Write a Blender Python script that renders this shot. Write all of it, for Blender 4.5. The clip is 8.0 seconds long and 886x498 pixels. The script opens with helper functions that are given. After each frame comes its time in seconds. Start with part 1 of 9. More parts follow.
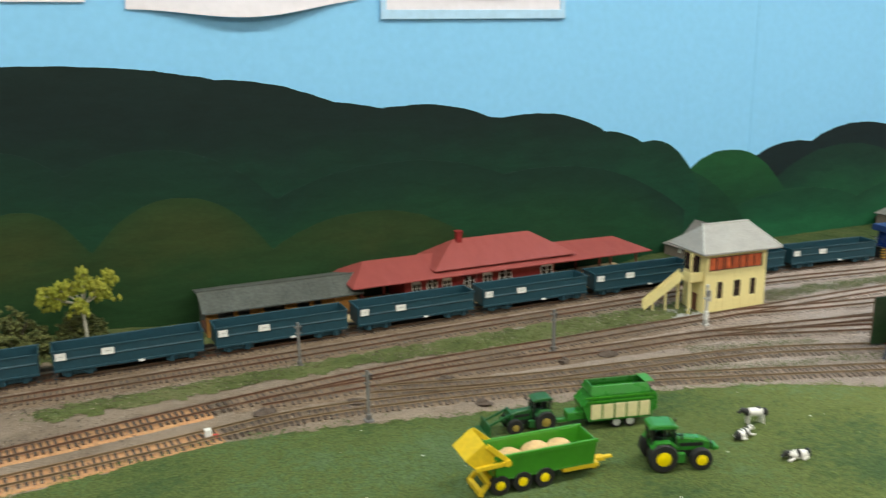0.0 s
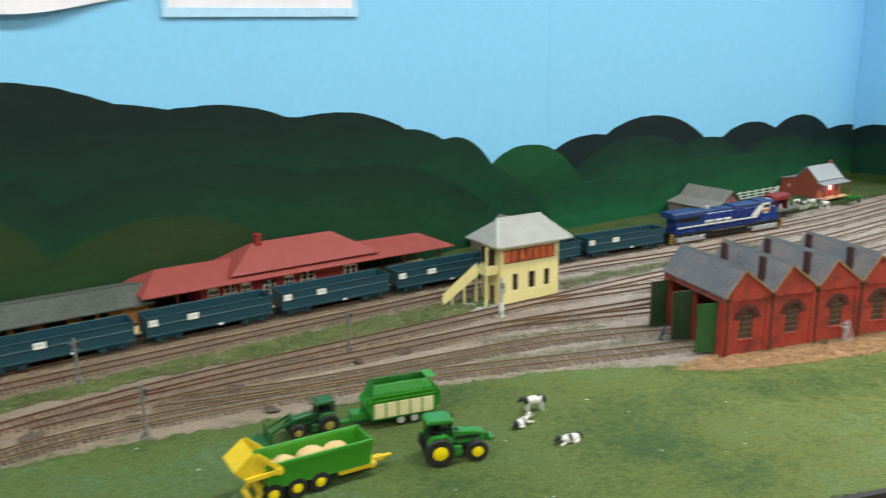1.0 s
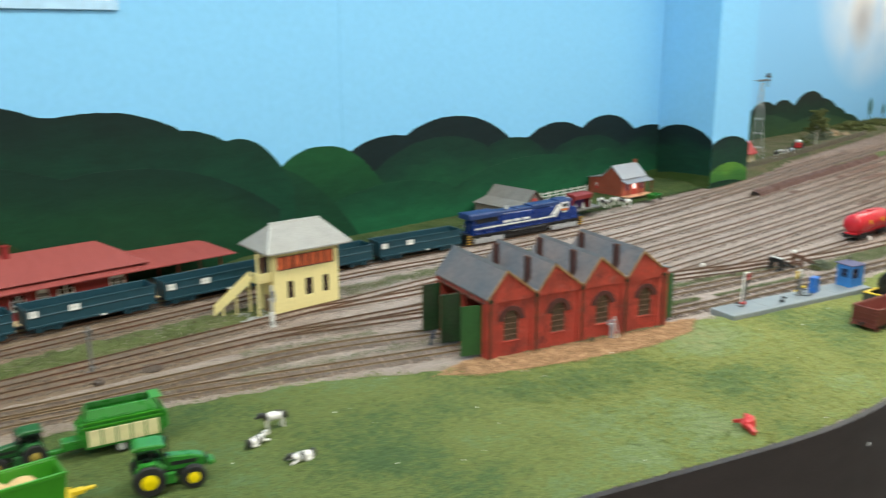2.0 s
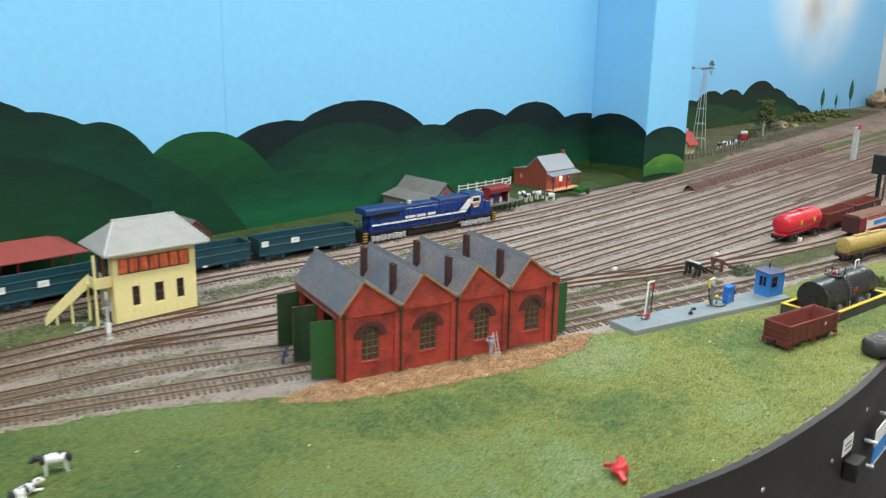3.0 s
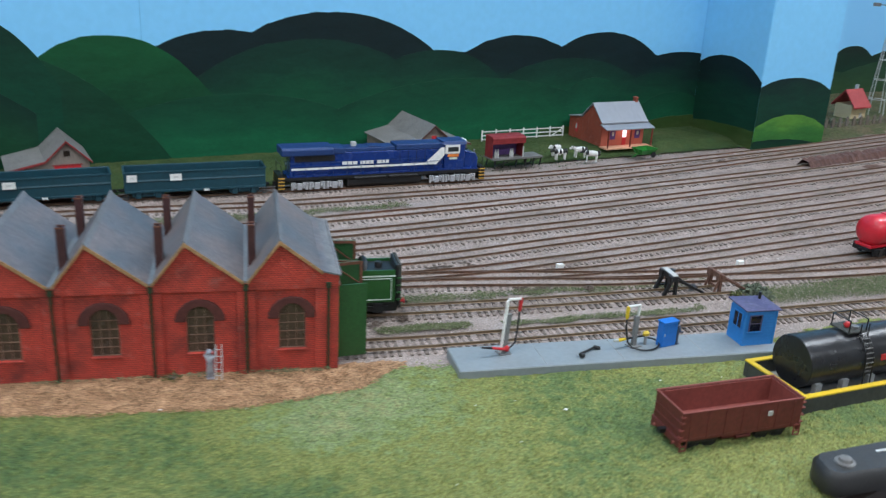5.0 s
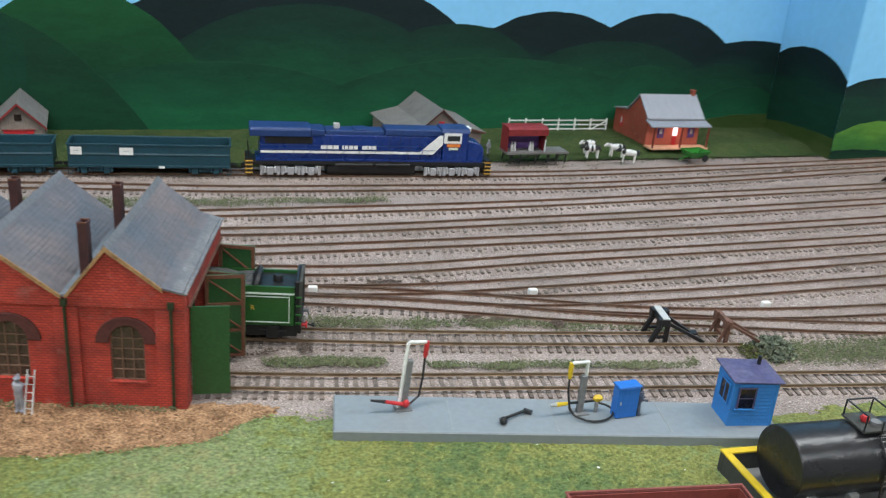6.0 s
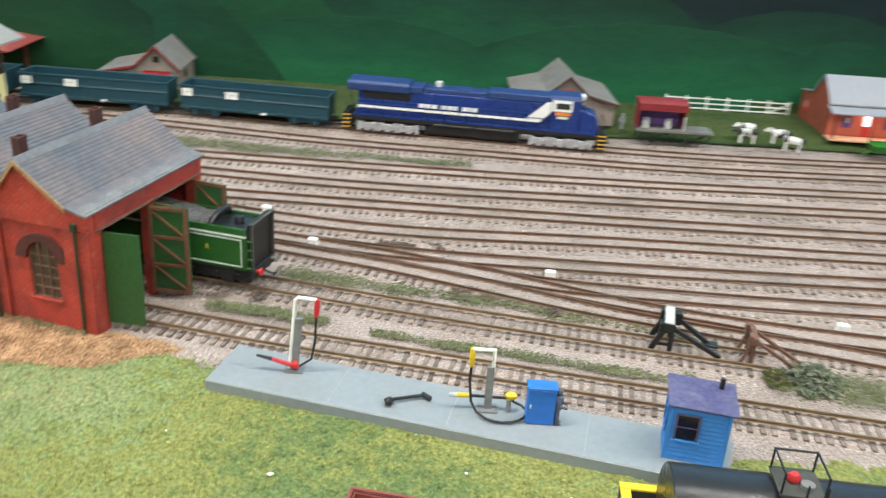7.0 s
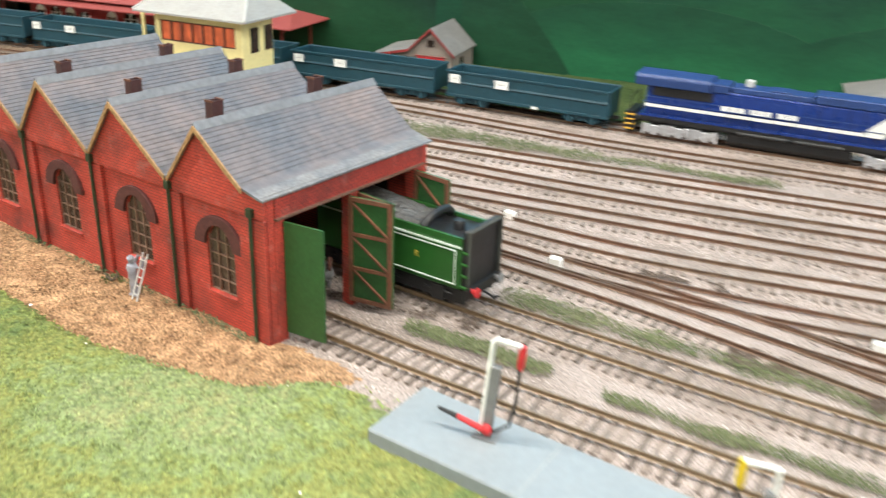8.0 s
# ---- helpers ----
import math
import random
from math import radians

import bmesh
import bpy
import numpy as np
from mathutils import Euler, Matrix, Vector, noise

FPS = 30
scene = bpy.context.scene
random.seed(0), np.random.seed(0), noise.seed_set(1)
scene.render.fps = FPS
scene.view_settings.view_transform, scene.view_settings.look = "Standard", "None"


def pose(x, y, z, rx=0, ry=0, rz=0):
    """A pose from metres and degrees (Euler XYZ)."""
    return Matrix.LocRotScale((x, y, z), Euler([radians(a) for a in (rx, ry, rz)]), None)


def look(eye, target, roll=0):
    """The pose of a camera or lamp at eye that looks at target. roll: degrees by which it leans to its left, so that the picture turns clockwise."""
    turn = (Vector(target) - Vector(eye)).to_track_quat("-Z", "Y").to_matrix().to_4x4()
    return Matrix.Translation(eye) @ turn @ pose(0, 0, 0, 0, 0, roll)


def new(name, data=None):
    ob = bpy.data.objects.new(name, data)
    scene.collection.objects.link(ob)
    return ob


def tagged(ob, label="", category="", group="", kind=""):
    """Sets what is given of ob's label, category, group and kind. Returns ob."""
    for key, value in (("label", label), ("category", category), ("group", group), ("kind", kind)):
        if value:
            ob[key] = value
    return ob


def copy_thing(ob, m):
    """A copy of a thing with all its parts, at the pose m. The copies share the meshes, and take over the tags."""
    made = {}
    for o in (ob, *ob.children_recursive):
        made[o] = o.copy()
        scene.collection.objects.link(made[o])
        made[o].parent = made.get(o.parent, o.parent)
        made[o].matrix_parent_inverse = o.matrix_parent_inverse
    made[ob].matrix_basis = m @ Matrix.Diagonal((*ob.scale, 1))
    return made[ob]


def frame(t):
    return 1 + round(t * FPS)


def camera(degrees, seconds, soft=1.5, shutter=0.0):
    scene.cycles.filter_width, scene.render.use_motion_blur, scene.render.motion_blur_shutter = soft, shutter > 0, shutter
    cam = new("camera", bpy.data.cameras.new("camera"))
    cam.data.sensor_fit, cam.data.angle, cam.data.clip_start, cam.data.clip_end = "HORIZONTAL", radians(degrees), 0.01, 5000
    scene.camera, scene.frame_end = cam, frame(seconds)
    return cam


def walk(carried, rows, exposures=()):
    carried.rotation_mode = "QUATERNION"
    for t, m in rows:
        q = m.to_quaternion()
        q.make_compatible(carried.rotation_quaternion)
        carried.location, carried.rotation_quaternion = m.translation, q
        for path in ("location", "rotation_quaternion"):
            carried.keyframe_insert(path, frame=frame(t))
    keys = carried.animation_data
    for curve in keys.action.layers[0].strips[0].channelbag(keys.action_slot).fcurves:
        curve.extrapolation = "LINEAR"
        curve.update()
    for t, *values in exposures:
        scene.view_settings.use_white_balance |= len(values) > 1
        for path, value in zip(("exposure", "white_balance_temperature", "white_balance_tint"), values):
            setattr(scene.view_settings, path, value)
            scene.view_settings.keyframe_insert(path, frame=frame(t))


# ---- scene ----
cam = camera(53.9, 8.0, 1.25, 0.5)
PATH = [
    (0, (0.201, 0.052, 0.361), (0.986, 1.826, -0.122), -0.7),
    (0.5, (0.224, 0.036, 0.361), (1.154, 1.735, -0.14), -0.8),
    (1, (0.263, 0.026, 0.362), (1.348, 1.633, -0.131), -0.6),
    (1.5, (0.319, 0.01, 0.358), (1.513, 1.539, -0.128), -0.3),
    (2, (0.388, -0.016, 0.351), (1.704, 1.409, -0.134), 0.0),
    (2.2, (0.415, -0.019, 0.349), (1.779, 1.36, -0.142), -0.0),
    (3.3, (0.617, 0.007, 0.341), (1.971, 1.381, -0.19), 1.5),
    (3.5, (0.657, 0.01, 0.341), (1.99, 1.398, -0.205), 1.3),
    (4, (0.805, 0.013, 0.323), (2.005, 1.509, -0.244), 2.5),
    (4.5, (0.966, -0.001, 0.323), (1.965, 1.619, -0.291), 2.5),
    (4.7, (1.008, -0.002, 0.314), (1.958, 1.637, -0.326), 2.4),
    (5.8, (1.223, 0.079, 0.286), (1.947, 1.802, -0.424), 5.3),
    (6, (1.25, 0.091, 0.282), (1.922, 1.83, -0.443), 4.9),
    (6.5, (1.36, 0.103, 0.269), (1.78, 1.891, -0.524), 3.3),
    (7, (1.462, 0.107, 0.259), (1.496, 1.94, -0.54), 3.9),
    (7.5, (1.496, 0.153, 0.232), (1.136, 1.946, -0.579), 1.5),
    (8, (1.472, 0.235, 0.212), (0.852, 1.958, -0.593), 2.2),
]
EXPOSURES = [(0.0, 0.52, 6740, 4), (1.0, 0.60, 6430, 2), (2.0, 0.68, 6470, 3), (3.5, 0.62, 5880, 5), (4.0, 0.47, 5690, 7), (4.5, 0.40, 5560, 8), (4.7, 0.35, 5520, 8), (5.8, 0.26, 5850, 8), (6.0, 0.38, 5960, 8), (6.5, 0.70, 6200, 8), (7.0, 0.92, 6380, 7), (7.5, 1.22, 6450, 8), (8.0, 1.25, 6550, 8)]
walk(cam, [(t, look(eye, target, roll)) for t, eye, target, roll in PATH], EXPOSURES)

# ---- world, lamps, exposure ----
world = bpy.data.worlds.new("room_air")
world.use_nodes = True
world.node_tree.nodes["Background"].inputs[0].default_value = (0.9, 0.95, 1.0, 1)
world.node_tree.nodes["Background"].inputs[1].default_value = 0.12
scene.world = world
LAMP_WATTS = 9.0
LAMP_SPOTS = [(-0.5, 0.35), (1.0, 0.35), (2.5, 0.35), (-0.5, -1.1), (1.0, -1.1), (2.5, -1.1), (3.6, 0.6)]
CEILING = 1.45


# ---- building helpers ----
class Shape:
    """Vertices and faces of one mesh, gathered piece by piece."""

    def __init__(self):
        self.v, self.f = [], []

    def add(self, verts, faces):
        n = len(self.v)
        self.v += [tuple(p) for p in verts]
        self.f += [tuple(i + n for i in f) for f in faces]
        return self

    def box(self, x0, x1, y0, y1, z0, z1, m=None):
        p = [Vector((x, y, z)) for z in (z0, z1) for y in (y0, y1) for x in (x0, x1)]
        if m:
            p = [m @ q for q in p]
        return self.add(p, [(0, 2, 3, 1), (4, 5, 7, 6), (0, 1, 5, 4), (2, 6, 7, 3), (0, 4, 6, 2), (1, 3, 7, 5)])

    def bar(self, p, q, w, h=None):
        """A square bar from p to q."""
        p, q = Vector(p), Vector(q)
        d = q - p
        m = Matrix.Translation(p) @ d.to_track_quat("X", "Z").to_matrix().to_4x4()
        h = h or w
        return self.box(0, d.length, -w / 2, w / 2, -h / 2, h / 2, m)

    def cyl(self, p, q, r, r2=None, n=12):
        p, q = Vector(p), Vector(q)
        r2 = r if r2 is None else r2
        d = (q - p).to_track_quat("Z", "Y").to_matrix()
        ring = [Vector((math.cos(6.28319 * i / n), math.sin(6.28319 * i / n), 0)) for i in range(n)]
        verts = [p + d @ (c * r) for c in ring] + [q + d @ (c * r2) for c in ring]
        faces = [(i, (i + 1) % n, n + (i + 1) % n, n + i) for i in range(n)]
        return self.add(verts, faces + [tuple(range(n - 1, -1, -1)), tuple(range(n, 2 * n))])

    def tube(self, pts, r, n=6):
        """One round bar bent through the points."""
        pts = [Vector(q) for q in pts]
        verts, k = [], len(pts)
        turn = None
        for i, q in enumerate(pts):
            d = (pts[min(i + 1, k - 1)] - pts[max(i - 1, 0)]).normalized()
            if turn is None:
                turn = d.to_track_quat("Z", "Y")
            else:
                turn = (turn @ Vector((0, 0, 1))).rotation_difference(d) @ turn
            verts += [q + turn @ Vector((r * math.cos(6.28319 * j / n), r * math.sin(6.28319 * j / n), 0)) for j in range(n)]
        faces = [(i * n + j, i * n + (j + 1) % n, (i + 1) * n + (j + 1) % n, (i + 1) * n + j) for i in range(k - 1) for j in range(n)]
        return self.add(verts, faces + [tuple(range(n - 1, -1, -1)), tuple(range((k - 1) * n, k * n))])

    def prism(self, pts, axis, lo, hi, m=None):
        """A flat outline pushed through along x, y or z."""
        def at(a, b, c):
            return {"x": (c, a, b), "y": (a, c, b), "z": (a, b, c)}[axis]
        n = len(pts)
        v = [Vector(at(a, b, lo)) for a, b in pts] + [Vector(at(a, b, hi)) for a, b in pts]
        if m:
            v = [m @ q for q in v]
        return self.add(v, [tuple(range(n - 1, -1, -1)), tuple(range(n, 2 * n))] + [(i, (i + 1) % n, n + (i + 1) % n, n + i) for i in range(n)])

    def lathe(self, prof, centre, axis="z", n=16):
        """A turned form: prof is (radius, height) from one end to the other."""
        verts, faces = [], []
        for r, h in prof:
            for i in range(n):
                a = 6.28319 * i / n
                c, s = r * math.cos(a), r * math.sin(a)
                verts.append(Vector(centre) + Vector({"z": (c, s, h), "x": (h, c, s), "y": (s, h, c)}[axis]))
        for k in range(len(prof) - 1):
            for i in range(n):
                j = (i + 1) % n
                faces.append((k * n + i, k * n + j, (k + 1) * n + j, (k + 1) * n + i))
        m = (len(prof) - 1) * n
        return self.add(verts, faces + [tuple(range(n - 1, -1, -1)), tuple(range(m, m + n))])

    def blob(self, c, rx, ry, rz, rough=0.0, seed=0, n=8, k=5):
        rnd = random.Random(seed)
        prof = [(math.sin(math.pi * (i + 0.25) / (k + 0.5)), -math.cos(math.pi * (i + 0.25) / (k + 0.5))) for i in range(k + 1)]
        start = len(self.v)
        self.lathe(prof, (0, 0, 0), "z", n)
        for i in range(start, len(self.v)):
            x, y, z = self.v[i]
            s = 1 + rough * rnd.uniform(-1, 1)
            self.v[i] = (c[0] + x * rx * s, c[1] + y * ry * s, c[2] + z * rz * s)
        return self


def part(name, sh, material, parent=None, label="", bevel=0.0, smooth=False, weld=False):
    """One mesh object, under a thing or under a part."""
    me = bpy.data.meshes.new(name)
    me.from_pydata(sh.v, [], sh.f)
    bm = bmesh.new()
    bm.from_mesh(me)
    if weld:
        bmesh.ops.remove_doubles(bm, verts=bm.verts, dist=0.00002)
    bmesh.ops.recalc_face_normals(bm, faces=bm.faces)
    if bevel:
        sharp = [e for e in bm.edges if len(e.link_faces) == 2 and e.calc_face_angle(0) > 0.5]
        bmesh.ops.bevel(bm, geom=sharp, offset=bevel, segments=1, affect="EDGES", clamp_overlap=True)
    bm.to_mesh(me)
    bm.free()
    if smooth:
        me.polygons.foreach_set("use_smooth", [True] * len(me.polygons))
        me.set_sharp_from_angle(angle=radians(38))
    me.materials.append(material)
    ob = new(name, me)
    if parent:
        ob.parent = parent
    if label:
        ob["label"] = label
    return ob


def thing(name, m, label, category, group="", kind=""):
    ob = new(name)
    ob.empty_display_size = 0.01
    ob.matrix_basis = m
    return tagged(ob, label, category, group, kind)


def at(x, y, z=0.0, rz=0.0):
    return pose(x, y, z, 0, 0, rz)


def ease(a, b, x):
    t = min(1.0, max(0.0, (x - a) / (b - a)))
    return t * t * (3 - 2 * t)


def curve(points, step=0.003):
    """A smooth line through a few places of the plan."""
    p = [Vector((*q, 0)) for q in points]
    p = [2 * p[0] - p[1]] + p + [2 * p[-1] - p[-2]]
    h = [(q - r).length for r, q in zip(p, p[1:])]
    slope = [None] + [((p[i + 1] - p[i]) * (h[i - 1] / h[i]) + (p[i] - p[i - 1]) * (h[i] / h[i - 1])) / (h[i - 1] + h[i]) for i in range(1, len(p) - 1)]
    out = []
    for i in range(1, len(p) - 2):
        n = max(2, int(h[i] / step))
        for k in range(n):
            t = k / n
            out.append(p[i] * (2 * t ** 3 - 3 * t * t + 1) + slope[i] * h[i] * (t ** 3 - 2 * t * t + t) + p[i + 1] * (3 * t * t - 2 * t ** 3) + slope[i + 1] * h[i] * (t ** 3 - t * t))
    return out + [p[-2]]


# ---- materials ----
def nodes_of(name):
    m = bpy.data.materials.new(name)
    m.use_nodes = True
    return m, m.node_tree.nodes, m.node_tree.links, m.node_tree.nodes["Principled BSDF"]


def mat(name, rgb, rough=0.6, metal=0.0, vary=0.25, size=0.004, bump=0.15, second=None, stain=0.02, stretch=(1, 1, 1), random_tint=0.0, glow=0.0, coat=0.0, blotch=0.0):
    """Colour with grain at one size and blotches at another, and a fine relief. Sizes in metres."""
    m, nd, ln, b = nodes_of(name)
    tc = nd.new("ShaderNodeTexCoord")
    mp = nd.new("ShaderNodeMapping")
    mp.inputs["Scale"].default_value = stretch
    ln.new(tc.outputs["Object"], mp.inputs["Vector"])
    fine, wide = nd.new("ShaderNodeTexNoise"), nd.new("ShaderNodeTexNoise")
    for t, s in ((fine, size), (wide, stain)):
        t.inputs["Scale"].default_value = 1 / s
        t.inputs["Detail"].default_value = 4
        ln.new(mp.outputs[0], t.inputs["Vector"])
    second = second or tuple(c * 0.55 for c in rgb)
    r1 = nd.new("ShaderNodeMapRange")
    r1.inputs["From Min"].default_value, r1.inputs["From Max"].default_value = 0.35, 0.7
    r1.inputs["To Max"].default_value = blotch or min(1, vary * 1.6)
    ln.new(wide.outputs["Fac"], r1.inputs["Value"])
    mix = nd.new("ShaderNodeMix")
    mix.data_type = "RGBA"
    mix.inputs[6].default_value, mix.inputs[7].default_value = (*rgb, 1), (*second, 1)
    ln.new(r1.outputs[0], mix.inputs[0])
    hsv = nd.new("ShaderNodeHueSaturation")
    ln.new(mix.outputs[2], hsv.inputs["Color"])
    r2 = nd.new("ShaderNodeMapRange")
    r2.inputs["From Min"].default_value, r2.inputs["From Max"].default_value = 0.25, 0.75
    r2.inputs["To Min"].default_value, r2.inputs["To Max"].default_value = 1 - vary, 1 + vary
    ln.new(fine.outputs["Fac"], r2.inputs["Value"])
    val = r2.outputs[0]
    if random_tint:
        oi = nd.new("ShaderNodeObjectInfo")
        r3 = nd.new("ShaderNodeMapRange")
        r3.inputs["To Min"].default_value, r3.inputs["To Max"].default_value = 1 - random_tint, 1 + random_tint
        ln.new(oi.outputs["Random"], r3.inputs["Value"])
        mu = nd.new("ShaderNodeMath")
        mu.operation = "MULTIPLY"
        ln.new(val, mu.inputs[0])
        ln.new(r3.outputs[0], mu.inputs[1])
        val = mu.outputs[0]
    ln.new(val, hsv.inputs["Value"])
    ln.new(hsv.outputs[0], b.inputs["Base Color"])
    rr = nd.new("ShaderNodeMapRange")
    rr.inputs["To Min"].default_value, rr.inputs["To Max"].default_value = max(0.05, rough - 0.12), min(1, rough + 0.12)
    ln.new(wide.outputs["Fac"], rr.inputs["Value"])
    ln.new(rr.outputs[0], b.inputs["Roughness"])
    b.inputs["Metallic"].default_value = metal
    b.inputs["Coat Weight"].default_value = coat
    if bump:
        bp = nd.new("ShaderNodeBump")
        bp.inputs["Strength"].default_value = min(1, bump)
        bp.inputs["Distance"].default_value = size * 0.4
        ln.new(fine.outputs["Fac"], bp.inputs["Height"])
        ln.new(bp.outputs[0], b.inputs["Normal"])
    if glow:
        ln.new(hsv.outputs[0], b.inputs["Emission Color"])
        b.inputs["Emission Strength"].default_value = glow
    return m


def mat_ramp(name, stops, patch=0.05, grain=0.0015, rough=0.95, bump=0.8, bits=0.35, along=None, tufts=0.0, far=None):
    """Ground cover: colours mixed in patches and again in grains; along=(x0, x1, colour) shifts the tone across the layout, far does so again at its other end."""
    m, nd, ln, b = nodes_of(name)
    geo = nd.new("ShaderNodeNewGeometry")
    big, mid, fine = (nd.new("ShaderNodeTexNoise") for _ in range(3))
    for t, s, d in ((big, patch, 5), (mid, patch / (24 if tufts else 6), 4), (fine, grain, 3)):
        t.inputs["Scale"].default_value = 1 / s
        t.inputs["Detail"].default_value = d
        ln.new(geo.outputs["Position"], t.inputs["Vector"])
    add = nd.new("ShaderNodeMath")
    add.operation = "MULTIPLY_ADD"
    add.inputs[1].default_value = 0.62 if tufts else 0.45
    ln.new(mid.outputs["Fac"], add.inputs[0])
    sc = nd.new("ShaderNodeMath")
    sc.operation = "MULTIPLY_ADD"
    sc.inputs[1].default_value, sc.inputs[2].default_value = 0.95 + tufts, -0.2 - tufts * 0.73
    ln.new(big.outputs["Fac"], sc.inputs[0])
    ln.new(sc.outputs[0], add.inputs[2])
    ramp = nd.new("ShaderNodeValToRGB")
    el = ramp.color_ramp.elements
    while len(el) < len(stops):
        el.new(0.5)
    for e, (p, c) in zip(el, stops):
        e.position, e.color = p, (*c, 1)
    ln.new(add.outputs[0], ramp.inputs[0])
    col = ramp.outputs[0]
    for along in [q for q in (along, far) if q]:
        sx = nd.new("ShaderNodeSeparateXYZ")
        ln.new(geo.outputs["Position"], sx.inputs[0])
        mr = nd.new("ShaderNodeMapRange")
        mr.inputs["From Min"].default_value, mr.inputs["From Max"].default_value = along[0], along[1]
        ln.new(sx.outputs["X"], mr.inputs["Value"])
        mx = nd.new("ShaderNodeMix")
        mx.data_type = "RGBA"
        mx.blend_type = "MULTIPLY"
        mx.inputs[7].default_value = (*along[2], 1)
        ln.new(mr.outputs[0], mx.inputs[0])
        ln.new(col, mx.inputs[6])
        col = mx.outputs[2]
    isl = nd.new("ShaderNodeMapRange")
    isl.inputs["From Min"].default_value, isl.inputs["From Max"].default_value = 0.3, 0.7
    isl.inputs["To Min"].default_value, isl.inputs["To Max"].default_value = 1 - bits, 1 + bits
    ln.new(fine.outputs["Fac"], isl.inputs["Value"])
    rnd = nd.new("ShaderNodeMapRange")
    rnd.inputs["To Min"].default_value, rnd.inputs["To Max"].default_value = 1 - bits * 0.8, 1 + bits * 0.8
    ln.new(geo.outputs["Random Per Island"], rnd.inputs["Value"])
    mul = nd.new("ShaderNodeMath")
    mul.operation = "MULTIPLY"
    ln.new(isl.outputs[0], mul.inputs[0])
    ln.new(rnd.outputs[0], mul.inputs[1])
    hsv = nd.new("ShaderNodeHueSaturation")
    ln.new(mul.outputs[0], hsv.inputs["Value"])
    ln.new(col, hsv.inputs["Color"])
    ln.new(hsv.outputs[0], b.inputs["Base Color"])
    b.inputs["Roughness"].default_value = rough
    b.inputs["Specular IOR Level"].default_value = 0.2
    bp = nd.new("ShaderNodeBump")
    bp.inputs["Strength"].default_value, bp.inputs["Distance"].default_value = bump, grain
    ln.new(fine.outputs["Fac"], bp.inputs["Height"])
    ln.new(bp.outputs[0], b.inputs["Normal"])
    return m


def mat_brick(name, rgb, dark, mortar, course=0.0013, wide=0.0028, soot=0.35):
    m, nd, ln, b = nodes_of(name)
    tc = nd.new("ShaderNodeTexCoord")
    sp = nd.new("ShaderNodeSeparateXYZ")
    ln.new(tc.outputs["Object"], sp.inputs[0])
    ad = nd.new("ShaderNodeMath")
    ln.new(sp.outputs[0], ad.inputs[0])
    ln.new(sp.outputs[1], ad.inputs[1])
    cb = nd.new("ShaderNodeCombineXYZ")
    ln.new(ad.outputs[0], cb.inputs[0])
    ln.new(sp.outputs[2], cb.inputs[1])
    br = nd.new("ShaderNodeTexBrick")
    br.inputs["Scale"].default_value = 1.0
    br.inputs["Brick Width"].default_value, br.inputs["Row Height"].default_value = wide, course
    br.inputs["Mortar Size"].default_value = course * 0.1
    br.inputs["Color1"].default_value, br.inputs["Color2"].default_value, br.inputs["Mortar"].default_value = (*rgb, 1), (*dark, 1), (*mortar, 1)
    ln.new(cb.outputs[0], br.inputs["Vector"])
    no = nd.new("ShaderNodeTexNoise")
    no.inputs["Scale"].default_value, no.inputs["Detail"].default_value = 45, 5
    ln.new(tc.outputs["Object"], no.inputs["Vector"])
    mr = nd.new("ShaderNodeMapRange")
    mr.inputs["From Min"].default_value, mr.inputs["From Max"].default_value, mr.inputs["To Max"].default_value = 0.45, 0.75, soot
    ln.new(no.outputs["Fac"], mr.inputs["Value"])
    mx = nd.new("ShaderNodeMix")
    mx.data_type = "RGBA"
    mx.inputs[7].default_value = (0.05, 0.018, 0.015, 1)
    ln.new(mr.outputs[0], mx.inputs[0])
    ln.new(br.outputs["Color"], mx.inputs[6])
    ch = nd.new("ShaderNodeTexNoise")
    ch.inputs["Scale"].default_value, ch.inputs["Detail"].default_value = 130, 9
    ln.new(tc.outputs["Object"], ch.inputs["Vector"])
    cr = nd.new("ShaderNodeMapRange")
    cr.inputs["From Min"].default_value, cr.inputs["From Max"].default_value, cr.inputs["To Max"].default_value = 0.58, 0.80, 0.22
    ln.new(ch.outputs["Fac"], cr.inputs["Value"])
    cm = nd.new("ShaderNodeMix")
    cm.data_type = "RGBA"
    cm.inputs[7].default_value = (0.66, 0.36, 0.30, 1)
    ln.new(cr.outputs[0], cm.inputs[0])
    ln.new(mx.outputs[2], cm.inputs[6])
    ln.new(cm.outputs[2], b.inputs["Base Color"])
    b.inputs["Roughness"].default_value = 0.75
    bp = nd.new("ShaderNodeBump")
    bp.inputs["Strength"].default_value, bp.inputs["Distance"].default_value = 0.8, 0.0003
    bp.invert = True
    ln.new(br.outputs["Fac"], bp.inputs["Height"])
    ln.new(bp.outputs[0], b.inputs["Normal"])
    return m


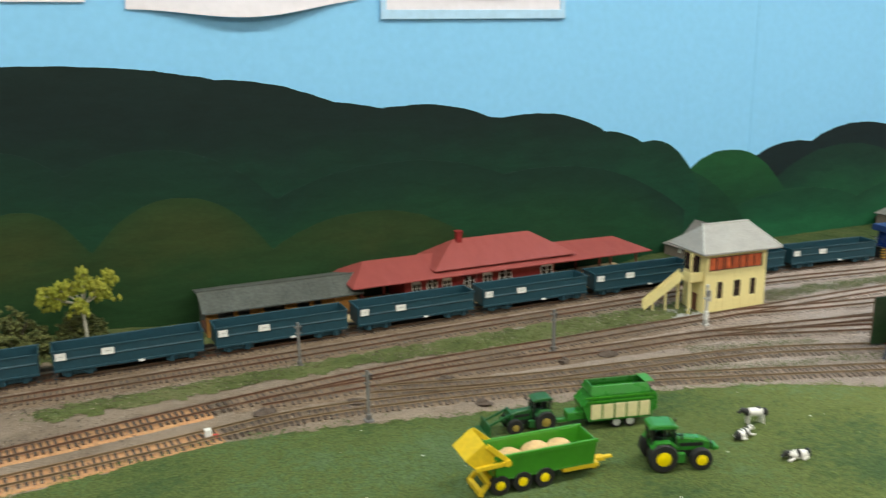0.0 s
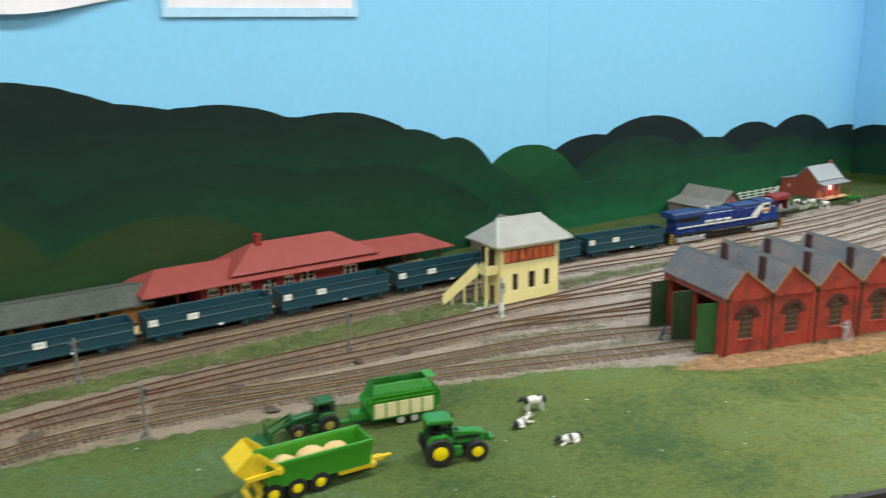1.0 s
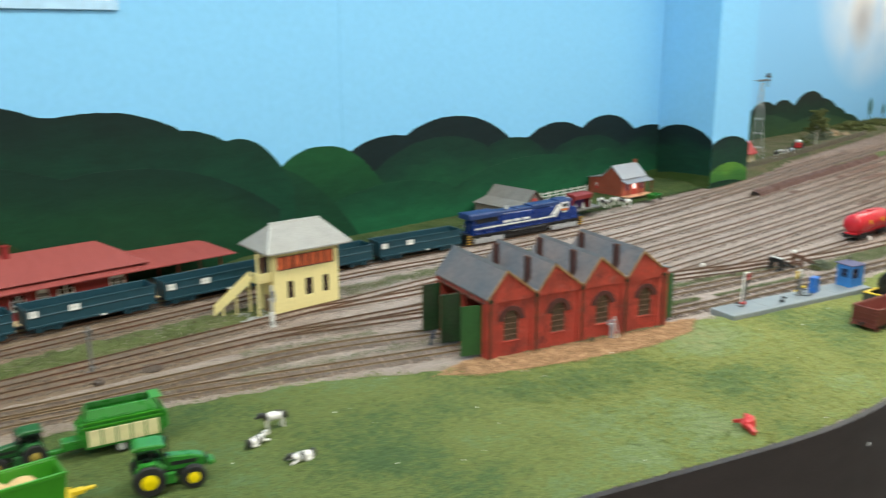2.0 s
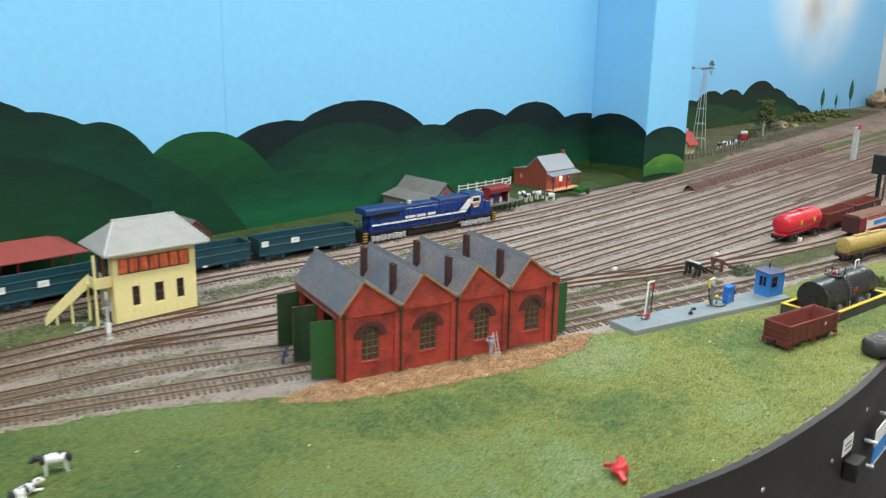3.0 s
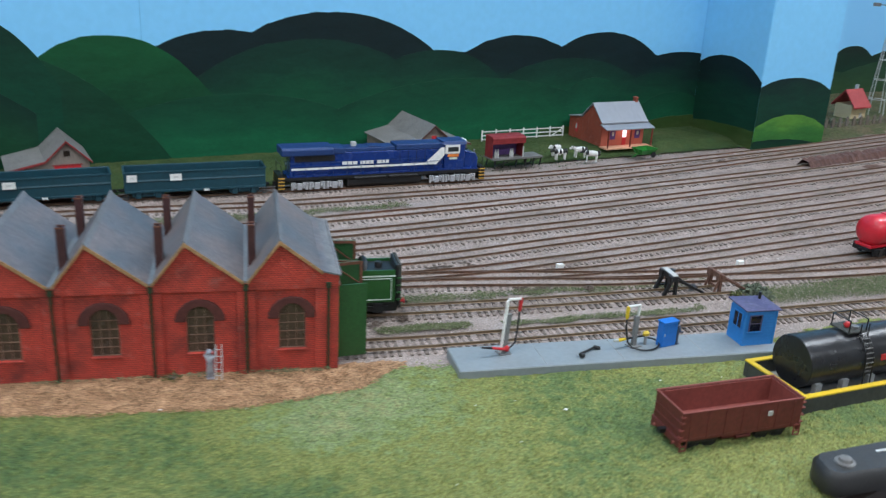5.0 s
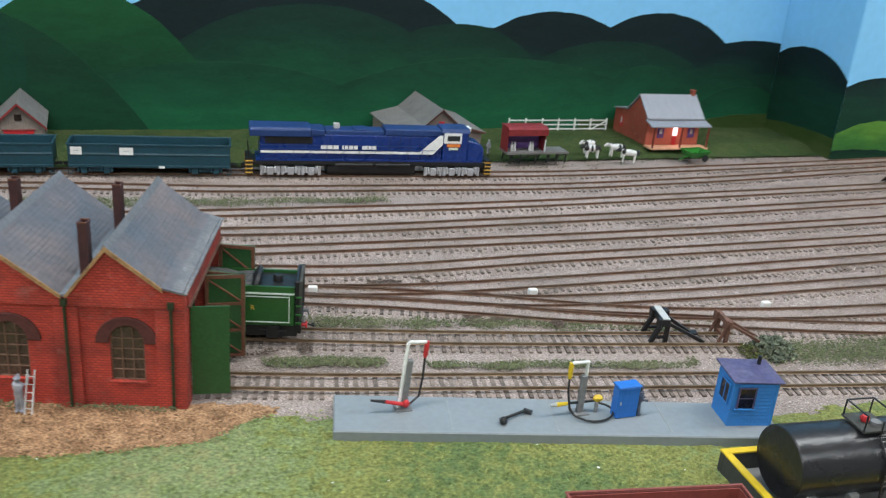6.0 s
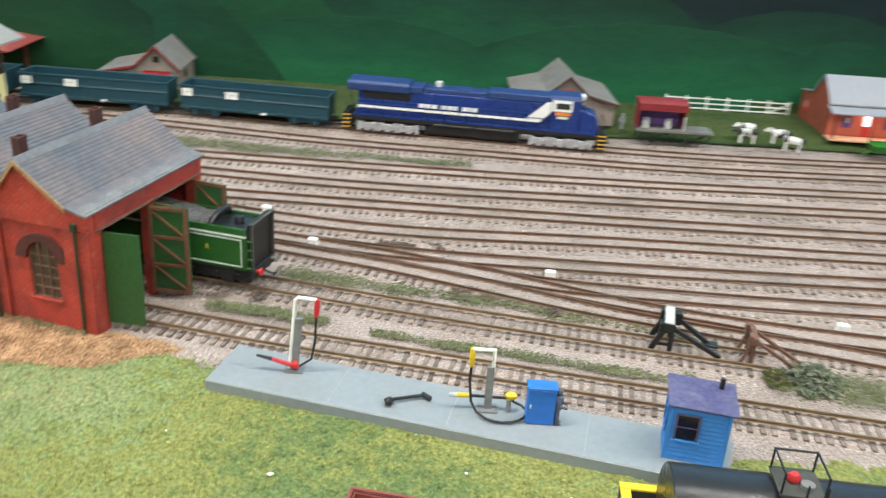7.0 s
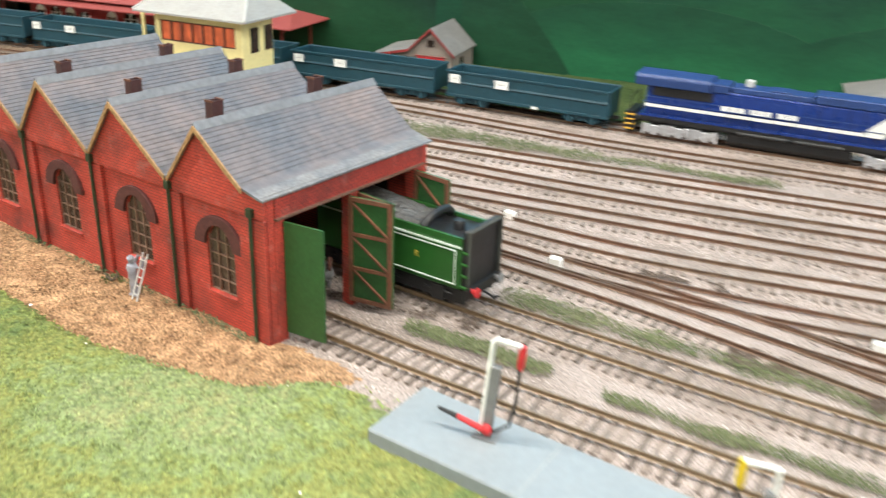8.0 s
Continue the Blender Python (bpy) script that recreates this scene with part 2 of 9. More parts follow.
def mat_painted(name, top, low, z0, z1, brush=0.03, over=None):
    """Scenery paint on the wall, brushed from one green to another over the height of the hill."""
    m, nd, ln, b = nodes_of(name)
    geo = nd.new("ShaderNodeNewGeometry")
    sp = nd.new("ShaderNodeSeparateXYZ")
    ln.new(geo.outputs["Position"], sp.inputs[0])
    mp = nd.new("ShaderNodeMapping")
    mp.inputs["Scale"].default_value = (1, 1, 2.6)
    ln.new(geo.outputs["Position"], mp.inputs["Vector"])
    no, fi = nd.new("ShaderNodeTexNoise"), nd.new("ShaderNodeTexNoise")
    for t, s in ((no, brush * 2.2), (fi, brush / 5)):
        t.inputs["Scale"].default_value, t.inputs["Detail"].default_value = 1 / s, 5
        ln.new(mp.outputs[0], t.inputs["Vector"])
    ad = nd.new("ShaderNodeMath")
    ad.operation = "MULTIPLY_ADD"
    ad.inputs[1].default_value = 0.09
    ln.new(no.outputs["Fac"], ad.inputs[0])
    ln.new(sp.outputs["Z"], ad.inputs[2])
    mr = nd.new("ShaderNodeMapRange")
    mr.interpolation_type = "SMOOTHSTEP"
    mr.inputs["From Min"].default_value, mr.inputs["From Max"].default_value = z0 + 0.045, z1 + 0.045
    ln.new(ad.outputs[0], mr.inputs["Value"])
    mx = nd.new("ShaderNodeMix")
    mx.data_type = "RGBA"
    mx.inputs[6].default_value, mx.inputs[7].default_value = (*low, 1), (*top, 1)
    ln.new(mr.outputs[0], mx.inputs[0])
    hv = nd.new("ShaderNodeHueSaturation")
    m2 = nd.new("ShaderNodeMapRange")
    m2.inputs["From Min"].default_value, m2.inputs["From Max"].default_value = 0.3, 0.7
    m2.inputs["To Min"].default_value, m2.inputs["To Max"].default_value = 0.92, 1.08
    ln.new(fi.outputs["Fac"], m2.inputs["Value"])
    wide = nd.new("ShaderNodeMapping")
    wide.inputs["Scale"].default_value = (0.55, 0.55, 2.2)
    wide.inputs["Rotation"].default_value = (0, 0.25, 0)
    ln.new(geo.outputs["Position"], wide.inputs["Vector"])
    strk = nd.new("ShaderNodeTexNoise")
    strk.inputs["Scale"].default_value, strk.inputs["Detail"].default_value = 1 / (brush * 0.9), 3
    strk.inputs["Distortion"].default_value = 0.6
    ln.new(wide.outputs[0], strk.inputs["Vector"])
    m3 = nd.new("ShaderNodeMapRange")
    m3.inputs["From Min"].default_value, m3.inputs["From Max"].default_value = 0.3, 0.72
    m3.inputs["To Min"].default_value, m3.inputs["To Max"].default_value = 0.90, 1.14
    ln.new(strk.outputs["Fac"], m3.inputs["Value"])
    both = nd.new("ShaderNodeMath")
    both.operation = "MULTIPLY"
    ln.new(m2.outputs[0], both.inputs[0])
    ln.new(m3.outputs[0], both.inputs[1])
    ln.new(both.outputs[0], hv.inputs["Value"])
    col = mx.outputs[2]
    if over:
        at_ = nd.new("ShaderNodeAttribute")
        at_.attribute_name = "brushed"
        m3 = nd.new("ShaderNodeMix")
        m3.data_type = "RGBA"
        m3.inputs[6].default_value = (*over, 1)
        ln.new(at_.outputs["Fac"], m3.inputs[0])
        ln.new(col, m3.inputs[7])
        col = m3.outputs[2]
    ln.new(col, hv.inputs["Color"])
    ln.new(hv.outputs[0], b.inputs["Base Color"])
    b.inputs["Roughness"].default_value = 0.6
    b.inputs["Specular IOR Level"].default_value = 0.2
    bp = nd.new("ShaderNodeBump")
    bp.inputs["Strength"].default_value, bp.inputs["Distance"].default_value = 0.25, 0.0006
    ln.new(fi.outputs["Fac"], bp.inputs["Height"])
    ln.new(bp.outputs[0], b.inputs["Normal"])
    return m


SKY = (0.235, 0.56, 0.87)
M_sky = mat("sky_paint", SKY, 0.6, vary=0.035, size=0.01, bump=0.06, second=(0.27, 0.60, 0.88), stain=0.35)
M_sky_far, nd_, ln_, b_ = nodes_of("sky_paint_clouded")
b_.inputs["Roughness"].default_value = 0.6
g_, vd, mr_, no_, mu_, mx_ = (nd_.new("ShaderNode" + k) for k in ("NewGeometry", "VectorMath", "MapRange", "TexNoise", "Math", "Mix"))
vd.operation, vd.inputs[1].default_value = "DISTANCE", (3.85, 1.38, 0.62)
mr_.inputs["From Min"].default_value, mr_.inputs["From Max"].default_value, mr_.inputs["To Min"].default_value, mr_.inputs["To Max"].default_value = 0.14, 0.50, 2.1, 0.0
no_.inputs["Scale"].default_value, no_.inputs["Detail"].default_value = 5, 5
mu_.operation, mu_.use_clamp = "MULTIPLY", True
mx_.data_type = "RGBA"
mx_.inputs[6].default_value, mx_.inputs[7].default_value = (0.24, 0.53, 0.84, 1), (0.86, 0.85, 0.86, 1)
ln_.new(g_.outputs["Position"], vd.inputs[0])
ln_.new(g_.outputs["Position"], no_.inputs["Vector"])
ln_.new(vd.outputs["Value"], mr_.inputs["Value"])
ln_.new(mr_.outputs[0], mu_.inputs[0])
ln_.new(no_.outputs["Fac"], mu_.inputs[1])
ln_.new(mu_.outputs[0], mx_.inputs[0])
# a smoke-grey smudge painted in the cloud
sd, sr, sm = (nd_.new("ShaderNode" + k) for k in ("VectorMath", "MapRange", "Mix"))
sd.operation, sd.inputs[1].default_value = "DISTANCE", (3.79, 1.38, 0.39)
sr.inputs["From Min"].default_value, sr.inputs["From Max"].default_value, sr.inputs["To Min"].default_value, sr.inputs["To Max"].default_value = 0.02, 0.13, 0.75, 0.0
sm.data_type = "RGBA"
sm.inputs[7].default_value = (0.40, 0.36, 0.36, 1)
ln_.new(g_.outputs["Position"], sd.inputs[0])
ln_.new(sd.outputs["Value"], sr.inputs["Value"])
ln_.new(sr.outputs[0], sm.inputs[0])
ln_.new(mx_.outputs[2], sm.inputs[6])
ln_.new(sm.outputs[2], b_.inputs["Base Color"])
M_sky_joint = mat("wall_joint", (0.19, 0.48, 0.78), 0.7, vary=0.1)
M_room = mat("room_wall_paint", (0.62, 0.60, 0.56), 0.7, vary=0.04, size=0.02, stain=0.6)
M_floor = mat("room_carpet", (0.16, 0.15, 0.15), 0.95, vary=0.15, size=0.01, stain=0.4)
M_ceil = mat("ceiling_board", (0.75, 0.75, 0.73), 0.8, vary=0.04, size=0.02, stain=0.5)
M_fascia = mat("fascia_board", (0.030, 0.022, 0.020), 0.5, vary=0.2, size=0.004, stain=0.08, stretch=(1, 1, 3))
M_ballast = mat_ramp("ballast", [(0.2, (0.19, 0.155, 0.138)), (0.42, (0.27, 0.220, 0.195)), (0.6, (0.34, 0.282, 0.256)), (0.8, (0.24, 0.190, 0.162))], 0.09, 0.0013, bits=0.50, along=(1.15, 0.45, (0.72, 0.68, 0.57)), far=(1.75, 2.6, (0.62, 0.54, 0.49)))
M_bed = mat_ramp("weathered_ballast", [(0.2, (0.19, 0.155, 0.138)), (0.42, (0.27, 0.220, 0.195)), (0.6, (0.33, 0.272, 0.246)), (0.8, (0.225, 0.178, 0.152))], 0.07, 0.0013, bits=0.50, along=(1.10, 0.80, (0.58, 0.51, 0.40)), far=(1.75, 2.6, (0.62, 0.54, 0.49)))
M_stones = mat_ramp("ballast_stone", [(0.2, (0.31, 0.262, 0.236)), (0.5, (0.45, 0.392, 0.362)), (0.8, (0.37, 0.308, 0.275))], 0.06, 0.001, bits=0.5, bump=0.3, along=(1.15, 0.55, (0.75, 0.72, 0.62)))
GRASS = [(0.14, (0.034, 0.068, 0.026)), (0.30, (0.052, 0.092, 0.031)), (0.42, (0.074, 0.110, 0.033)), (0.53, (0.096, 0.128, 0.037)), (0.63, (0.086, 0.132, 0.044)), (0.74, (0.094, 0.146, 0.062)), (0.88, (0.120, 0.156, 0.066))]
# flock colour multiplied up towards +x: the meadow's brightening is put into the colour
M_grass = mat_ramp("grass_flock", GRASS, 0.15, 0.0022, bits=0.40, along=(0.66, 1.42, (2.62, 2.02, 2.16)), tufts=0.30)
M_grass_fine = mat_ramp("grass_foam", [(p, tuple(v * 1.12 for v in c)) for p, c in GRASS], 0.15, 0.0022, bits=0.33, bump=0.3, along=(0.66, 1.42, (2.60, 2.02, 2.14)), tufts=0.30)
M_bank_back = mat_ramp("bank_flock_dark", [(0.2, (0.030, 0.052, 0.016)), (0.45, (0.050, 0.080, 0.024)), (0.6, (0.068, 0.094, 0.030)), (0.8, (0.092, 0.104, 0.044))], 0.05, 0.0016, bits=0.45)
M_dirt = mat_ramp("ore_dirt", [(0.2, (0.085, 0.048, 0.036)), (0.5, (0.115, 0.068, 0.052)), (0.8, (0.15, 0.10, 0.078))], 0.05, 0.002, bits=0.45)
M_bank = mat_ramp("bank_flock", [(0.2, (0.050, 0.062, 0.022)), (0.45, (0.085, 0.105, 0.034)), (0.6, (0.11, 0.125, 0.048)), (0.8, (0.14, 0.135, 0.065))], 0.05, 0.0016, bits=0.45)
M_scrub = mat_ramp("dry_scrub", [(0.2, (0.045, 0.058, 0.022)), (0.45, (0.080, 0.085, 0.035)), (0.6, (0.12, 0.095, 0.055)), (0.8, (0.10, 0.12, 0.045))], 0.06, 0.003, bits=0.5)
M_weeds = mat_ramp("weeds_flock", [(0.2, (0.100, 0.120, 0.056)), (0.5, (0.140, 0.158, 0.080)), (0.75, (0.20, 0.20, 0.120))], 0.04, 0.0016, bits=0.3)
M_chips = mat_ramp("bark_chip", [(0.2, (0.225, 0.125, 0.068)), (0.5, (0.305, 0.182, 0.10)), (0.8, (0.38, 0.240, 0.135))], 0.008, 0.0013, bits=0.55)
M_rail = mat("rusty_rail", (0.150, 0.100, 0.066), 0.5, 0.3, vary=0.3, size=0.006, second=(0.155, 0.066, 0.038), stain=0.07, blotch=0.7)
M_rail_tan = mat("worn_rail", (0.215, 0.150, 0.088), 0.45, 0.3, vary=0.25, size=0.006, second=(0.13, 0.08, 0.05), stain=0.05)
M_sleeper = mat("sleeper_brown", (0.19, 0.155, 0.133), 0.85, vary=0.35, size=0.002, stain=0.03, random_tint=0.3)
M_sleeper_mid = mat("sleeper_worn_brown", (0.135, 0.103, 0.083), 0.85, vary=0.3, size=0.002, stain=0.03)
M_sleeper_dark = mat("sleeper_dark_brown", (0.090, 0.064, 0.048), 0.85, vary=0.3, size=0.002, stain=0.03)
M_sleeper_grey = mat("sleeper_grey", (0.215, 0.172, 0.147), 0.9, vary=0.35, size=0.002, stain=0.015, random_tint=0.35)
M_cork = mat("cork_roadbed", (0.46, 0.23, 0.105), 0.9, vary=0.3, size=0.002, stain=0.02, second=(0.40, 0.25, 0.13))
M_brick = mat_brick("red_brick", (0.54, 0.062, 0.036), (0.42, 0.045, 0.028), (0.19, 0.030, 0.022), course=0.0016, wide=0.0034, soot=0.7)
M_brick_soot = mat_brick("sooty_red_brick", (0.40, 0.042, 0.027), (0.30, 0.032, 0.022), (0.12, 0.02, 0.016), course=0.0016, wide=0.0034, soot=0.95)
M_brick_dark = mat("dark_brick", (0.085, 0.022, 0.018), 0.8, vary=0.3, size=0.0012)
M_slate = mat("roof_slate", (0.102, 0.103, 0.115), 0.42, vary=0.20, size=0.005, stain=0.040, second=(0.205, 0.158, 0.145), bump=0.1, blotch=0.8)
M_slate_cap = mat("ridge_lead", (0.17, 0.172, 0.182), 0.5, vary=0.2, size=0.003)
M_chalk = mat("chalky_lead", (0.135, 0.137, 0.148), 0.7, vary=0.25, size=0.002, stain=0.010, second=(0.235, 0.228, 0.225), blotch=0.7)
M_tan = mat("tan_trim", (0.36, 0.205, 0.09), 0.6, vary=0.35, size=0.002)
M_dkgreen = mat("green_paint", (0.024, 0.090, 0.025), 0.45, vary=0.18, size=0.002, bump=0.1)
# door green with the left end's shade put into the colour, plus weathered blotches
M_shadegreen = mat("shaded_green_paint", (0.016, 0.050, 0.016), 0.55, vary=0.35, size=0.003, second=(0.03, 0.03, 0.022))
M_oldwood = mat("old_timber", (0.15, 0.075, 0.05), 0.85, vary=0.35, size=0.002)
M_pipe = mat("downpipe_green", (0.022, 0.036, 0.015), 0.5, vary=0.25)
M_brown = mat("brown_timber", (0.16, 0.065, 0.035), 0.6, vary=0.3, size=0.002)
M_vent = mat("vent_brown", (0.060, 0.022, 0.020), 0.5, vary=0.25)
M_pane = mat("sooty_pane", (0.095, 0.064, 0.047), 0.25, vary=0.4, size=0.002)
M_munt = mat("glazing_bar", (0.20, 0.115, 0.08), 0.5, vary=0.2)
M_cream = mat("cream_paint", (0.83, 0.72, 0.34), 0.55, vary=0.07, size=0.003, stain=0.02, second=(0.74, 0.60, 0.27))
M_greyroof = mat("grey_shingle", (0.34, 0.33, 0.31), 0.7, vary=0.14, size=0.002, stain=0.02, stretch=(1, 1, 2))
M_lit = mat("lit_curtain", (0.46, 0.095, 0.032), 0.6, vary=0.45, size=0.004, second=(0.16, 0.03, 0.015), stain=0.007, stretch=(1, 1, 0.35), glow=0.32)
M_frame_dk = mat("window_frame_dark", (0.09, 0.035, 0.025), 0.6, vary=0.2)
M_window_dk = mat("dark_window", (0.035, 0.025, 0.02), 0.2, vary=0.3)
M_hutpane = mat("hut_pane", (0.012, 0.014, 0.030), 0.15, vary=0.3, bump=0)
M_concrete = mat("concrete", (0.33, 0.335, 0.33), 0.8, vary=0.1, size=0.003, stain=0.02)
M_pad = mat("grey_pad_paint", (0.24, 0.265, 0.28), 0.5, vary=0.07, size=0.004, stain=0.03, bump=0.06)
M_white = mat("white_paint", (0.78, 0.78, 0.75), 0.5, vary=0.08)
M_paper = mat("poster_paper", (0.80, 0.76, 0.84), 0.6, vary=0.05, size=0.01)
M_card = mat("white_card", (0.82, 0.80, 0.76), 0.7, vary=0.05)
M_redroof = mat("red_roof_paint", (0.30, 0.062, 0.055), 0.6, vary=0.1, size=0.002, stain=0.03, stretch=(3, 1, 1))
M_stnred = mat("station_red", (0.25, 0.018, 0.02), 0.5, vary=0.15)
M_stntan = mat("platform_tan", (0.62, 0.49, 0.28), 0.7, vary=0.1, size=0.003)
M_post = mat("dark_red_post", (0.17, 0.03, 0.02), 0.5)
M_greyfelt = mat("roof_felt", (0.080, 0.088, 0.078), 0.8, vary=0.3, size=0.004, stain=0.03)
M_orange_wood = mat("orange_timber", (0.42, 0.19, 0.04), 0.7, vary=0.25, size=0.003)
M_loco = mat("loco_blue", (0.010, 0.034, 0.185), 0.27, vary=0.12, size=0.004, bump=0.04, coat=0.2)
M_loco_top = mat("loco_roof_blue", (0.018, 0.047, 0.165), 0.45, vary=0.15, size=0.004)
M_black = mat("black_metal", (0.014, 0.014, 0.015), 0.45, vary=0.25)
M_silver = mat("silver_bogie", (0.58, 0.58, 0.60), 0.4, 0.5, vary=0.2, size=0.002)
M_yellow = mat("yellow_paint", (0.72, 0.50, 0.02), 0.4, vary=0.1)
M_yellow2 = mat("hazard_yellow", (0.62, 0.36, 0.05), 0.5, vary=0.1)
M_orange = mat("orange_badge", (0.75, 0.22, 0.03), 0.5)
M_teal = mat("wagon_teal", (0.011, 0.052, 0.074), 0.5, vary=0.16, size=0.004, stain=0.02)
M_teal_dk = mat("wagon_inside", (0.020, 0.05, 0.06), 0.7, vary=0.2)
M_barn = mat("barn_board", (0.25, 0.205, 0.175), 0.8, vary=0.18, size=0.002, stretch=(2, 2, 0.3))
M_barnroof = mat("barn_shingle", (0.20, 0.19, 0.18), 0.75, vary=0.22, size=0.002)
M_barn_trim = mat("barn_trim_red", (0.26, 0.028, 0.028), 0.6, vary=0.25)
M_red = mat("bright_red", (0.52, 0.025, 0.03), 0.5, vary=0.12)
M_maroonroof = mat("dull_red_roof", (0.36, 0.035, 0.035), 0.6, vary=0.2)
M_maroon = mat("maroon_paint", (0.22, 0.02, 0.022), 0.6, vary=0.2)
M_housebrick = mat_brick("orange_brick", (0.35, 0.072, 0.036), (0.28, 0.06, 0.032), (0.28, 0.085, 0.05), soot=0.25)
# house brick raised to a brighter pink: porch lamplight put into the colour
M_porchlit = mat("porch_wall_lit", (0.50, 0.13, 0.08), 0.6, vary=0.1)
M_glowwhite = mat("lit_doorway", (0.9, 0.75, 0.75), 0.6, vary=0.1, glow=0.9)
M_purple = mat("violet_curtain", (0.12, 0.06, 0.22), 0.6, vary=0.2)
M_greycorr = mat("corrugated_grey", (0.27, 0.28, 0.31), 0.5, vary=0.12, size=0.0015, stretch=(4, 1, 1))
M_peach = mat("porch_floor", (0.66, 0.36, 0.22), 0.7)
M_cowwhite = mat("cow_white", (0.75, 0.73, 0.70), 0.5, vary=0.08)
M_cowblack = mat("cow_black", (0.02, 0.02, 0.02), 0.5)
M_trgreen = mat("tractor_green", (0.028, 0.195, 0.022), 0.3, vary=0.1, bump=0.03, coat=0.3)
M_trgreen2 = mat("trailer_green", (0.045, 0.25, 0.015), 0.35, vary=0.08, bump=0.03, coat=0.2)
M_tyre = mat("tyre_rubber", (0.012, 0.012, 0.012), 0.7, vary=0.3, size=0.001)
M_trgreen_dk = mat("tractor_dark_green", (0.016, 0.095, 0.022), 0.4, vary=0.12, bump=0.03, coat=0.15)
M_rim_dull = mat("dusty_rim", (0.34, 0.25, 0.04), 0.6, vary=0.15, bump=0)
M_cabglass = mat("cab_glass", (0.55, 0.60, 0.57), 0.02, vary=0.05, bump=0)
for node in M_cabglass.node_tree.nodes:
    if node.type == "BSDF_PRINCIPLED":
        node.inputs["Transmission Weight"].default_value, node.inputs["IOR"].default_value = 1.0, 1.1
M_rim_y = mat("yellow_rim", (0.85, 0.66, 0.0), 0.35, vary=0.05, bump=0)
M_glass = mat("smoked_glass", (0.03, 0.035, 0.035), 0.1, vary=0.1, bump=0)
M_straw = mat("straw_bale", (0.62, 0.42, 0.20), 0.9, vary=0.25, size=0.0015, bump=0.5)
M_creamslat = mat("cream_slat", (0.72, 0.66, 0.36), 0.5, vary=0.08)
M_tender = mat("tender_green", (0.020, 0.095, 0.017), 0.4, vary=0.1, coat=0.2)
M_lining = mat("pale_lining", (0.62, 0.70, 0.62), 0.5, vary=0.1)
M_coal = mat("coal", (0.095, 0.092, 0.088), 0.5, vary=0.6, size=0.002, bump=1.0)
M_gold = mat("gold_letter", (0.55, 0.38, 0.05), 0.4)
M_blue = mat("hut_blue", (0.045, 0.21, 0.56), 0.5, vary=0.08, size=0.002)
M_bluecab = mat("cabinet_blue", (0.025, 0.155, 0.55), 0.45, vary=0.08)
M_navy = mat("hut_roof_navy", (0.060, 0.055, 0.145), 0.5, vary=0.25, size=0.003, stain=0.012, second=(0.16, 0.15, 0.22), blotch=0.55)
M_tank = mat("black_tank", (0.018, 0.018, 0.020), 0.3, vary=0.2, size=0.006)
M_bund = mat("bund_wall", (0.055, 0.057, 0.050), 0.8, vary=0.2)
M_grey = mat("grey_plastic", (0.20, 0.20, 0.20), 0.6, vary=0.15)
M_greymast = mat("mast_grey", (0.17, 0.165, 0.16), 0.6, vary=0.2)
M_ltgrey = mat("pale_grey", (0.50, 0.50, 0.48), 0.6, vary=0.12)
M_hopper = mat("wagon_brown", (0.13, 0.028, 0.022), 0.55, vary=0.18, size=0.003)
M_hopper_in = mat("wagon_brown_inside", (0.22, 0.055, 0.042), 0.6, vary=0.15, size=0.003)
M_tankred = mat("tanker_red", (0.58, 0.015, 0.03), 0.35, vary=0.08, coat=0.2)
M_tankgold = mat("tanker_gold", (0.42, 0.285, 0.075), 0.55, vary=0.25, second=(0.30, 0.23, 0.09))
M_ore = mat("spilled_ore", (0.105, 0.050, 0.038), 0.9, vary=0.35, size=0.004, bump=0.6, second=(0.06, 0.032, 0.028))
M_navyfig = mat("figurine_navy", (0.05, 0.075, 0.13), 0.6, vary=0.4, size=0.003, second=(0.10, 0.08, 0.06), stain=0.005)
M_rust = mat("rust_brown", (0.17, 0.07, 0.045), 0.8, vary=0.3, size=0.004)
M_case = mat("black_casing", (0.035, 0.034, 0.034), 0.45, vary=0.15, size=0.002)
M_bush = mat("bush_green", (0.060, 0.076, 0.020), 0.9, vary=0.5, size=0.003, bump=0.8, second=(0.12, 0.12, 0.03), stain=0.006)
M_bushgrey = mat("bush_grey", (0.105, 0.125, 0.088), 0.9, vary=0.5, size=0.003, bump=0.8, second=(0.17, 0.19, 0.12), stain=0.006)
M_leaf = mat("yellow_foliage", (0.27, 0.27, 0.030), 0.8, vary=0.4, size=0.003, second=(0.28, 0.33, 0.03), bump=0.6)
M_bark = mat("pale_bark", (0.50, 0.47, 0.38), 0.8, vary=0.3, size=0.002)
M_rock = mat("tan_rock", (0.36, 0.25, 0.15), 0.9, vary=0.4, size=0.006, bump=0.8)
M_stake = mat("weathered_stake", (0.16, 0.13, 0.10), 0.9, vary=0.3)
M_skin = mat("figurine_grey", (0.36, 0.36, 0.38), 0.6, vary=0.4, size=0.003, second=(0.15, 0.17, 0.25), stain=0.006)
M_fig_white = mat("figurine_white", (0.7, 0.68, 0.64), 0.6, vary=0.3, size=0.003, second=(0.2, 0.22, 0.3), stain=0.006)
M_sleeve = mat("plastic_sleeve", (0.46, 0.70, 0.93), 0.12, vary=0.1, size=0.01, coat=0.4)
M_lamp = mat("lamp_diffuser", (0.95, 0.95, 0.92), 0.5, vary=0.0, bump=0, glow=4.0)
M_signblue = mat("panel_blue", (0.03, 0.25, 0.70), 0.4, vary=0.06)

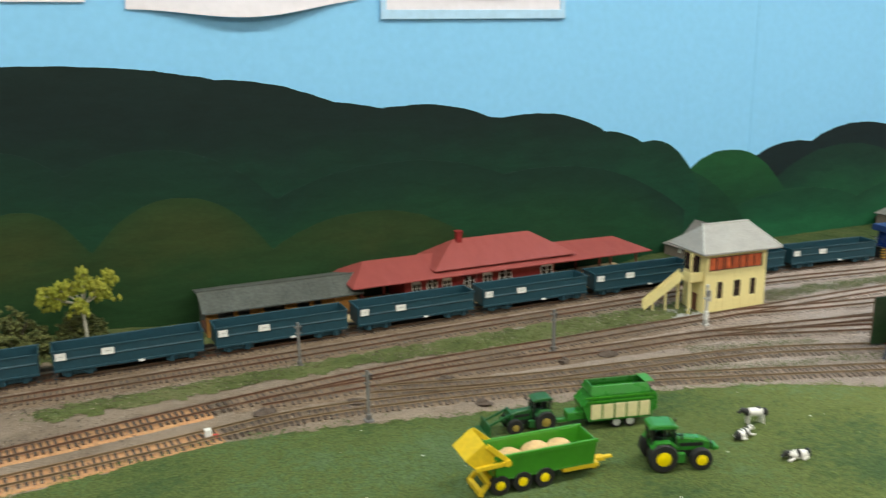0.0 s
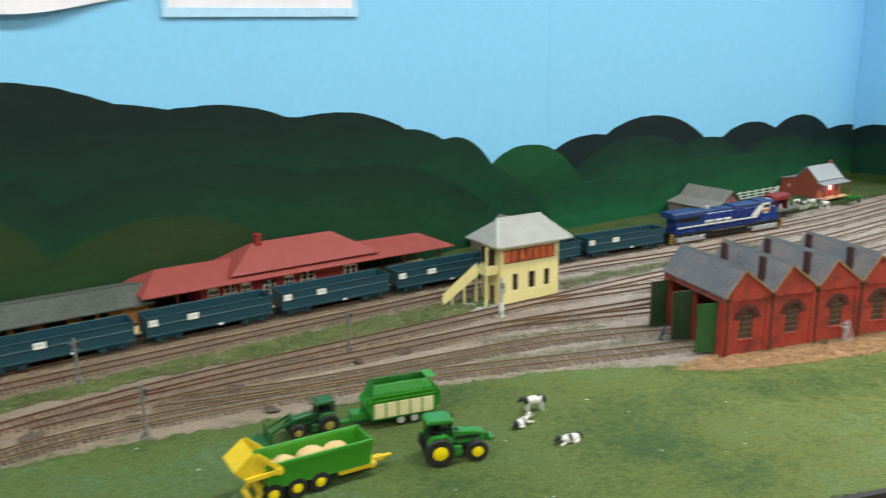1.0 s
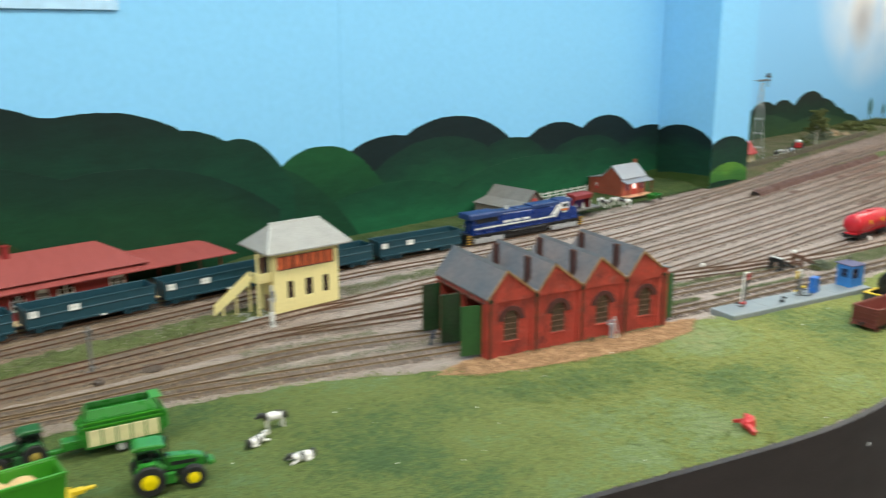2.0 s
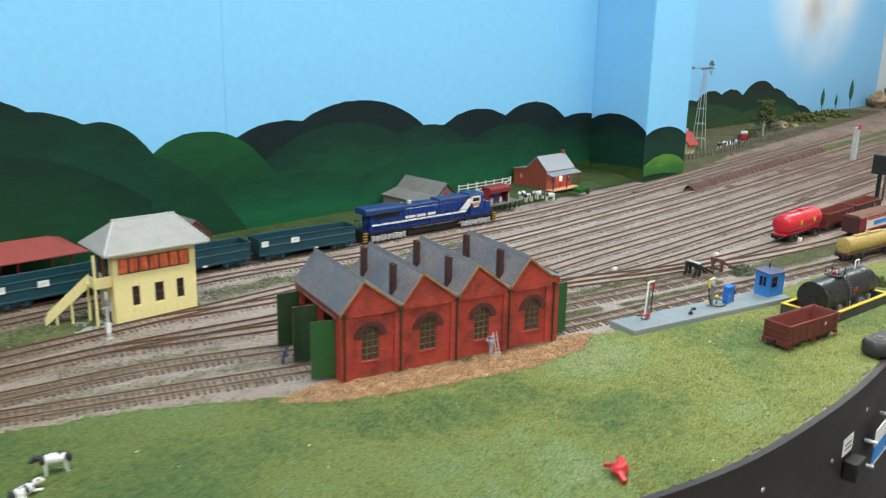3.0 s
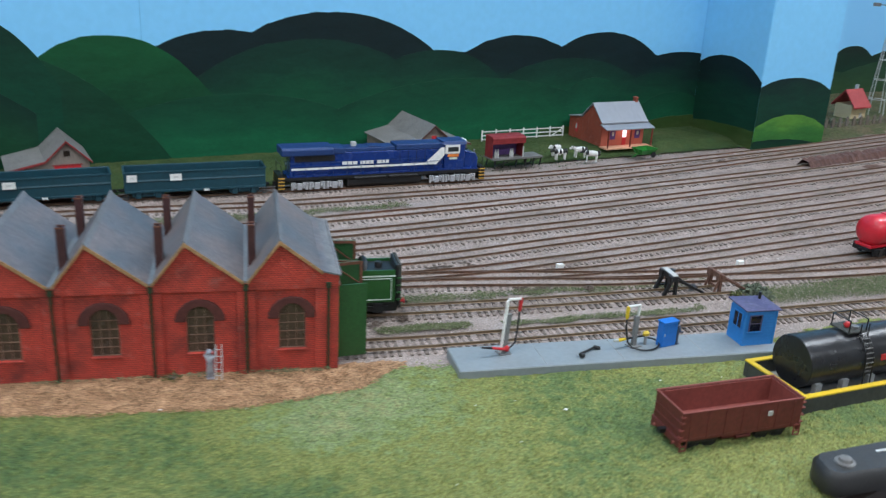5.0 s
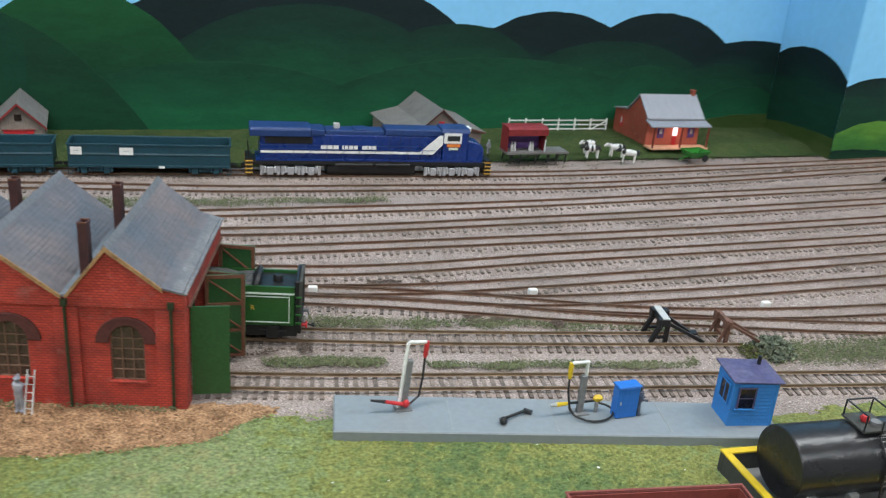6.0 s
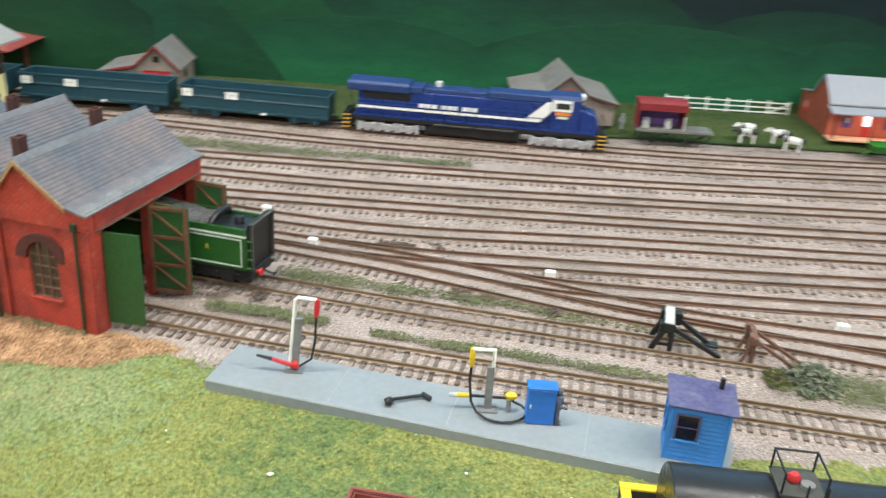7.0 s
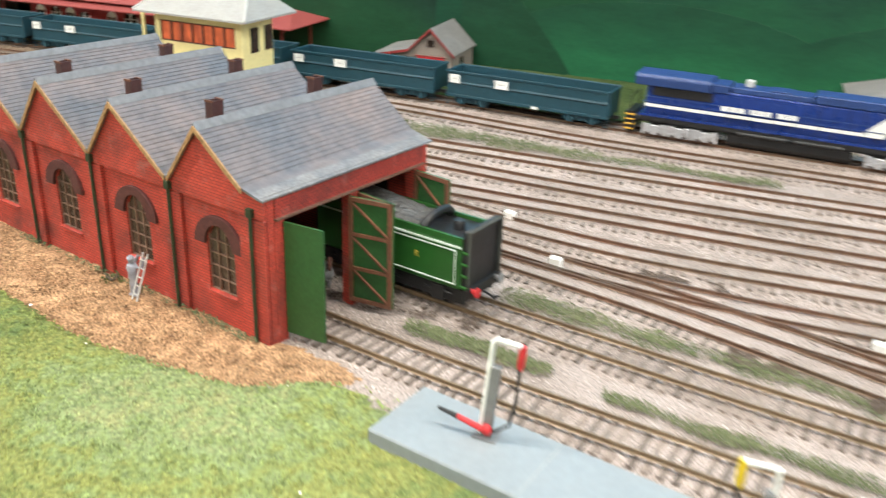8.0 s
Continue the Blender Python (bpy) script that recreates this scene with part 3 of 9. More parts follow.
# ---- room ----
WALL_Y, PILLAR_X0, PILLAR_X1, PILLAR_Y, FAR_Y, EAST_X = 1.162, 2.172, 2.337, 1.018, 1.38, 4.5
LOW, WEST_X, SOUTH_Y = -0.95, -1.6, -2.6


def structure(name, sh, material, label, category, bevel=0.0):
    return tagged(part(name, sh, material, None, "", bevel), label, category, "", "structure")


wall_north = structure("wall_north", Shape().box(WEST_X, PILLAR_X0, WALL_Y, WALL_Y + 0.1, LOW, CEILING), M_sky, "sky blue painted wall behind the model railway", "wall")
pillar = structure("wall_pillar", Shape().box(PILLAR_X0 + 0.001, PILLAR_X1, PILLAR_Y, FAR_Y, LOW, CEILING), M_sky, "sky blue painted pillar standing out from the wall", "wall", 0.002)
wall_far = structure("wall_far", Shape().box(PILLAR_X1, EAST_X, FAR_Y, FAR_Y + 0.1, LOW, CEILING), M_sky_far, "sky blue painted wall with soft white clouds", "wall")
structure("wall_east", Shape().box(EAST_X, EAST_X + 0.1, SOUTH_Y, FAR_Y + 0.1, LOW, CEILING), M_room, "plain painted room wall", "wall")
structure("wall_west", Shape().box(WEST_X - 0.1, WEST_X, SOUTH_Y, WALL_Y + 0.1, LOW, CEILING), M_room, "plain painted room wall", "wall")
structure("wall_south", Shape().box(WEST_X - 0.1, EAST_X + 0.1, SOUTH_Y - 0.1, SOUTH_Y, LOW, CEILING), M_room, "plain painted room wall", "wall")
structure("floor", Shape().box(WEST_X - 0.1, EAST_X + 0.1, SOUTH_Y - 0.1, FAR_Y + 0.1, LOW - 0.1, LOW), M_floor, "dark carpeted room floor", "floor")
structure("ceiling", Shape().box(WEST_X - 0.1, EAST_X + 0.1, SOUTH_Y - 0.1, FAR_Y + 0.1, CEILING, CEILING + 0.1), M_ceil, "white ceiling boards", "ceiling")

for i, (lx, ly) in enumerate(LAMP_SPOTS):
    fit_ = thing("ceiling_light", at(lx, ly, CEILING), "long white fluorescent fitting on the ceiling", "ceiling light", "ceiling lights")
    part("frame", Shape().box(-0.62, 0.62, -0.09, 0.09, -0.03, -0.001), M_white, fit_, bevel=0.003)
    part("diffuser", Shape().box(-0.6, 0.6, -0.08, 0.08, -0.045, -0.0305), M_lamp, fit_, "glowing diffuser", bevel=0.004)
    la = bpy.data.lights.new("tube_light", "AREA")
    la.shape, la.size, la.size_y, la.energy, la.color = "RECTANGLE", 1.2, 0.16, LAMP_WATTS, (1.0, 0.965, 0.90)
    lo = new("tube_light", la)
    lo.matrix_basis = pose(lx, ly, CEILING - 0.05)


# ---- hills painted on the backdrop ----
def hills(name, humps, a0, a1, foot, place, material, parent, seed=0, rough=0.0012):
    """A flat painted shape: the rounded tops of several humps against the sky, down to a foot line."""
    top = []
    n = max(12, int((a1 - a0) / 0.004))
    for i in range(n + 1):
        a = a0 + (a1 - a0) * i / n
        z = max(t - 0.05 * (abs(a - c) / w) ** 2.2 for c, t, w in humps)
        z += rough * noise.noise(Vector((a * 60, seed * 7.3, 0))) + rough * 0.6 * noise.noise(Vector((a * 300, seed, 1)))
        top.append((a, max(foot + 0.001, z)))
    sh = Shape()
    k = len(top)
    drop = 0.055
    sh.v += [tuple(place(a, z, 0)) for a, z in top] + [tuple(place(a, max(foot + 0.0005, z - drop), 0)) for a, z in top]
    sh.v += [tuple(place(a, foot, 0)) for a, z in top] + [tuple(place(a, z, 1)) for a, z in top]
    for i in range(k - 1):
        sh.f += [(i, i + 1, k + i + 1, k + i), (k + i, k + i + 1, 2 * k + i + 1, 2 * k + i), (i, 3 * k + i, 3 * k + i + 1, i + 1)]
    ob = part(name, sh, material, parent)
    ob.data.attributes.new("brushed", "FLOAT", "POINT").data.foreach_set("value", [0.0] * k + [1.0] * (2 * k) + [0.0] * k)
    return ob


def on_north(lift):
    return lambda a, z, d: (a, WALL_Y - lift + d * (lift - 0.0002), z)


P_dark = mat_painted("hill_paint_dark", (0.0062, 0.0165, 0.0152), (0.0072, 0.046, 0.024), 0.09, 0.27)
P_deep = mat_painted("hill_paint_deep", (0.0066, 0.031, 0.0185), (0.0095, 0.050, 0.021), 0.05, 0.20, over=(0.0066, 0.026, 0.0178))
P_mid = mat_painted("hill_paint_mid", (0.0085, 0.038, 0.024), (0.011, 0.070, 0.031), 0.06, 0.15, over=(0.0078, 0.031, 0.021))
P_olive = mat_painted("hill_paint_olive", (0.040, 0.050, 0.0135), (0.015, 0.046, 0.015), 0.04, 0.15, over=(0.019, 0.044, 0.0145))
P_green = mat_painted("hill_paint_green", (0.011, 0.070, 0.024), (0.009, 0.048, 0.022), 0.05, 0.16)
P_dark2 = mat_painted("hill_paint_black_green", (0.0064, 0.0155, 0.0175), (0.008, 0.040, 0.024), 0.055, 0.135)
P_bright = mat_painted("hill_paint_bright", (0.0095, 0.060, 0.030), (0.014, 0.098, 0.042), 0.02, 0.10, over=(0.0095, 0.052, 0.026))
P_flank = mat_painted("hill_paint_flank", (0.0076, 0.031, 0.019), (0.0088, 0.049, 0.0225), 0.03, 0.14, over=(0.0088, 0.046, 0.022))
P_poplar = mat_painted("poplar_paint", (0.030, 0.105, 0.070), (0.020, 0.070, 0.045), 0.0, 0.12)
P_lime = mat_painted("hill_paint_lime", (0.10, 0.24, 0.035), (0.04, 0.14, 0.03), 0.015, 0.06)
P_low = mat_painted("hill_paint_low", (0.035, 0.065, 0.015), (0.055, 0.085, 0.025), 0.005, 0.03)

north_layers = [
    (P_dark2, [(1.50, 0.199, 0.152), (1.35, 0.175, 0.13), (1.68, 0.144, 0.2), (1.80, 0.1675, 0.125), (1.965, 0.172, 0.122), (2.13, 0.139, 0.15)], 1.10, 2.1722, 0.0005),
    (P_mid, [(1.47, 0.163, 0.16), (1.66, 0.147, 0.12), (1.90, 0.132, 0.16), (2.08, 0.105, 0.10)], 1.12, 2.1722, 0.0007),
    (P_green, [(1.205, 0.169, 0.105)], 1.00, 1.60, 0.0009),
    (P_bright, [(1.72, 0.105, 0.24), (1.95, 0.100, 0.08), (1.36, 0.092, 0.20), (2.12, 0.072, 0.1)], 0.95, 2.1722, 0.0013),
    (P_flank, [(1.06, 0.152, 0.135)], 0.85, 1.32, 0.0015),
    (P_dark, [(0.17, 0.3285, 0.32), (0.37, 0.3075, 0.20), (0.50, 0.275, 0.20), (0.65, 0.2655, 0.17), (0.75, 0.243, 0.2), (0.835, 0.245, 0.155), (0.95, 0.213, 0.12), (1.05, 0.193, 0.078), (-0.4, 0.30, 0.3), (-1.1, 0.33, 0.4)], -1.59, 1.15, 0.0017),
    (P_deep, [(0.12, 0.235, 0.10), (0.30, 0.226, 0.13), (0.63, 0.190, 0.20), (0.86, 0.165, 0.2), (-0.6, 0.22, 0.5)], -1.59, 1.12, 0.0021),
    (P_olive, [(0.15, 0.163, 0.07), (0.33, 0.165, 0.095), (0.58, 0.125, 0.15), (-0.3, 0.15, 0.2)], -1.59, 0.80, 0.0025),
    (P_low, [(1.9, 0.022, 0.5), (2.15, 0.030, 0.2)], 1.85, 2.1722, 0.0029),
]
for i, (pm, humps, a0, a1, lift) in enumerate(north_layers):
    hills("painted_hill", humps, a0, a1, -0.005, on_north(lift), pm, wall_north, i)
side = lambda lift: (lambda a, z, d: (PILLAR_X0 + 0.001 - lift + d * (lift - 0.0002), a, z))
face = lambda lift: (lambda a, z, d: (a, PILLAR_Y - lift + d * (lift - 0.0002), z))
hills("painted_hill", [(1.10, 0.141, 0.10)], PILLAR_Y, WALL_Y - 0.0004, -0.005, side(0.0006), P_dark2, pillar, 11)
hills("painted_hill", [(1.06, 0.030, 0.25)], PILLAR_Y, WALL_Y - 0.0004, -0.005, side(0.0012), P_low, pillar, 12)
hills("painted_hill", [(2.245, 0.115, 0.13)], PILLAR_X0, PILLAR_X1, -0.005, face(0.0006), P_dark2, pillar, 13)
hills("painted_hill", [(2.25, 0.054, 0.12)], PILLAR_X0, PILLAR_X1, -0.005, face(0.0010), P_lime, pillar, 14)
hills("painted_hill", [(2.22, 0.014, 0.20)], PILLAR_X0, PILLAR_X1, -0.005, face(0.0014), P_deep, pillar, 15)
far = lambda lift: (lambda a, z, d: (a, FAR_Y - lift + d * (lift - 0.0002), z))
P_far = mat_painted("hill_paint_far", (0.012, 0.020, 0.016), (0.010, 0.035, 0.020), 0.05, 0.14)
P_far2 = mat_painted("hill_paint_far_green", (0.022, 0.056, 0.028), (0.030, 0.066, 0.026), 0.01, 0.07)
hills("painted_hill", [(2.97, 0.105, 0.12), (3.10, 0.128, 0.11), (3.23, 0.127, 0.11), (3.43, 0.1475, 0.13), (3.52, 0.118, 0.15), (3.62, 0.082, 0.15), (3.73, 0.050, 0.16), (2.84, 0.117, 0.09), (2.7, 0.10, 0.2)], PILLAR_X1, 4.2, -0.01, far(0.0006), P_far, wall_far, 21)
hills("painted_hill", [(3.05, 0.086, 0.30), (3.5, 0.060, 0.3), (2.6, 0.08, 0.3)], PILLAR_X1, 4.3, -0.01, far(0.0012), P_far2, wall_far, 22)

for px_, z0_, z1_ in ((3.955, 0.012, 0.100), (4.086, 0.012, 0.071), (4.228, 0.016, 0.126)):
    tip = Shape()
    n_ = 14
    w_ = (z1_ - z0_) * 0.19
    edge_ = [(w_ * math.sin(math.pi * (k / n_) ** 0.75) * (1 + 0.3 * noise.noise(Vector((k * 1.7, px_ * 9, 0)))), z0_ + (z1_ - z0_) * (0.22 + 0.78 * k / n_)) for k in range(n_ + 1)]
    tip.prism([(px_ - a, z) for a, z in edge_] + [(px_ + a * 0.9, z) for a, z in edge_[-2:0:-1]], "y", FAR_Y - 0.0014, FAR_Y - 0.0002)
    tip.box(px_ - 0.0012, px_ + 0.0012, FAR_Y - 0.0013, FAR_Y - 0.0002, z0_, z0_ + (z1_ - z0_) * 0.3)
    part("painted_tree", tip, P_poplar, wall_far, "slim painted poplar")
part("panel_joint", Shape().box(1.2475, 1.2485, WALL_Y - 0.0003, WALL_Y + 0.001, 0.10, CEILING), M_sky_joint, wall_north, "faint joint between wall panels")
# papers pinned to the wall
def paper(x0, x1, z0, curl, material, label, drawing=False):
    t = thing("wall_poster", at((x0 + x1) / 2, WALL_Y - 0.002, z0), label, "poster", "papers on the wall")
    w, n, sh = x1 - x0, 24, Shape()
    for k in (0, 1):
        for j in range(9):
            for i in range(n + 1):
                u = i / n
                droop = curl * (math.sin(u * math.pi) ** 2 * -0.011 + u * u * u * 0.012)
                out = curl * 0.012 * (1 - j / 8) ** 2 * math.sin(u * math.pi * 1.0) ** 2
                sh.v.append(((u - 0.5) * w, -out - 0.0006 * k, droop * (1 - j / 8) + 0.21 * j / 8))
    m = 9 * (n + 1)
    for k in (0, 1):
        for j in range(8):
            for i in range(n):
                a = k * m + j * (n + 1) + i
                sh.f.append((a, a + 1, a + n + 2, a + n + 1))
    part("sheet", sh, material, t, smooth=True)
    if drawing:
        part("plastic_sleeve", Shape().box(-w / 2 - 0.008, w / 2 + 0.008, -0.0022, -0.0008, -0.010, 0.002).box(-w / 2 - 0.008, -w / 2, -0.0022, -0.0008, 0.002, 0.21).box(w / 2, w / 2 + 0.008, -0.0022, -0.0008, 0.002, 0.21), M_sleeve, t, "glossy clear plastic edge", 0.0003)
        part("printed_picture", Shape().box(-w * 0.42, w * 0.47, -0.0016, -0.0007, 0.017, 0.19), M_maroon, t, "dark red printed picture")
        part("printed_band", Shape().box(-w * 0.10, w * 0.20, -0.0022, -0.00165, 0.016, 0.05), M_ltgrey, t)
    return t


paper(0.02, 0.249, 0.399, 0.0, M_paper, "white paper sheet pinned flat to the blue wall")
paper(0.292, 0.578, 0.391, 1.0, M_paper, "white paper sheet with a curling lower edge on the wall")
paper(0.614, 0.878, 0.388, 0.0, M_paper, "printed picture in a shiny plastic sleeve on the wall", True)


# ---- baseboard and ground ----
def edge_y(x):
    """The curved front edge of the layout."""
    y = 0.267 + 0.31 * 0.045 * math.log(1 + math.exp((1.16 - x) / 0.045)) + 0.35 * max(0, x - 1.32) ** 2
    return 0.52 - 0.04 * math.log(1 + math.exp((0.52 - y) / 0.04)) if x < 1.3 else min(y, 0.34)


def ground_z(x, y):
    bank = 0.008 * ease(1.045, 1.075, y) * (ease(0.99, 1.06, x) + 1 - ease(0.2, 0.32, x))
    return bank


XS = [WEST_X + (EAST_X - WEST_X) * i / 760 for i in range(761)]
sh = Shape()
ROWS_N = 110
for x in XS:
    y0 = edge_y(x)
    for j in range(ROWS_N + 1):
        y = y0 + (FAR_Y - y0) * j / ROWS_N
        sh.v.append((x, y, ground_z(x, y) + 0.0007 * noise.noise(Vector((x * 45, y * 45, 0)))))
for i in range(760):
    for j in range(ROWS_N):
        a = i * (ROWS_N + 1) + j
        sh.f.append((a, a + ROWS_N + 1, a + ROWS_N + 2, a + 1))
ground = structure("ground", sh, M_ballast, "grey-brown ballasted ground of the model railway", "ground")

def fascia_strip(out0, out1, z0, z1):
    s = Shape()
    for x in XS:
        y = edge_y(x)
        s.v += [(x, y - out1, z0), (x, y - out1, z1), (x, y - out0, z1), (x, y - out0, z0)]
    for i in range(760):
        for k in range(4):
            s.f.append((4 * i + k, 4 * i + (k + 1) % 4, 4 * i + 4 + (k + 1) % 4, 4 * i + 4 + k))
    return s


structure("fascia", fascia_strip(0.0005, 0.0042, -0.42, 0.0), M_fascia, "dark brown curved board along the front of the layout", "fascia")
structure("fascia_rim", fascia_strip(-0.0016, 0.0048, 0.0003, 0.0032), M_fascia, "dark edging strip along the layout front", "trim")


# ---- ground cover ----
def carpet(name, x0, x1, y0, y1, inside, material, label, category="grass", cell=0.004, lift=0.0016, relief=0.0012, ragged=0.012):
    """A ragged sheet of flock where inside(x, y) is above zero."""
    nx, ny = int((x1 - x0) / cell), int((y1 - y0) / cell)
    idx, sh = {}, Shape()

    def corner(i, j):
        if (i, j) not in idx:
            x, y = x0 + i * cell, y0 + j * cell
            x += cell * 0.3 * noise.noise(Vector((i * 1.7, j * 1.3, 5)))
            y += cell * 0.3 * noise.noise(Vector((i * 1.3, j * 1.9, 9)))
            e = min(1.0, max(0.0, (inside(x, y) + ragged * noise.noise(Vector((x * 60, y * 60, 2)))) / 0.008))
            idx[i, j] = len(sh.v)
            h = noise.noise(Vector((x * 90, y * 90, 3))) + 0.7 * noise.noise(Vector((x * 260, y * 260, 4)))
            sh.v.append((x, y, ground_z(x, y) + (lift + relief * h) * (0.15 + 0.85 * e) + 0.0004))
        return idx[i, j]

    for i in range(nx):
        for j in range(ny):
            x, y = x0 + (i + 0.5) * cell, y0 + (j + 0.5) * cell
            if inside(x, y) + ragged * noise.noise(Vector((x * 60, y * 60, 2))) > 0:
                sh.f.append((corner(i, j), corner(i + 1, j), corner(i + 1, j + 1), corner(i, j + 1)))
    ob = part(name, sh, material, smooth=True)
    return tagged(ob, label, category, "", "stuff")


def line_y(points):
    """y along a bent line of the plan, as a function of x."""
    xs, ys = [p[0] for p in points], [p[1] for p in points]
    return lambda x: float(np.interp(x, xs, ys))


verge = line_y([(-1.6, 0.76), (0.13, 0.775), (0.29, 0.80), (0.37, 0.795), (0.47, 0.773), (0.55, 0.755), (0.73, 0.728), (0.86, 0.688), (0.99, 0.612), (1.30, 0.535), (1.345, 0.520), (1.60, 0.462), (1.72, 0.462), (2.0, 0.41), (2.6, 0.36)])
chips_front = line_y([(0.965, 0.612), (1.0, 0.578), (1.09, 0.543), (1.2, 0.510), (1.28, 0.506), (1.325, 0.53)])
chips_back = line_y([(0.965, 0.616), (1.03, 0.622), (1.28, 0.546), (1.325, 0.532)])


def chips_area(x, y):
    """Above zero where the bark chippings lie."""
    return min(y - chips_front(x), chips_back(x) + 0.006 - y, x - 0.962, 1.326 - x)


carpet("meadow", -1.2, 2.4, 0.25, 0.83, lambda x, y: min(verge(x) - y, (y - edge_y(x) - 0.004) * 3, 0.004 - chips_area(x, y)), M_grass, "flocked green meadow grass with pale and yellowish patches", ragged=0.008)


def band(x0, x1, ya, yb):
    return lambda x, y: min(min(x - x0, x1 - x) * 0.5, y - ya(x), yb(x) - y)


carpet("grass_strip", 0.0, 1.06, 0.86, 1.0, band(0.16, 1.05, line_y([(0.16, 0.915), (0.5, 0.925), (0.7, 0.905), (1.05, 0.903)]), line_y([(0.16, 0.950), (0.5, 0.962), (0.75, 0.960), (1.05, 0.955)])), M_bank, "strip of green flock between the tracks", ragged=0.012)
carpet("grass_bank", 0.99, 2.175, 1.03, 1.17, lambda x, y: min(y - line_y([(0.99, 1.062), (1.1, 1.052), (1.3, 1.030), (1.5, 1.006), (1.7, 0.996), (1.95, 1.006), (2.18, 1.026)])(x), x - 0.985, 0.05), M_bank_back, "low grassy bank along the backdrop", ragged=0.006)
carpet("grass_bank", -1.5, 0.40, 1.05, 1.17, lambda x, y: min(y - 1.068, 0.36 - x, 0.05), M_bank, "low grassy bank along the backdrop", ragged=0.008)
carpet("grass_bank", 2.34, 4.2, 0.96, 1.38, lambda x, y: min(y - line_y([(2.34, 1.02), (2.7, 1.075), (3.3, 1.14), (4.2, 1.24)])(x), 0.05), M_scrub, "dry scrubby grass behind the fence", ragged=0.01, cell=0.008)
carpet("grass_bank", 2.7, 4.2, 0.70, 1.04, band(2.75, 4.2, line_y([(2.7, 0.93), (4.2, 0.95)]), line_y([(2.7, 0.985), (4.2, 1.06)])), M_bank, "green strip between the distant tracks", ragged=0.01, cell=0.008)
carpet("ore_dirt", 2.10, 3.6, 0.60, 0.92, lambda x, y: 0.030 * noise.noise(Vector((x * 5, y * 16, 3))) + 0.02 * noise.noise(Vector((x * 19, y * 40, 6))) - 0.012 + 0.012 * ease(2.1, 2.8, x) - 0.05 * (1 - ease(2.10, 2.25, x)), M_dirt, "brown ore dirt spread over the far yard", "ground cover", cell=0.008, lift=0.0016, relief=0.0005, ragged=0.004)
carpet("bark_chips", 0.94, 1.36, 0.48, 0.64, chips_area, M_chips, "orange-brown bark chippings beside the engine shed", "ground cover", cell=0.0025, relief=0.0012, lift=0.0008, ragged=0.004)


def scatter(name, spots, size, material, label, category, flat=0.6, seed=1):
    """Very many small grains, lying where spots says."""
    rnd = np.random.RandomState(seed)
    base = np.array([(1, 0, 0), (0, 1, 0), (-1, 0, 0), (0, -1, 0), (0, 0, 1), (0, 0, -0.6)], float)
    tri = np.array([(0, 1, 4), (1, 2, 4), (2, 3, 4), (3, 0, 4), (1, 0, 5), (2, 1, 5), (3, 2, 5), (0, 3, 5)])
    n = len(spots)
    s = size[0] + (size[1] - size[0]) * rnd.rand(n, 1) ** 2
    a = rnd.rand(n) * 6.283
    v = np.repeat(base[None], n, 0) * (1 + 0.5 * (rnd.rand(n, 6, 1) - 0.5)) * s[:, None]
    v[:, :, 1] *= 0.5 + 0.5 * rnd.rand(n, 1)
    v[:, :, 2] *= flat
    c, d = np.cos(a)[:, None], np.sin(a)[:, None]
    x, y = v[:, :, 0] * c - v[:, :, 1] * d, v[:, :, 0] * d + v[:, :, 1] * c
    v = np.stack([x, y, v[:, :, 2]], 2) + np.array(spots)[:, None]
    f = tri[None] + 6 * np.arange(n)[:, None, None]
    me = bpy.data.meshes.new(name)
    me.from_pydata(v.reshape(-1, 3).tolist(), [], f.reshape(-1, 3).tolist())
    me.materials.append(material)
    return tagged(new(name, me), label, category, "", "stuff")


def spots(n, x0, x1, y0, y1, keep, lift=0.0, seed=3):
    rnd = random.Random(seed)
    out = []
    for _ in range(n):
        x, y = rnd.uniform(x0, x1), rnd.uniform(y0, y1)
        if keep(x, y):
            out.append((x, y, ground_z(x, y) + lift))
    return out


def patchy(n, x0, x1, ya, yb, seed, fade=0.010, freq=55, lift=0.0022):
    """Grains gathered in uneven drifts along a strip, thinning out to its edges."""
    rnd = random.Random(seed)
    out = []
    for _ in range(n):
        x = rnd.uniform(x0, x1)
        y = rnd.uniform(ya(x) - fade, yb(x) + fade)
        e = min(y - ya(x), yb(x) - y, (x - x0) * 0.4, (x1 - x) * 0.4) / fade
        if rnd.random() < e * 0.6 + 0.55 + 0.65 * noise.noise(Vector((x * freq * 0.6, y * freq, seed))) - 0.30:
            out.append((x, y, ground_z(x, y) + lift + rnd.uniform(-0.0006, 0.0004)))
    return out


weeds = patchy(24000, 1.06, 1.50, line_y([(1.05, 0.908), (1.5, 0.896)]), line_y([(1.05, 0.950), (1.35, 0.922), (1.5, 0.910)]), 31)
weeds += patchy(19000, 1.36, 1.67, line_y([(1.36, 0.634), (1.5, 0.608), (1.66, 0.577)]), line_y([(1.36, 0.651), (1.5, 0.622), (1.66, 0.590)]), 32, 0.007)
weeds += patchy(6500, 1.325, 1.405, line_y([(1.32, 0.585), (1.4, 0.572)]), line_y([(1.32, 0.597), (1.4, 0.582)]), 33, 0.005)
weeds += patchy(12000, 1.43, 1.62, line_y([(1.43, 0.562), (1.6, 0.529)]), line_y([(1.43, 0.569), (1.6, 0.536)]), 34, 0.006)
weeds += patchy(30000, 1.66, 2.5, line_y([(1.66, 0.524), (2.5, 0.37)]), line_y([(1.66, 0.552), (1.8, 0.543), (2.5, 0.50)]), 35, 0.01, 30)
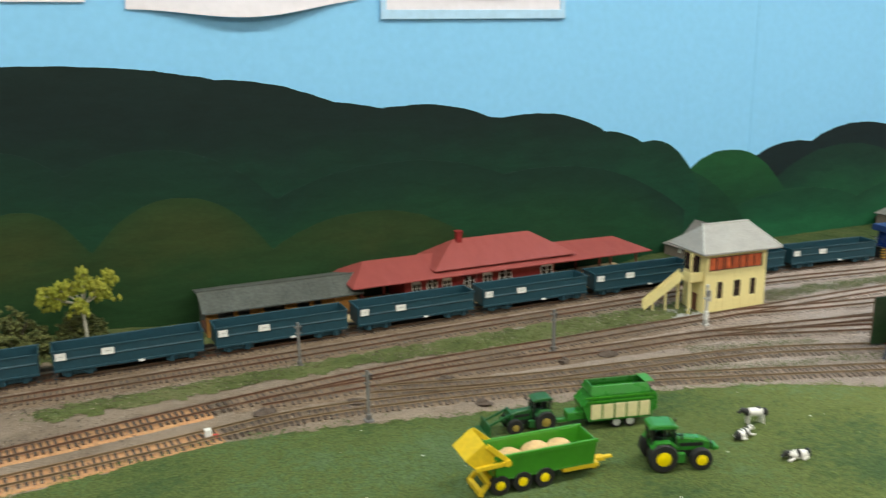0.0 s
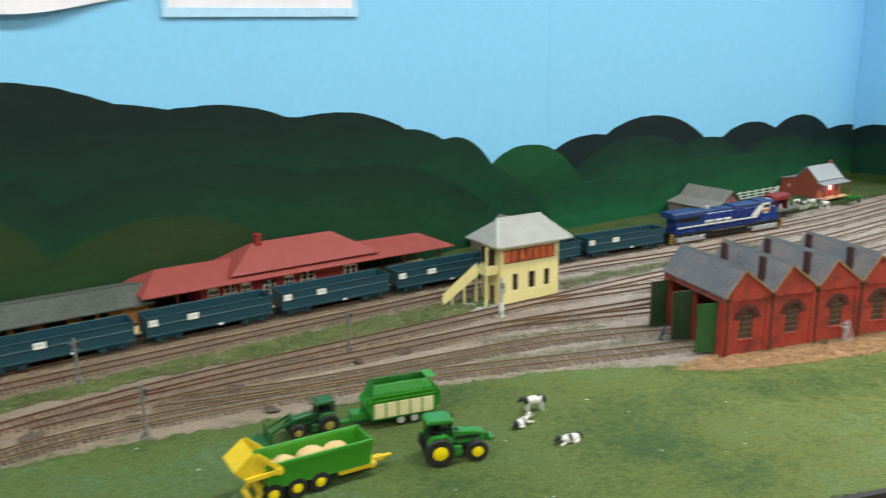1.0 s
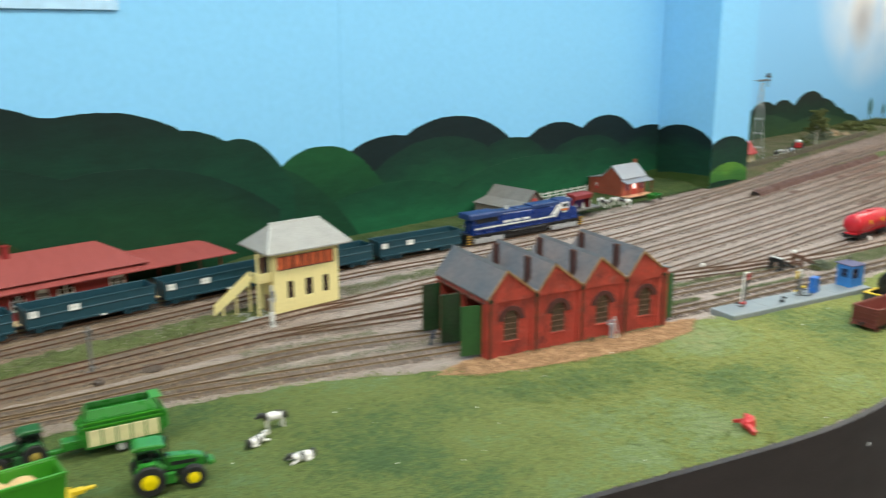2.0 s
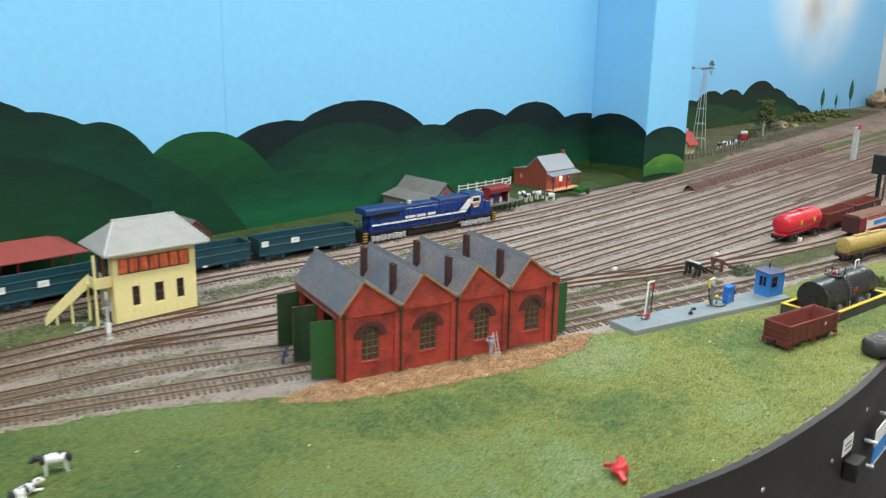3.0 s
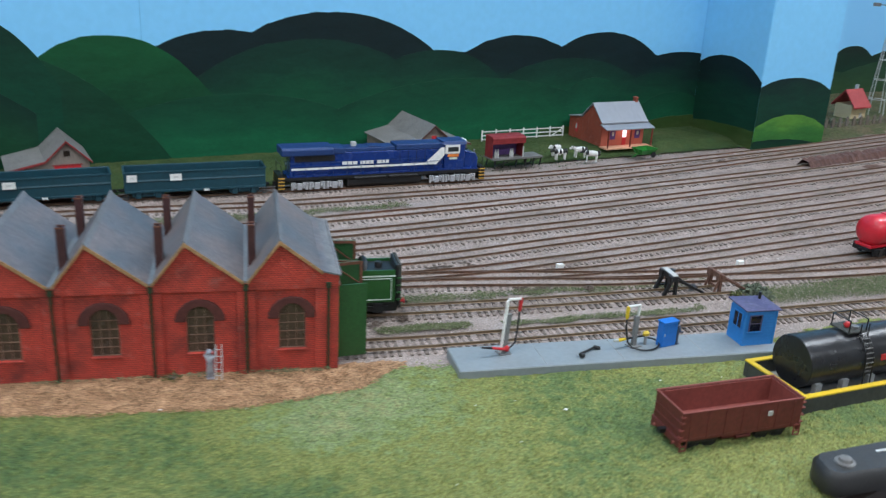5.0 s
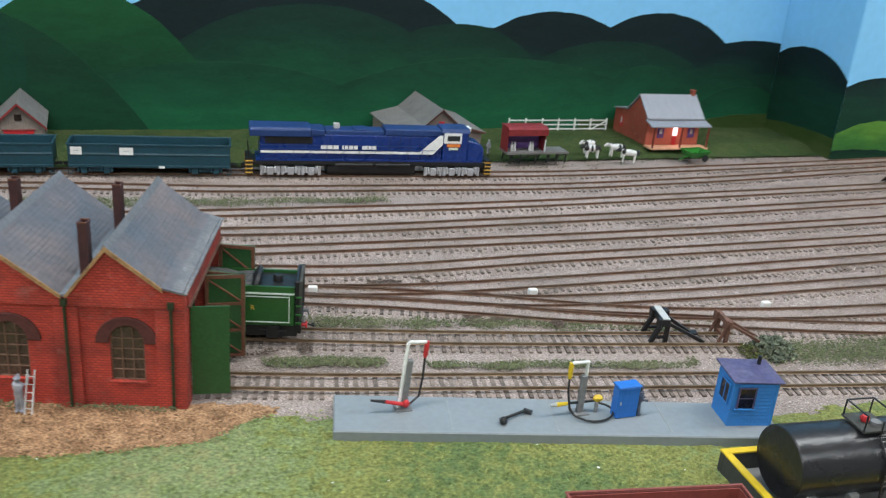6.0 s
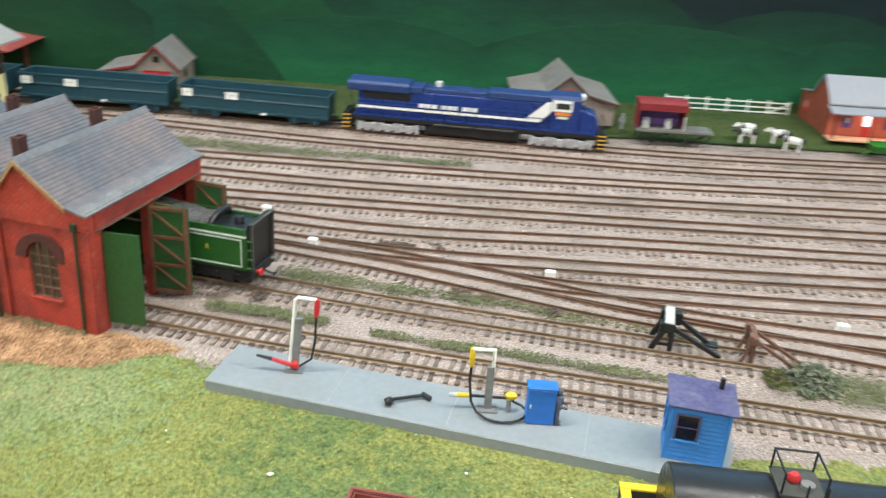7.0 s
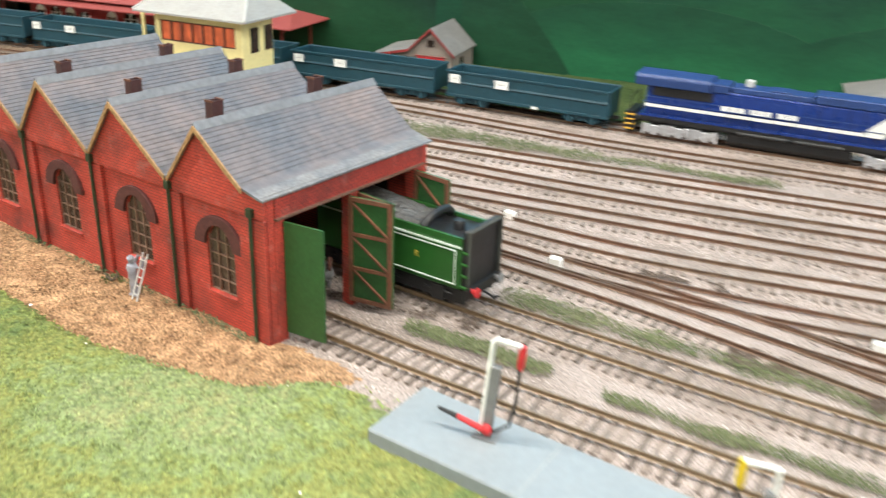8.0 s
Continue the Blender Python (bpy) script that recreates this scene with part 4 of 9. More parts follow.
weeds += patchy(15000, 1.69, 2.02, line_y([(1.69, 0.512), (2.02, 0.468)]), line_y([(1.69, 0.548), (2.02, 0.522)]), 39, 0.008, 30)
weeds += patchy(2600, 1.075, 1.27, lambda x: 0.6123 - (x - 1.0324) * 0.2717 - 0.0060, lambda x: 0.6123 - (x - 1.0324) * 0.2717 - 0.0025, 45, 0.004, 60, 0.0032)
weeds += patchy(4500, 0.80, 1.05, line_y([(0.8, 0.740), (1.05, 0.680)]), line_y([(0.8, 0.762), (1.05, 0.698)]), 36, 0.008)
weeds += patchy(3500, 0.84, 1.0, line_y([(0.84, 0.795), (1.0, 0.755)]), line_y([(0.84, 0.815), (1.0, 0.772)]), 37, 0.008)
scatter("weed_tufts", weeds, (0.0004, 0.0011), M_weeds, "straggling olive weeds between the tracks", "weeds", 0.8, 11)
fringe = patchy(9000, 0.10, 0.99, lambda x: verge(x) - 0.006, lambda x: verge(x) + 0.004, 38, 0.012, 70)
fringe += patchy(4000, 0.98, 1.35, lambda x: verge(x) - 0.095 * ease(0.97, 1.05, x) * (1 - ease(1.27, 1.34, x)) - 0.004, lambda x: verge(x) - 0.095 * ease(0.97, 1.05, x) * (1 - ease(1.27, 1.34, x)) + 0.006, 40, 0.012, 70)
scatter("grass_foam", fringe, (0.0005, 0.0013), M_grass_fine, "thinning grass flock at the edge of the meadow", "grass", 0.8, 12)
scatter("grass_foam", patchy(9000, 0.14, 1.06, line_y([(0.16, 0.915), (0.5, 0.925), (0.7, 0.905), (1.05, 0.903)]), line_y([(0.16, 0.950), (0.5, 0.962), (0.75, 0.960), (1.05, 0.955)]), 41, 0.012), (0.0005, 0.0014), M_bank, "grass flock between the tracks", "grass", 0.8, 13)
scatter("yard_grit", spots(16000, 1.20, 2.00, 0.60, 0.80, lambda x, y: noise.noise(Vector((x * 14, y * 30, 4))) > -0.25, 0.0016, 16), (0.0004, 0.0011), M_stones, "loose ballast grit across the yard", "ballast", 0.7, 23)
scatter("dark_grit", spots(5200, 1.05, 2.20, 0.60, 1.02, lambda x, y: noise.noise(Vector((x * 9, y * 22, 8))) > 0.12, 0.0022, 17), (0.0005, 0.0016), M_sleeper_dark, "dark crumbs of dirt between the rails", "litter", 0.6, 24)
scatter("yard_grit", spots(9000, 0.10, 1.10, 0.70, 1.0, lambda x, y: y > verge(x) + 0.004 and noise.noise(Vector((x * 16, y * 34, 14))) > -0.1, 0.0022, 61), (0.0005, 0.0012), M_stones, "loose ballast grit between the station tracks", "ballast", 0.7, 26)
scatter("dark_grit", spots(9000, 0.10, 1.10, 0.72, 1.04, lambda x, y: y > verge(x) + 0.006 and noise.noise(Vector((x * 12, y * 30, 18))) > 0.0, 0.0022, 62), (0.0006, 0.0016), M_sleeper_dark, "dark crumbs of dirt between the station tracks", "litter", 0.6, 27)
oil = [(x + 0.010 * math.sin(40 * y), y, z) for x, y, z in spots(2600, 1.415, 1.470, 0.680, 0.705, lambda x, y: noise.noise(Vector((x * 60, y * 120, 2))) > 0.0, 0.0020, 51)]
oil += spots(1500, 1.480, 1.510, 0.618, 0.636, lambda x, y: noise.noise(Vector((x * 70, y * 120, 5))) > 0.0, 0.0022, 52)
oil += spots(1600, 1.26, 1.36, 0.596, 0.616, lambda x, y: noise.noise(Vector((x * 60, y * 120, 7))) > 0.1, 0.0022, 53)
scatter("oily_grit", oil, (0.0005, 0.0013), M_sleeper_dark, "oily black ballast under the rails", "litter", 0.5, 25)
scatter("ballast_stones", spots(34000, 1.24, 1.80, 0.46, 0.76, lambda x, y: y > verge(x) - 0.004) + spots(14000, 0.4, 1.08, 0.60, 0.86, lambda x, y: y > verge(x), seed=4), (0.0004, 0.0010), M_stones, "fine grey ballast stones around the tracks", "ballast")
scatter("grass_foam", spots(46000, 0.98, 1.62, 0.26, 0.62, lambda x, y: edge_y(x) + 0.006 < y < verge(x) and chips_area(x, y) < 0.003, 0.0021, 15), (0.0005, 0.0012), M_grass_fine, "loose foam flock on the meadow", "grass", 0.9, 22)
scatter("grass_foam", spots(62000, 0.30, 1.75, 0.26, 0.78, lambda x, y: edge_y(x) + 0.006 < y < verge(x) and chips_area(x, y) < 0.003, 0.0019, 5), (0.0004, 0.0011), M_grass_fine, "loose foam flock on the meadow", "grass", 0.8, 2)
scatter("grass_foam", spots(12000, 1.0, 2.17, 1.00, 1.155, lambda x, y: y > line_y([(0.99, 1.063), (1.3, 1.031), (1.5, 1.007), (1.7, 0.997), (2.18, 1.027)])(x), 0.0019, 6), (0.0004, 0.0012), M_bank_back, "loose foam flock on the bank", "grass", 0.8, 3)
scatter("loose_chips", spots(34000, 0.95, 1.33, 0.49, 0.63, lambda x, y: chips_front(x) + 0.002 < y < chips_back(x), 0.0014, 7), (0.0005, 0.0014), M_chips, "loose bark chippings", "ground cover", 0.5, 4)
scatter("pale_flecks", spots(110, 0.3, 1.7, 0.28, 0.78, lambda x, y: edge_y(x) + 0.01 < y < verge(x) - 0.01, 0.003, 8), (0.0006, 0.0016), M_card, "small pale flecks lying in the grass", "litter", 0.3, 5)

# ---- tracks ----
GAUGE, PITCH = 0.0165, 0.0068


TRACKS_LAID = []


def track(points, label, sleeper_mat, single=None, cork=False):
    """Two rails on sleepers along a smooth line. single: a stretch of x whose sleepers stand alone."""
    p = curve(points)
    lift = 0.00014 * len(TRACKS_LAID)
    TRACKS_LAID.append(label)
    t = thing("track", at(0, 0, 0), label, "railway track", "tracks", "structure")
    dirs = []
    for i in range(len(p)):
        d = (p[min(i + 1, len(p) - 1)] - p[max(i - 1, 0)]).normalized()
        dirs.append((d, Vector((-d.y, d.x, 0))))
    prof = [(-0.00055, 0.0052), (0.00055, 0.0052), (0.00055, 0.0045), (0.0003, 0.0042), (0.0003, 0.0034), (0.0009, 0.0030), (-0.0009, 0.0030), (-0.0003, 0.0034), (-0.0003, 0.0042), (-0.00055, 0.0045)]
    for s in (-1, 1):
        sh, k = Shape(), len(prof)
        run = list(zip(p, dirs))[:-1:2] + [(p[-1], dirs[-1])]
        for q, (d, nrm) in run:
            for a, h in prof:
                c = q + nrm * (s * (GAUGE / 2 + 0.0005) + a)
                sh.v.append((c.x, c.y, h))
        for i in range(len(run) - 1):
            for j in range(k):
                sh.f.append((i * k + j, i * k + (j + 1) % k, (i + 1) * k + (j + 1) % k, (i + 1) * k + j))
        part("rail", sh, M_rail_tan if sleeper_mat is M_sleeper_grey else M_rail, t)
    rest, bare, worn, acc, last = Shape(), Shape(), Shape(), 0.0, p[0]
    mesh = None
    rnd = random.Random(len(p))
    for i, q in enumerate(p):
        acc += (q - last).length
        last = q
        if acc < PITCH:
            continue
        acc -= PITCH
        d = dirs[i][0]
        m = Matrix.Translation((q.x, q.y, -lift)) @ Matrix.Rotation(math.atan2(d.y, d.x) + rnd.uniform(-0.02, 0.02), 4, "Z")
        if single and single[0] < q.x < single[1]:
            if mesh is None:
                ob = part("sleeper", Shape().box(-0.0013, 0.0013, -0.0155, 0.0155, -0.0005, 0.0030).box(-0.0014, 0.0014, -0.0100, -0.0077, 0.0029, 0.0036).box(-0.0014, 0.0014, 0.0077, 0.0100, 0.0029, 0.0036), sleeper_mat, t)
                mesh = ob.data
            else:
                ob = new("sleeper", mesh)
                ob.parent = t
            ob.matrix_basis = m
        else:
            w = rnd.uniform(0.9, 1.1)
            (bare if q.x < 0.42 else worn if q.x < 1.0 else rest).box(-0.0013, 0.0013, -0.0155 * w, 0.0155 * w, -0.0005, 0.0030, m)
    if worn.f:
        tagged(part("worn_sleepers", worn, M_sleeper_mid, t), kind="stuff")
    if bare.f:
        tagged(part("bare_sleepers", bare, M_sleeper_dark, t, "dark brown sleepers"), kind="stuff")
    if rest.f:
        tagged(part("sleepers", rest, sleeper_mat, t), kind="stuff")
    bed, k = Shape(), 7
    for i in range(0, len(p)):
        q, (d, nrm) = p[i], dirs[i]
        for a, h in ((-0.0220, 0.0), (-0.0165, 0.0014), (-0.0090, 0.0026), (0.0, 0.0029), (0.0090, 0.0026), (0.0165, 0.0014), (0.0220, 0.0)):
            c = q + nrm * a
            h = h * 0.70 if sleeper_mat is M_sleeper_grey else h * 1.0 + (0.0004 * ease(0.95, 1.15, q.x) if abs(a) < 0.012 else 0.0)
            wob = noise.noise(Vector((c.x * 110, c.y * 110, 7))) + 0.6 * noise.noise(Vector((c.x * 330, c.y * 330, 8)))
            bed.v.append((c.x, c.y, h - lift * 0.7 + 0.0006 * wob))
    for i in range(len(p) - 1):
        if not (cork and p[i].x < 0.33):
            bed.f += [(i * k + j, i * k + j + 1, i * k + k + 1 + j, i * k + k + j) for j in range(k - 1)]
    tagged(part("ballast_bed", bed, M_bed, t), kind="stuff")
    if cork:
        sh = Shape()
        for q, (d, nrm) in zip(p, dirs):
            for a, h in ((-0.022, -0.001), (-0.018, 0.0012), (0.018, 0.0012), (0.022, -0.001)):
                c = q + nrm * a
                sh.v.append((c.x, c.y, h))
        for i in range(len(p) - 1):
            if p[i].x < 0.31:
                sh.f += [(i * 4 + j, i * 4 + j + 1, i * 4 + 5 + j, i * 4 + 4 + j) for j in range(3)]
        part("cork_bed", sh, M_cork, t, "bare orange cork roadbed")
    return t


track([(-1.5, 1.03), (-0.4, 1.03), (0.3, 1.031), (0.9, 1.030), (1.2, 1.016), (1.5, 0.984), (1.72, 0.969), (1.95, 0.977), (2.2, 0.992), (2.6, 1.03), (3.3, 1.10), (4.4, 1.22)], "rusty main line track in grey ballast", M_sleeper)
track([(-1.5, 0.985), (-0.4, 0.985), (0.3, 0.982), (0.8, 0.983), (1.15, 0.973), (1.35, 0.944), (1.52, 0.932), (1.70, 0.922), (1.87, 0.928), (2.15, 0.951), (2.6, 0.99), (3.3, 1.05), (4.4, 1.17)], "rusty loop track in grey ballast", M_sleeper)
track([(-1.5, 0.83), (0.126, 0.855), (0.28, 0.874), (0.5, 0.893), (0.73, 0.889), (0.95, 0.884), (1.16, 0.880), (1.36, 0.872), (1.66, 0.868), (1.83, 0.874), (2.1, 0.884), (2.8, 0.93), (4.4, 1.05)], "rusty yard track in grey ballast", M_sleeper, cork=True)
track([(0.36, 0.868), (0.57, 0.862), (0.75, 0.845), (0.90, 0.832), (1.08, 0.800), (1.22, 0.765), (1.41, 0.724), (1.6, 0.724), (1.93, 0.723), (2.5, 0.74), (4.4, 0.86)], "rusty yard track in grey ballast", M_sleeper)
track([(0.98, 0.884), (1.15, 0.848), (1.35, 0.822), (1.63, 0.819), (2.03, 0.830), (2.6, 0.86), (4.4, 0.98)], "rusty yard track in grey ballast", M_sleeper)
track([(1.06, 0.804), (1.2, 0.786), (1.37, 0.776), (1.6, 0.770), (1.98, 0.773), (2.5, 0.80), (4.4, 0.92)], "rusty yard track in grey ballast", M_sleeper)
track([(0.90, 0.832), (1.05, 0.780), (1.2, 0.733), (1.38, 0.688), (1.44, 0.673), (1.50, 0.654), (1.56, 0.630), (1.63, 0.607), (1.72, 0.589), (1.85, 0.576), (2.3, 0.56), (3.2, 0.55)], "rusty ladder track crossing the yard", M_sleeper, (1.36, 1.8))
track([(1.26, 0.706), (1.378, 0.674), (1.434, 0.658), (1.495, 0.637), (1.556, 0.615), (1.64, 0.592), (1.77, 0.556), (1.9, 0.53), (2.4, 0.50)], "rusty siding in grey ballast", M_sleeper, (1.36, 1.8))
track([(1.36, 0.693), (1.45, 0.680), (1.56, 0.676), (1.9, 0.677), (2.5, 0.69), (4.4, 0.78)], "rusty yard track in grey ballast", M_sleeper)
track([(1.42, 0.678), (1.55, 0.642), (1.64, 0.635), (1.84, 0.630), (2.4, 0.63), (3.6, 0.66)], "rusty yard track in grey ballast", M_sleeper)
track([(0.47, 0.850), (0.61, 0.812), (0.80, 0.782), (0.90, 0.765), (1.01, 0.728), (1.045, 0.714), (1.2, 0.662), (1.366, 0.617), (1.457, 0.596), (1.578, 0.572), (1.668, 0.555)], "worn siding running through the engine shed", M_sleeper_grey, (1.28, 1.67))
track([(-1.5, 0.79), (0.129, 0.800), (0.25, 0.810), (0.38, 0.822), (0.52, 0.806), (0.66, 0.776), (0.75, 0.752), (0.85, 0.718), (0.956, 0.681), (1.03, 0.655), (1.15, 0.612), (1.333, 0.560), (1.473, 0.532), (1.626, 0.503), (1.72, 0.486), (1.85, 0.462), (2.2, 0.41), (2.65, 0.37)], "weathered siding running past the fuel point", M_sleeper_grey, (1.28, 1.85), cork=True)

# ---- engine shed ----
def arch(cx, z0, w, z1, n=8):
    """Outline of a window with a round head, in x and z."""
    r = w / 2
    return [(cx - r, z0), (cx + r, z0)] + [(cx + r * math.cos(math.pi * i / n), z1 - r + r * math.sin(math.pi * i / n)) for i in range(n + 1)]


def engine_shed(m):
    L, D, BAY, APEX, EAVE, TOP, SIDE, END = 0.2528, 0.1182, 0.0629, 0.0235, 0.0703, 0.1000, 0.0765, 0.2410
    t = thing("engine_shed", m, "red brick engine shed with slate saw-tooth roof and open green doors", "engine shed")

    def roofline(i):
        """Steep short slope, long slope; the last bay ends in a flat strip over the pier."""
        a = i * BAY
        return [(a, EAVE), (a + APEX, TOP)] + ([(a + BAY, EAVE)] if i < 3 else [(END, SIDE), (L, SIDE - 0.0022)])

    def height(i, x):
        r = roofline(i)
        for (x0, z0), (x1, z1) in zip(r, r[1:]):
            if x0 <= x <= x1:
                return z0 + (z1 - z0) * (x - x0) / (x1 - x0)
        return EAVE

    for side_y, out in ((0.0, -1), (D, 1)):
        w = Shape()
        y0, y1 = (0.0, 0.004) if out < 0 else (D - 0.004, D)
        for i in range(4):
            a = i * BAY
            e = roofline(i)[-1][0]
            hw, c, zb, zt = 0.0094, a + BAY / 2, 0.018, 0.0535
            w.prism([(a, 0), (c - hw, 0), (c - hw, height(i, c - hw)), (a, EAVE)], "y", y0, y1)
            w.prism([(c + hw, 0), (e, 0)] + [p for p in roofline(i)[::-1] if p[0] > c + hw] + [(c + hw, height(i, c + hw))], "y", y0, y1)
            w.box(c - hw, c + hw, y0, y1, 0, zb)
            n = 8
            head = [(c - hw * math.cos(math.pi * k / n), zt - hw + hw * math.sin(math.pi * k / n)) for k in range(n + 1)]
            w.prism([(c - hw, height(i, c - hw))] + head + [(c + hw, height(i, c + hw)), (a + APEX, TOP)], "y", y0, y1)
        part("front_wall" if out < 0 else "back_wall", w, M_brick, t, weld=True)
    for i in range(5):
        x = i * BAY
        x0, x1 = (0.0, 0.013) if i == 0 else (L - 0.0165, L) if i == 4 else (x - 0.0065, x + 0.0065)
        part("pilaster", Shape().box(x0, x1, -0.0022, -0.0001, 0, EAVE - 0.006), M_brick, t, bevel=0.0003)
    for i in range(4):
        a, c = i * BAY, (i + 0.5) * BAY
        r = roofline(i)
        part("gable_panel", Shape().prism([(a, EAVE - 0.0055), (r[-1][0], EAVE - 0.0055)] + [(x, z - 0.0003) for x, z in r[::-1]], "y", -0.0022, -0.0002), M_brick, t)
        hood = [(c + 0.0170 * math.cos(math.pi * k / 14), 0.0425 + 0.0160 * math.sin(math.pi * k / 14)) for k in range(15)]
        inner = [(c + 0.0096 * math.cos(math.pi * k / 14), 0.0425 + 0.0112 * math.sin(math.pi * k / 14)) for k in range(14, -1, -1)]
        part("arch_hood", Shape().prism(hood + inner, "y", -0.0018, 0.0002), M_brick_dark, t, "sooty brick arch", 0.0002)
        win = part("window", Shape().prism(arch(c, 0.018, 0.0188, 0.0536), "y", 0.0020, 0.0028), M_pane, t, "round-headed iron window")
        for k in (-1, -0.34, 0.34, 1):
            x = c + k * 0.0089
            zt = 0.0441 + math.sqrt(max(0, 0.0094 ** 2 - (x - c) ** 2))
            part("glazing_bar", Shape().box(x - 0.00028, x + 0.00028, 0.0008, 0.0019, 0.018, zt), M_munt, win)
        for z in (0.0185, 0.0247, 0.0313, 0.0379, 0.0445):
            part("glazing_bar", Shape().box(c - 0.0092, c + 0.0092, 0.0009, 0.0018, z - 0.00025, z + 0.00025), M_munt, win)
        part("sill", Shape().box(c - 0.0104, c + 0.0104, -0.0014, 0.0024, 0.0168, 0.0179), M_brick, win, bevel=0.0002)
        part("back_window", Shape().prism(arch(c, 0.018, 0.0168, 0.0534), "y", D - 0.0030, D - 0.0022), M_pane, t)
    for i in range(5):
        x = (0.0035, BAY, 2 * BAY, 3 * BAY, 0.2455)[i]
        part("downpipe", Shape().cyl((x, -0.0034, 0.002), (x, -0.0034, 0.066), 0.0009, n=8).box(x - 0.0017, x + 0.0017, -0.0046, -0.0024, 0.0655, 0.0695), M_pipe, t, "dark green downpipe", smooth=True)
    # stepped courses of slates on both slopes of each bay
    for i in range(4):
        a, c = i * BAY, i * BAY + APEX
        for s in (-1, 1):
            r = roofline(i)
            xe, ze = (r[0][0] + (0.001 if i else -0.0012), r[0][1] + (0.0005 if i else -0.0012)) if s < 0 else (r[2][0] - (0.001 if i < 3 else -0.0004), r[2][1] + 0.0005)
            n = 14 if s < 0 else 18 if i < 3 else 14
            deck = part("roof_slope", Shape().prism([(xe, ze - 0.0006), (xe, ze + 0.0003), (c, TOP + 0.0003), (c, TOP - 0.0006)], "y", -0.003, D + 0.0025), M_slate, t, "worn grey slate roof slope")
            for k in range(n):
                p0, p1 = k / n, (k + 1) / n
                x0, z0 = xe + (c - xe) * p0, ze + (TOP - ze) * p0
                x1, z1 = xe + (c - xe) * p1, ze + (TOP - ze) * p1
                part("slate_course", Shape().prism([(x0, z0 + 0.0004), (x0, z0 + 0.00115), (x1, z1 + 0.0008), (x1, z1 + 0.0004)], "y", -0.0036, D + 0.003), M_slate, deck)
            part("barge_board", Shape().prism([(xe, ze - 0.0012), (xe, ze + 0.0013), (c, TOP + 0.0013), (c, TOP - 0.0016)], "y", -0.0046, -0.0037), M_tan, t, "tan barge board")
        part("ridge_cap", Shape().prism([(c - 0.0016, TOP - 0.0008), (c - 0.0002, TOP + 0.0028), (c + 0.0026, TOP - 0.0008)], "y", -0.004, D + 0.0034), M_slate_cap, t)
        if i == 3:
            # the slope flattens out over the end wall in narrow courses, with a chalky edge
            for k in range(4):
                xa, xb = END - 0.001 + 0.0030 * k, END + 0.0022 + 0.0030 * k
                za, zb = SIDE + 0.0022 - 0.00075 * k, SIDE + 0.0014 - 0.00075 * k
                part("slate_course", Shape().prism([(xa, za - 0.0014), (xa, za), (xb, zb), (xb, zb - 0.0012)], "y", -0.0036, D + 0.003), M_slate if k < 2 else M_chalk, deck)
            part("eaves_strip", Shape().box(L - 0.0004, L + 0.0018, -0.004, D + 0.003, SIDE - 0.0022, SIDE - 0.0009), M_chalk, t, "chalky worn edge along the eaves", 0.0003)
        if i:
            part("valley_gutter", Shape().box(a - 0.0014, a + 0.0014, -0.004, D + 0.003, EAVE + 0.0006, EAVE + 0.0022), M_slate_cap, t)
            for y in (0.0245, 0.0945):
                x = a + 0.0045
                h0, h1 = EAVE + 0.002, 0.1045
                v = Shape()
                for bx in ((x - 0.0026, x - 0.0018, y - 0.0034, y + 0.0034), (x + 0.0018, x + 0.0026, y - 0.0034, y + 0.0034), (x - 0.0018, x + 0.0018, y - 0.0034, y - 0.0026), (x - 0.0018, x + 0.0018, y + 0.0026, y + 0.0034)):
                    v.box(*bx, h0, h1)
                vent = part("smoke_vent", v, M_vent, t, "dark brown smoke vent")
                part("rim", Shape().box(x - 0.0028, x + 0.0028, y - 0.0036, y - 0.0028, h1 - 0.0006, h1 + 0.0004).box(x - 0.0028, x + 0.0028, y + 0.0028, y + 0.0036, h1 - 0.0006, h1 + 0.0004), M_brown, vent)
    # ends with two openings, lintel and piers
    for x0, x1, s in ((0, 0.006, -1), (L - 0.006, L, 1)):
        for ya, yb in ((0.0042, 0.0105), (D / 2 - 0.003, D / 2 + 0.003), (D - 0.0105, D - 0.0042)):
            part("end_pier", Shape().box(x0, x1, ya, yb, 0, 0.0633), M_brick, t)
        part("lintel", Shape().box(x0 - 0.0008 * (s < 0), x1 + 0.0008 * (s > 0), 0.0042, D - 0.0042, 0.0634, (EAVE - 0.0012 if s < 0 else SIDE - 0.0026)), M_brick_soot, t, bevel=0.0003)
        xo = x1 if s > 0 else x0
        part("tan_lath", Shape().box(min(xo, xo + s * 0.0022), max(xo, xo + s * 0.0022), 0.004, D - 0.004, 0.0634, 0.0644), M_oldwood, t)
        for y, lean, face in ((0.0098, 8, 1), (D / 2 - (0.0045 if s > 0 else 0.002), 12, -1), (D / 2 + 0.003, -6, 1), (D - 0.010, -4, -1)):
            hinge = pose(xo + s * 0.0006, y, 0.0045, 0, 0, (lean if s > 0 else 180 - lean))
            d = Shape().box(0, (0.0216 if s > 0 and y < 0.02 else 0.0240), -0.0006, 0.0006, 0, 0.0570, hinge)
            # left-end leaves except the nearest take the green with painted-in shade
            door = part("door", d, M_dkgreen if s > 0 or y < 0.02 else M_shadegreen, t, "green plank door standing open")
            br = Shape()
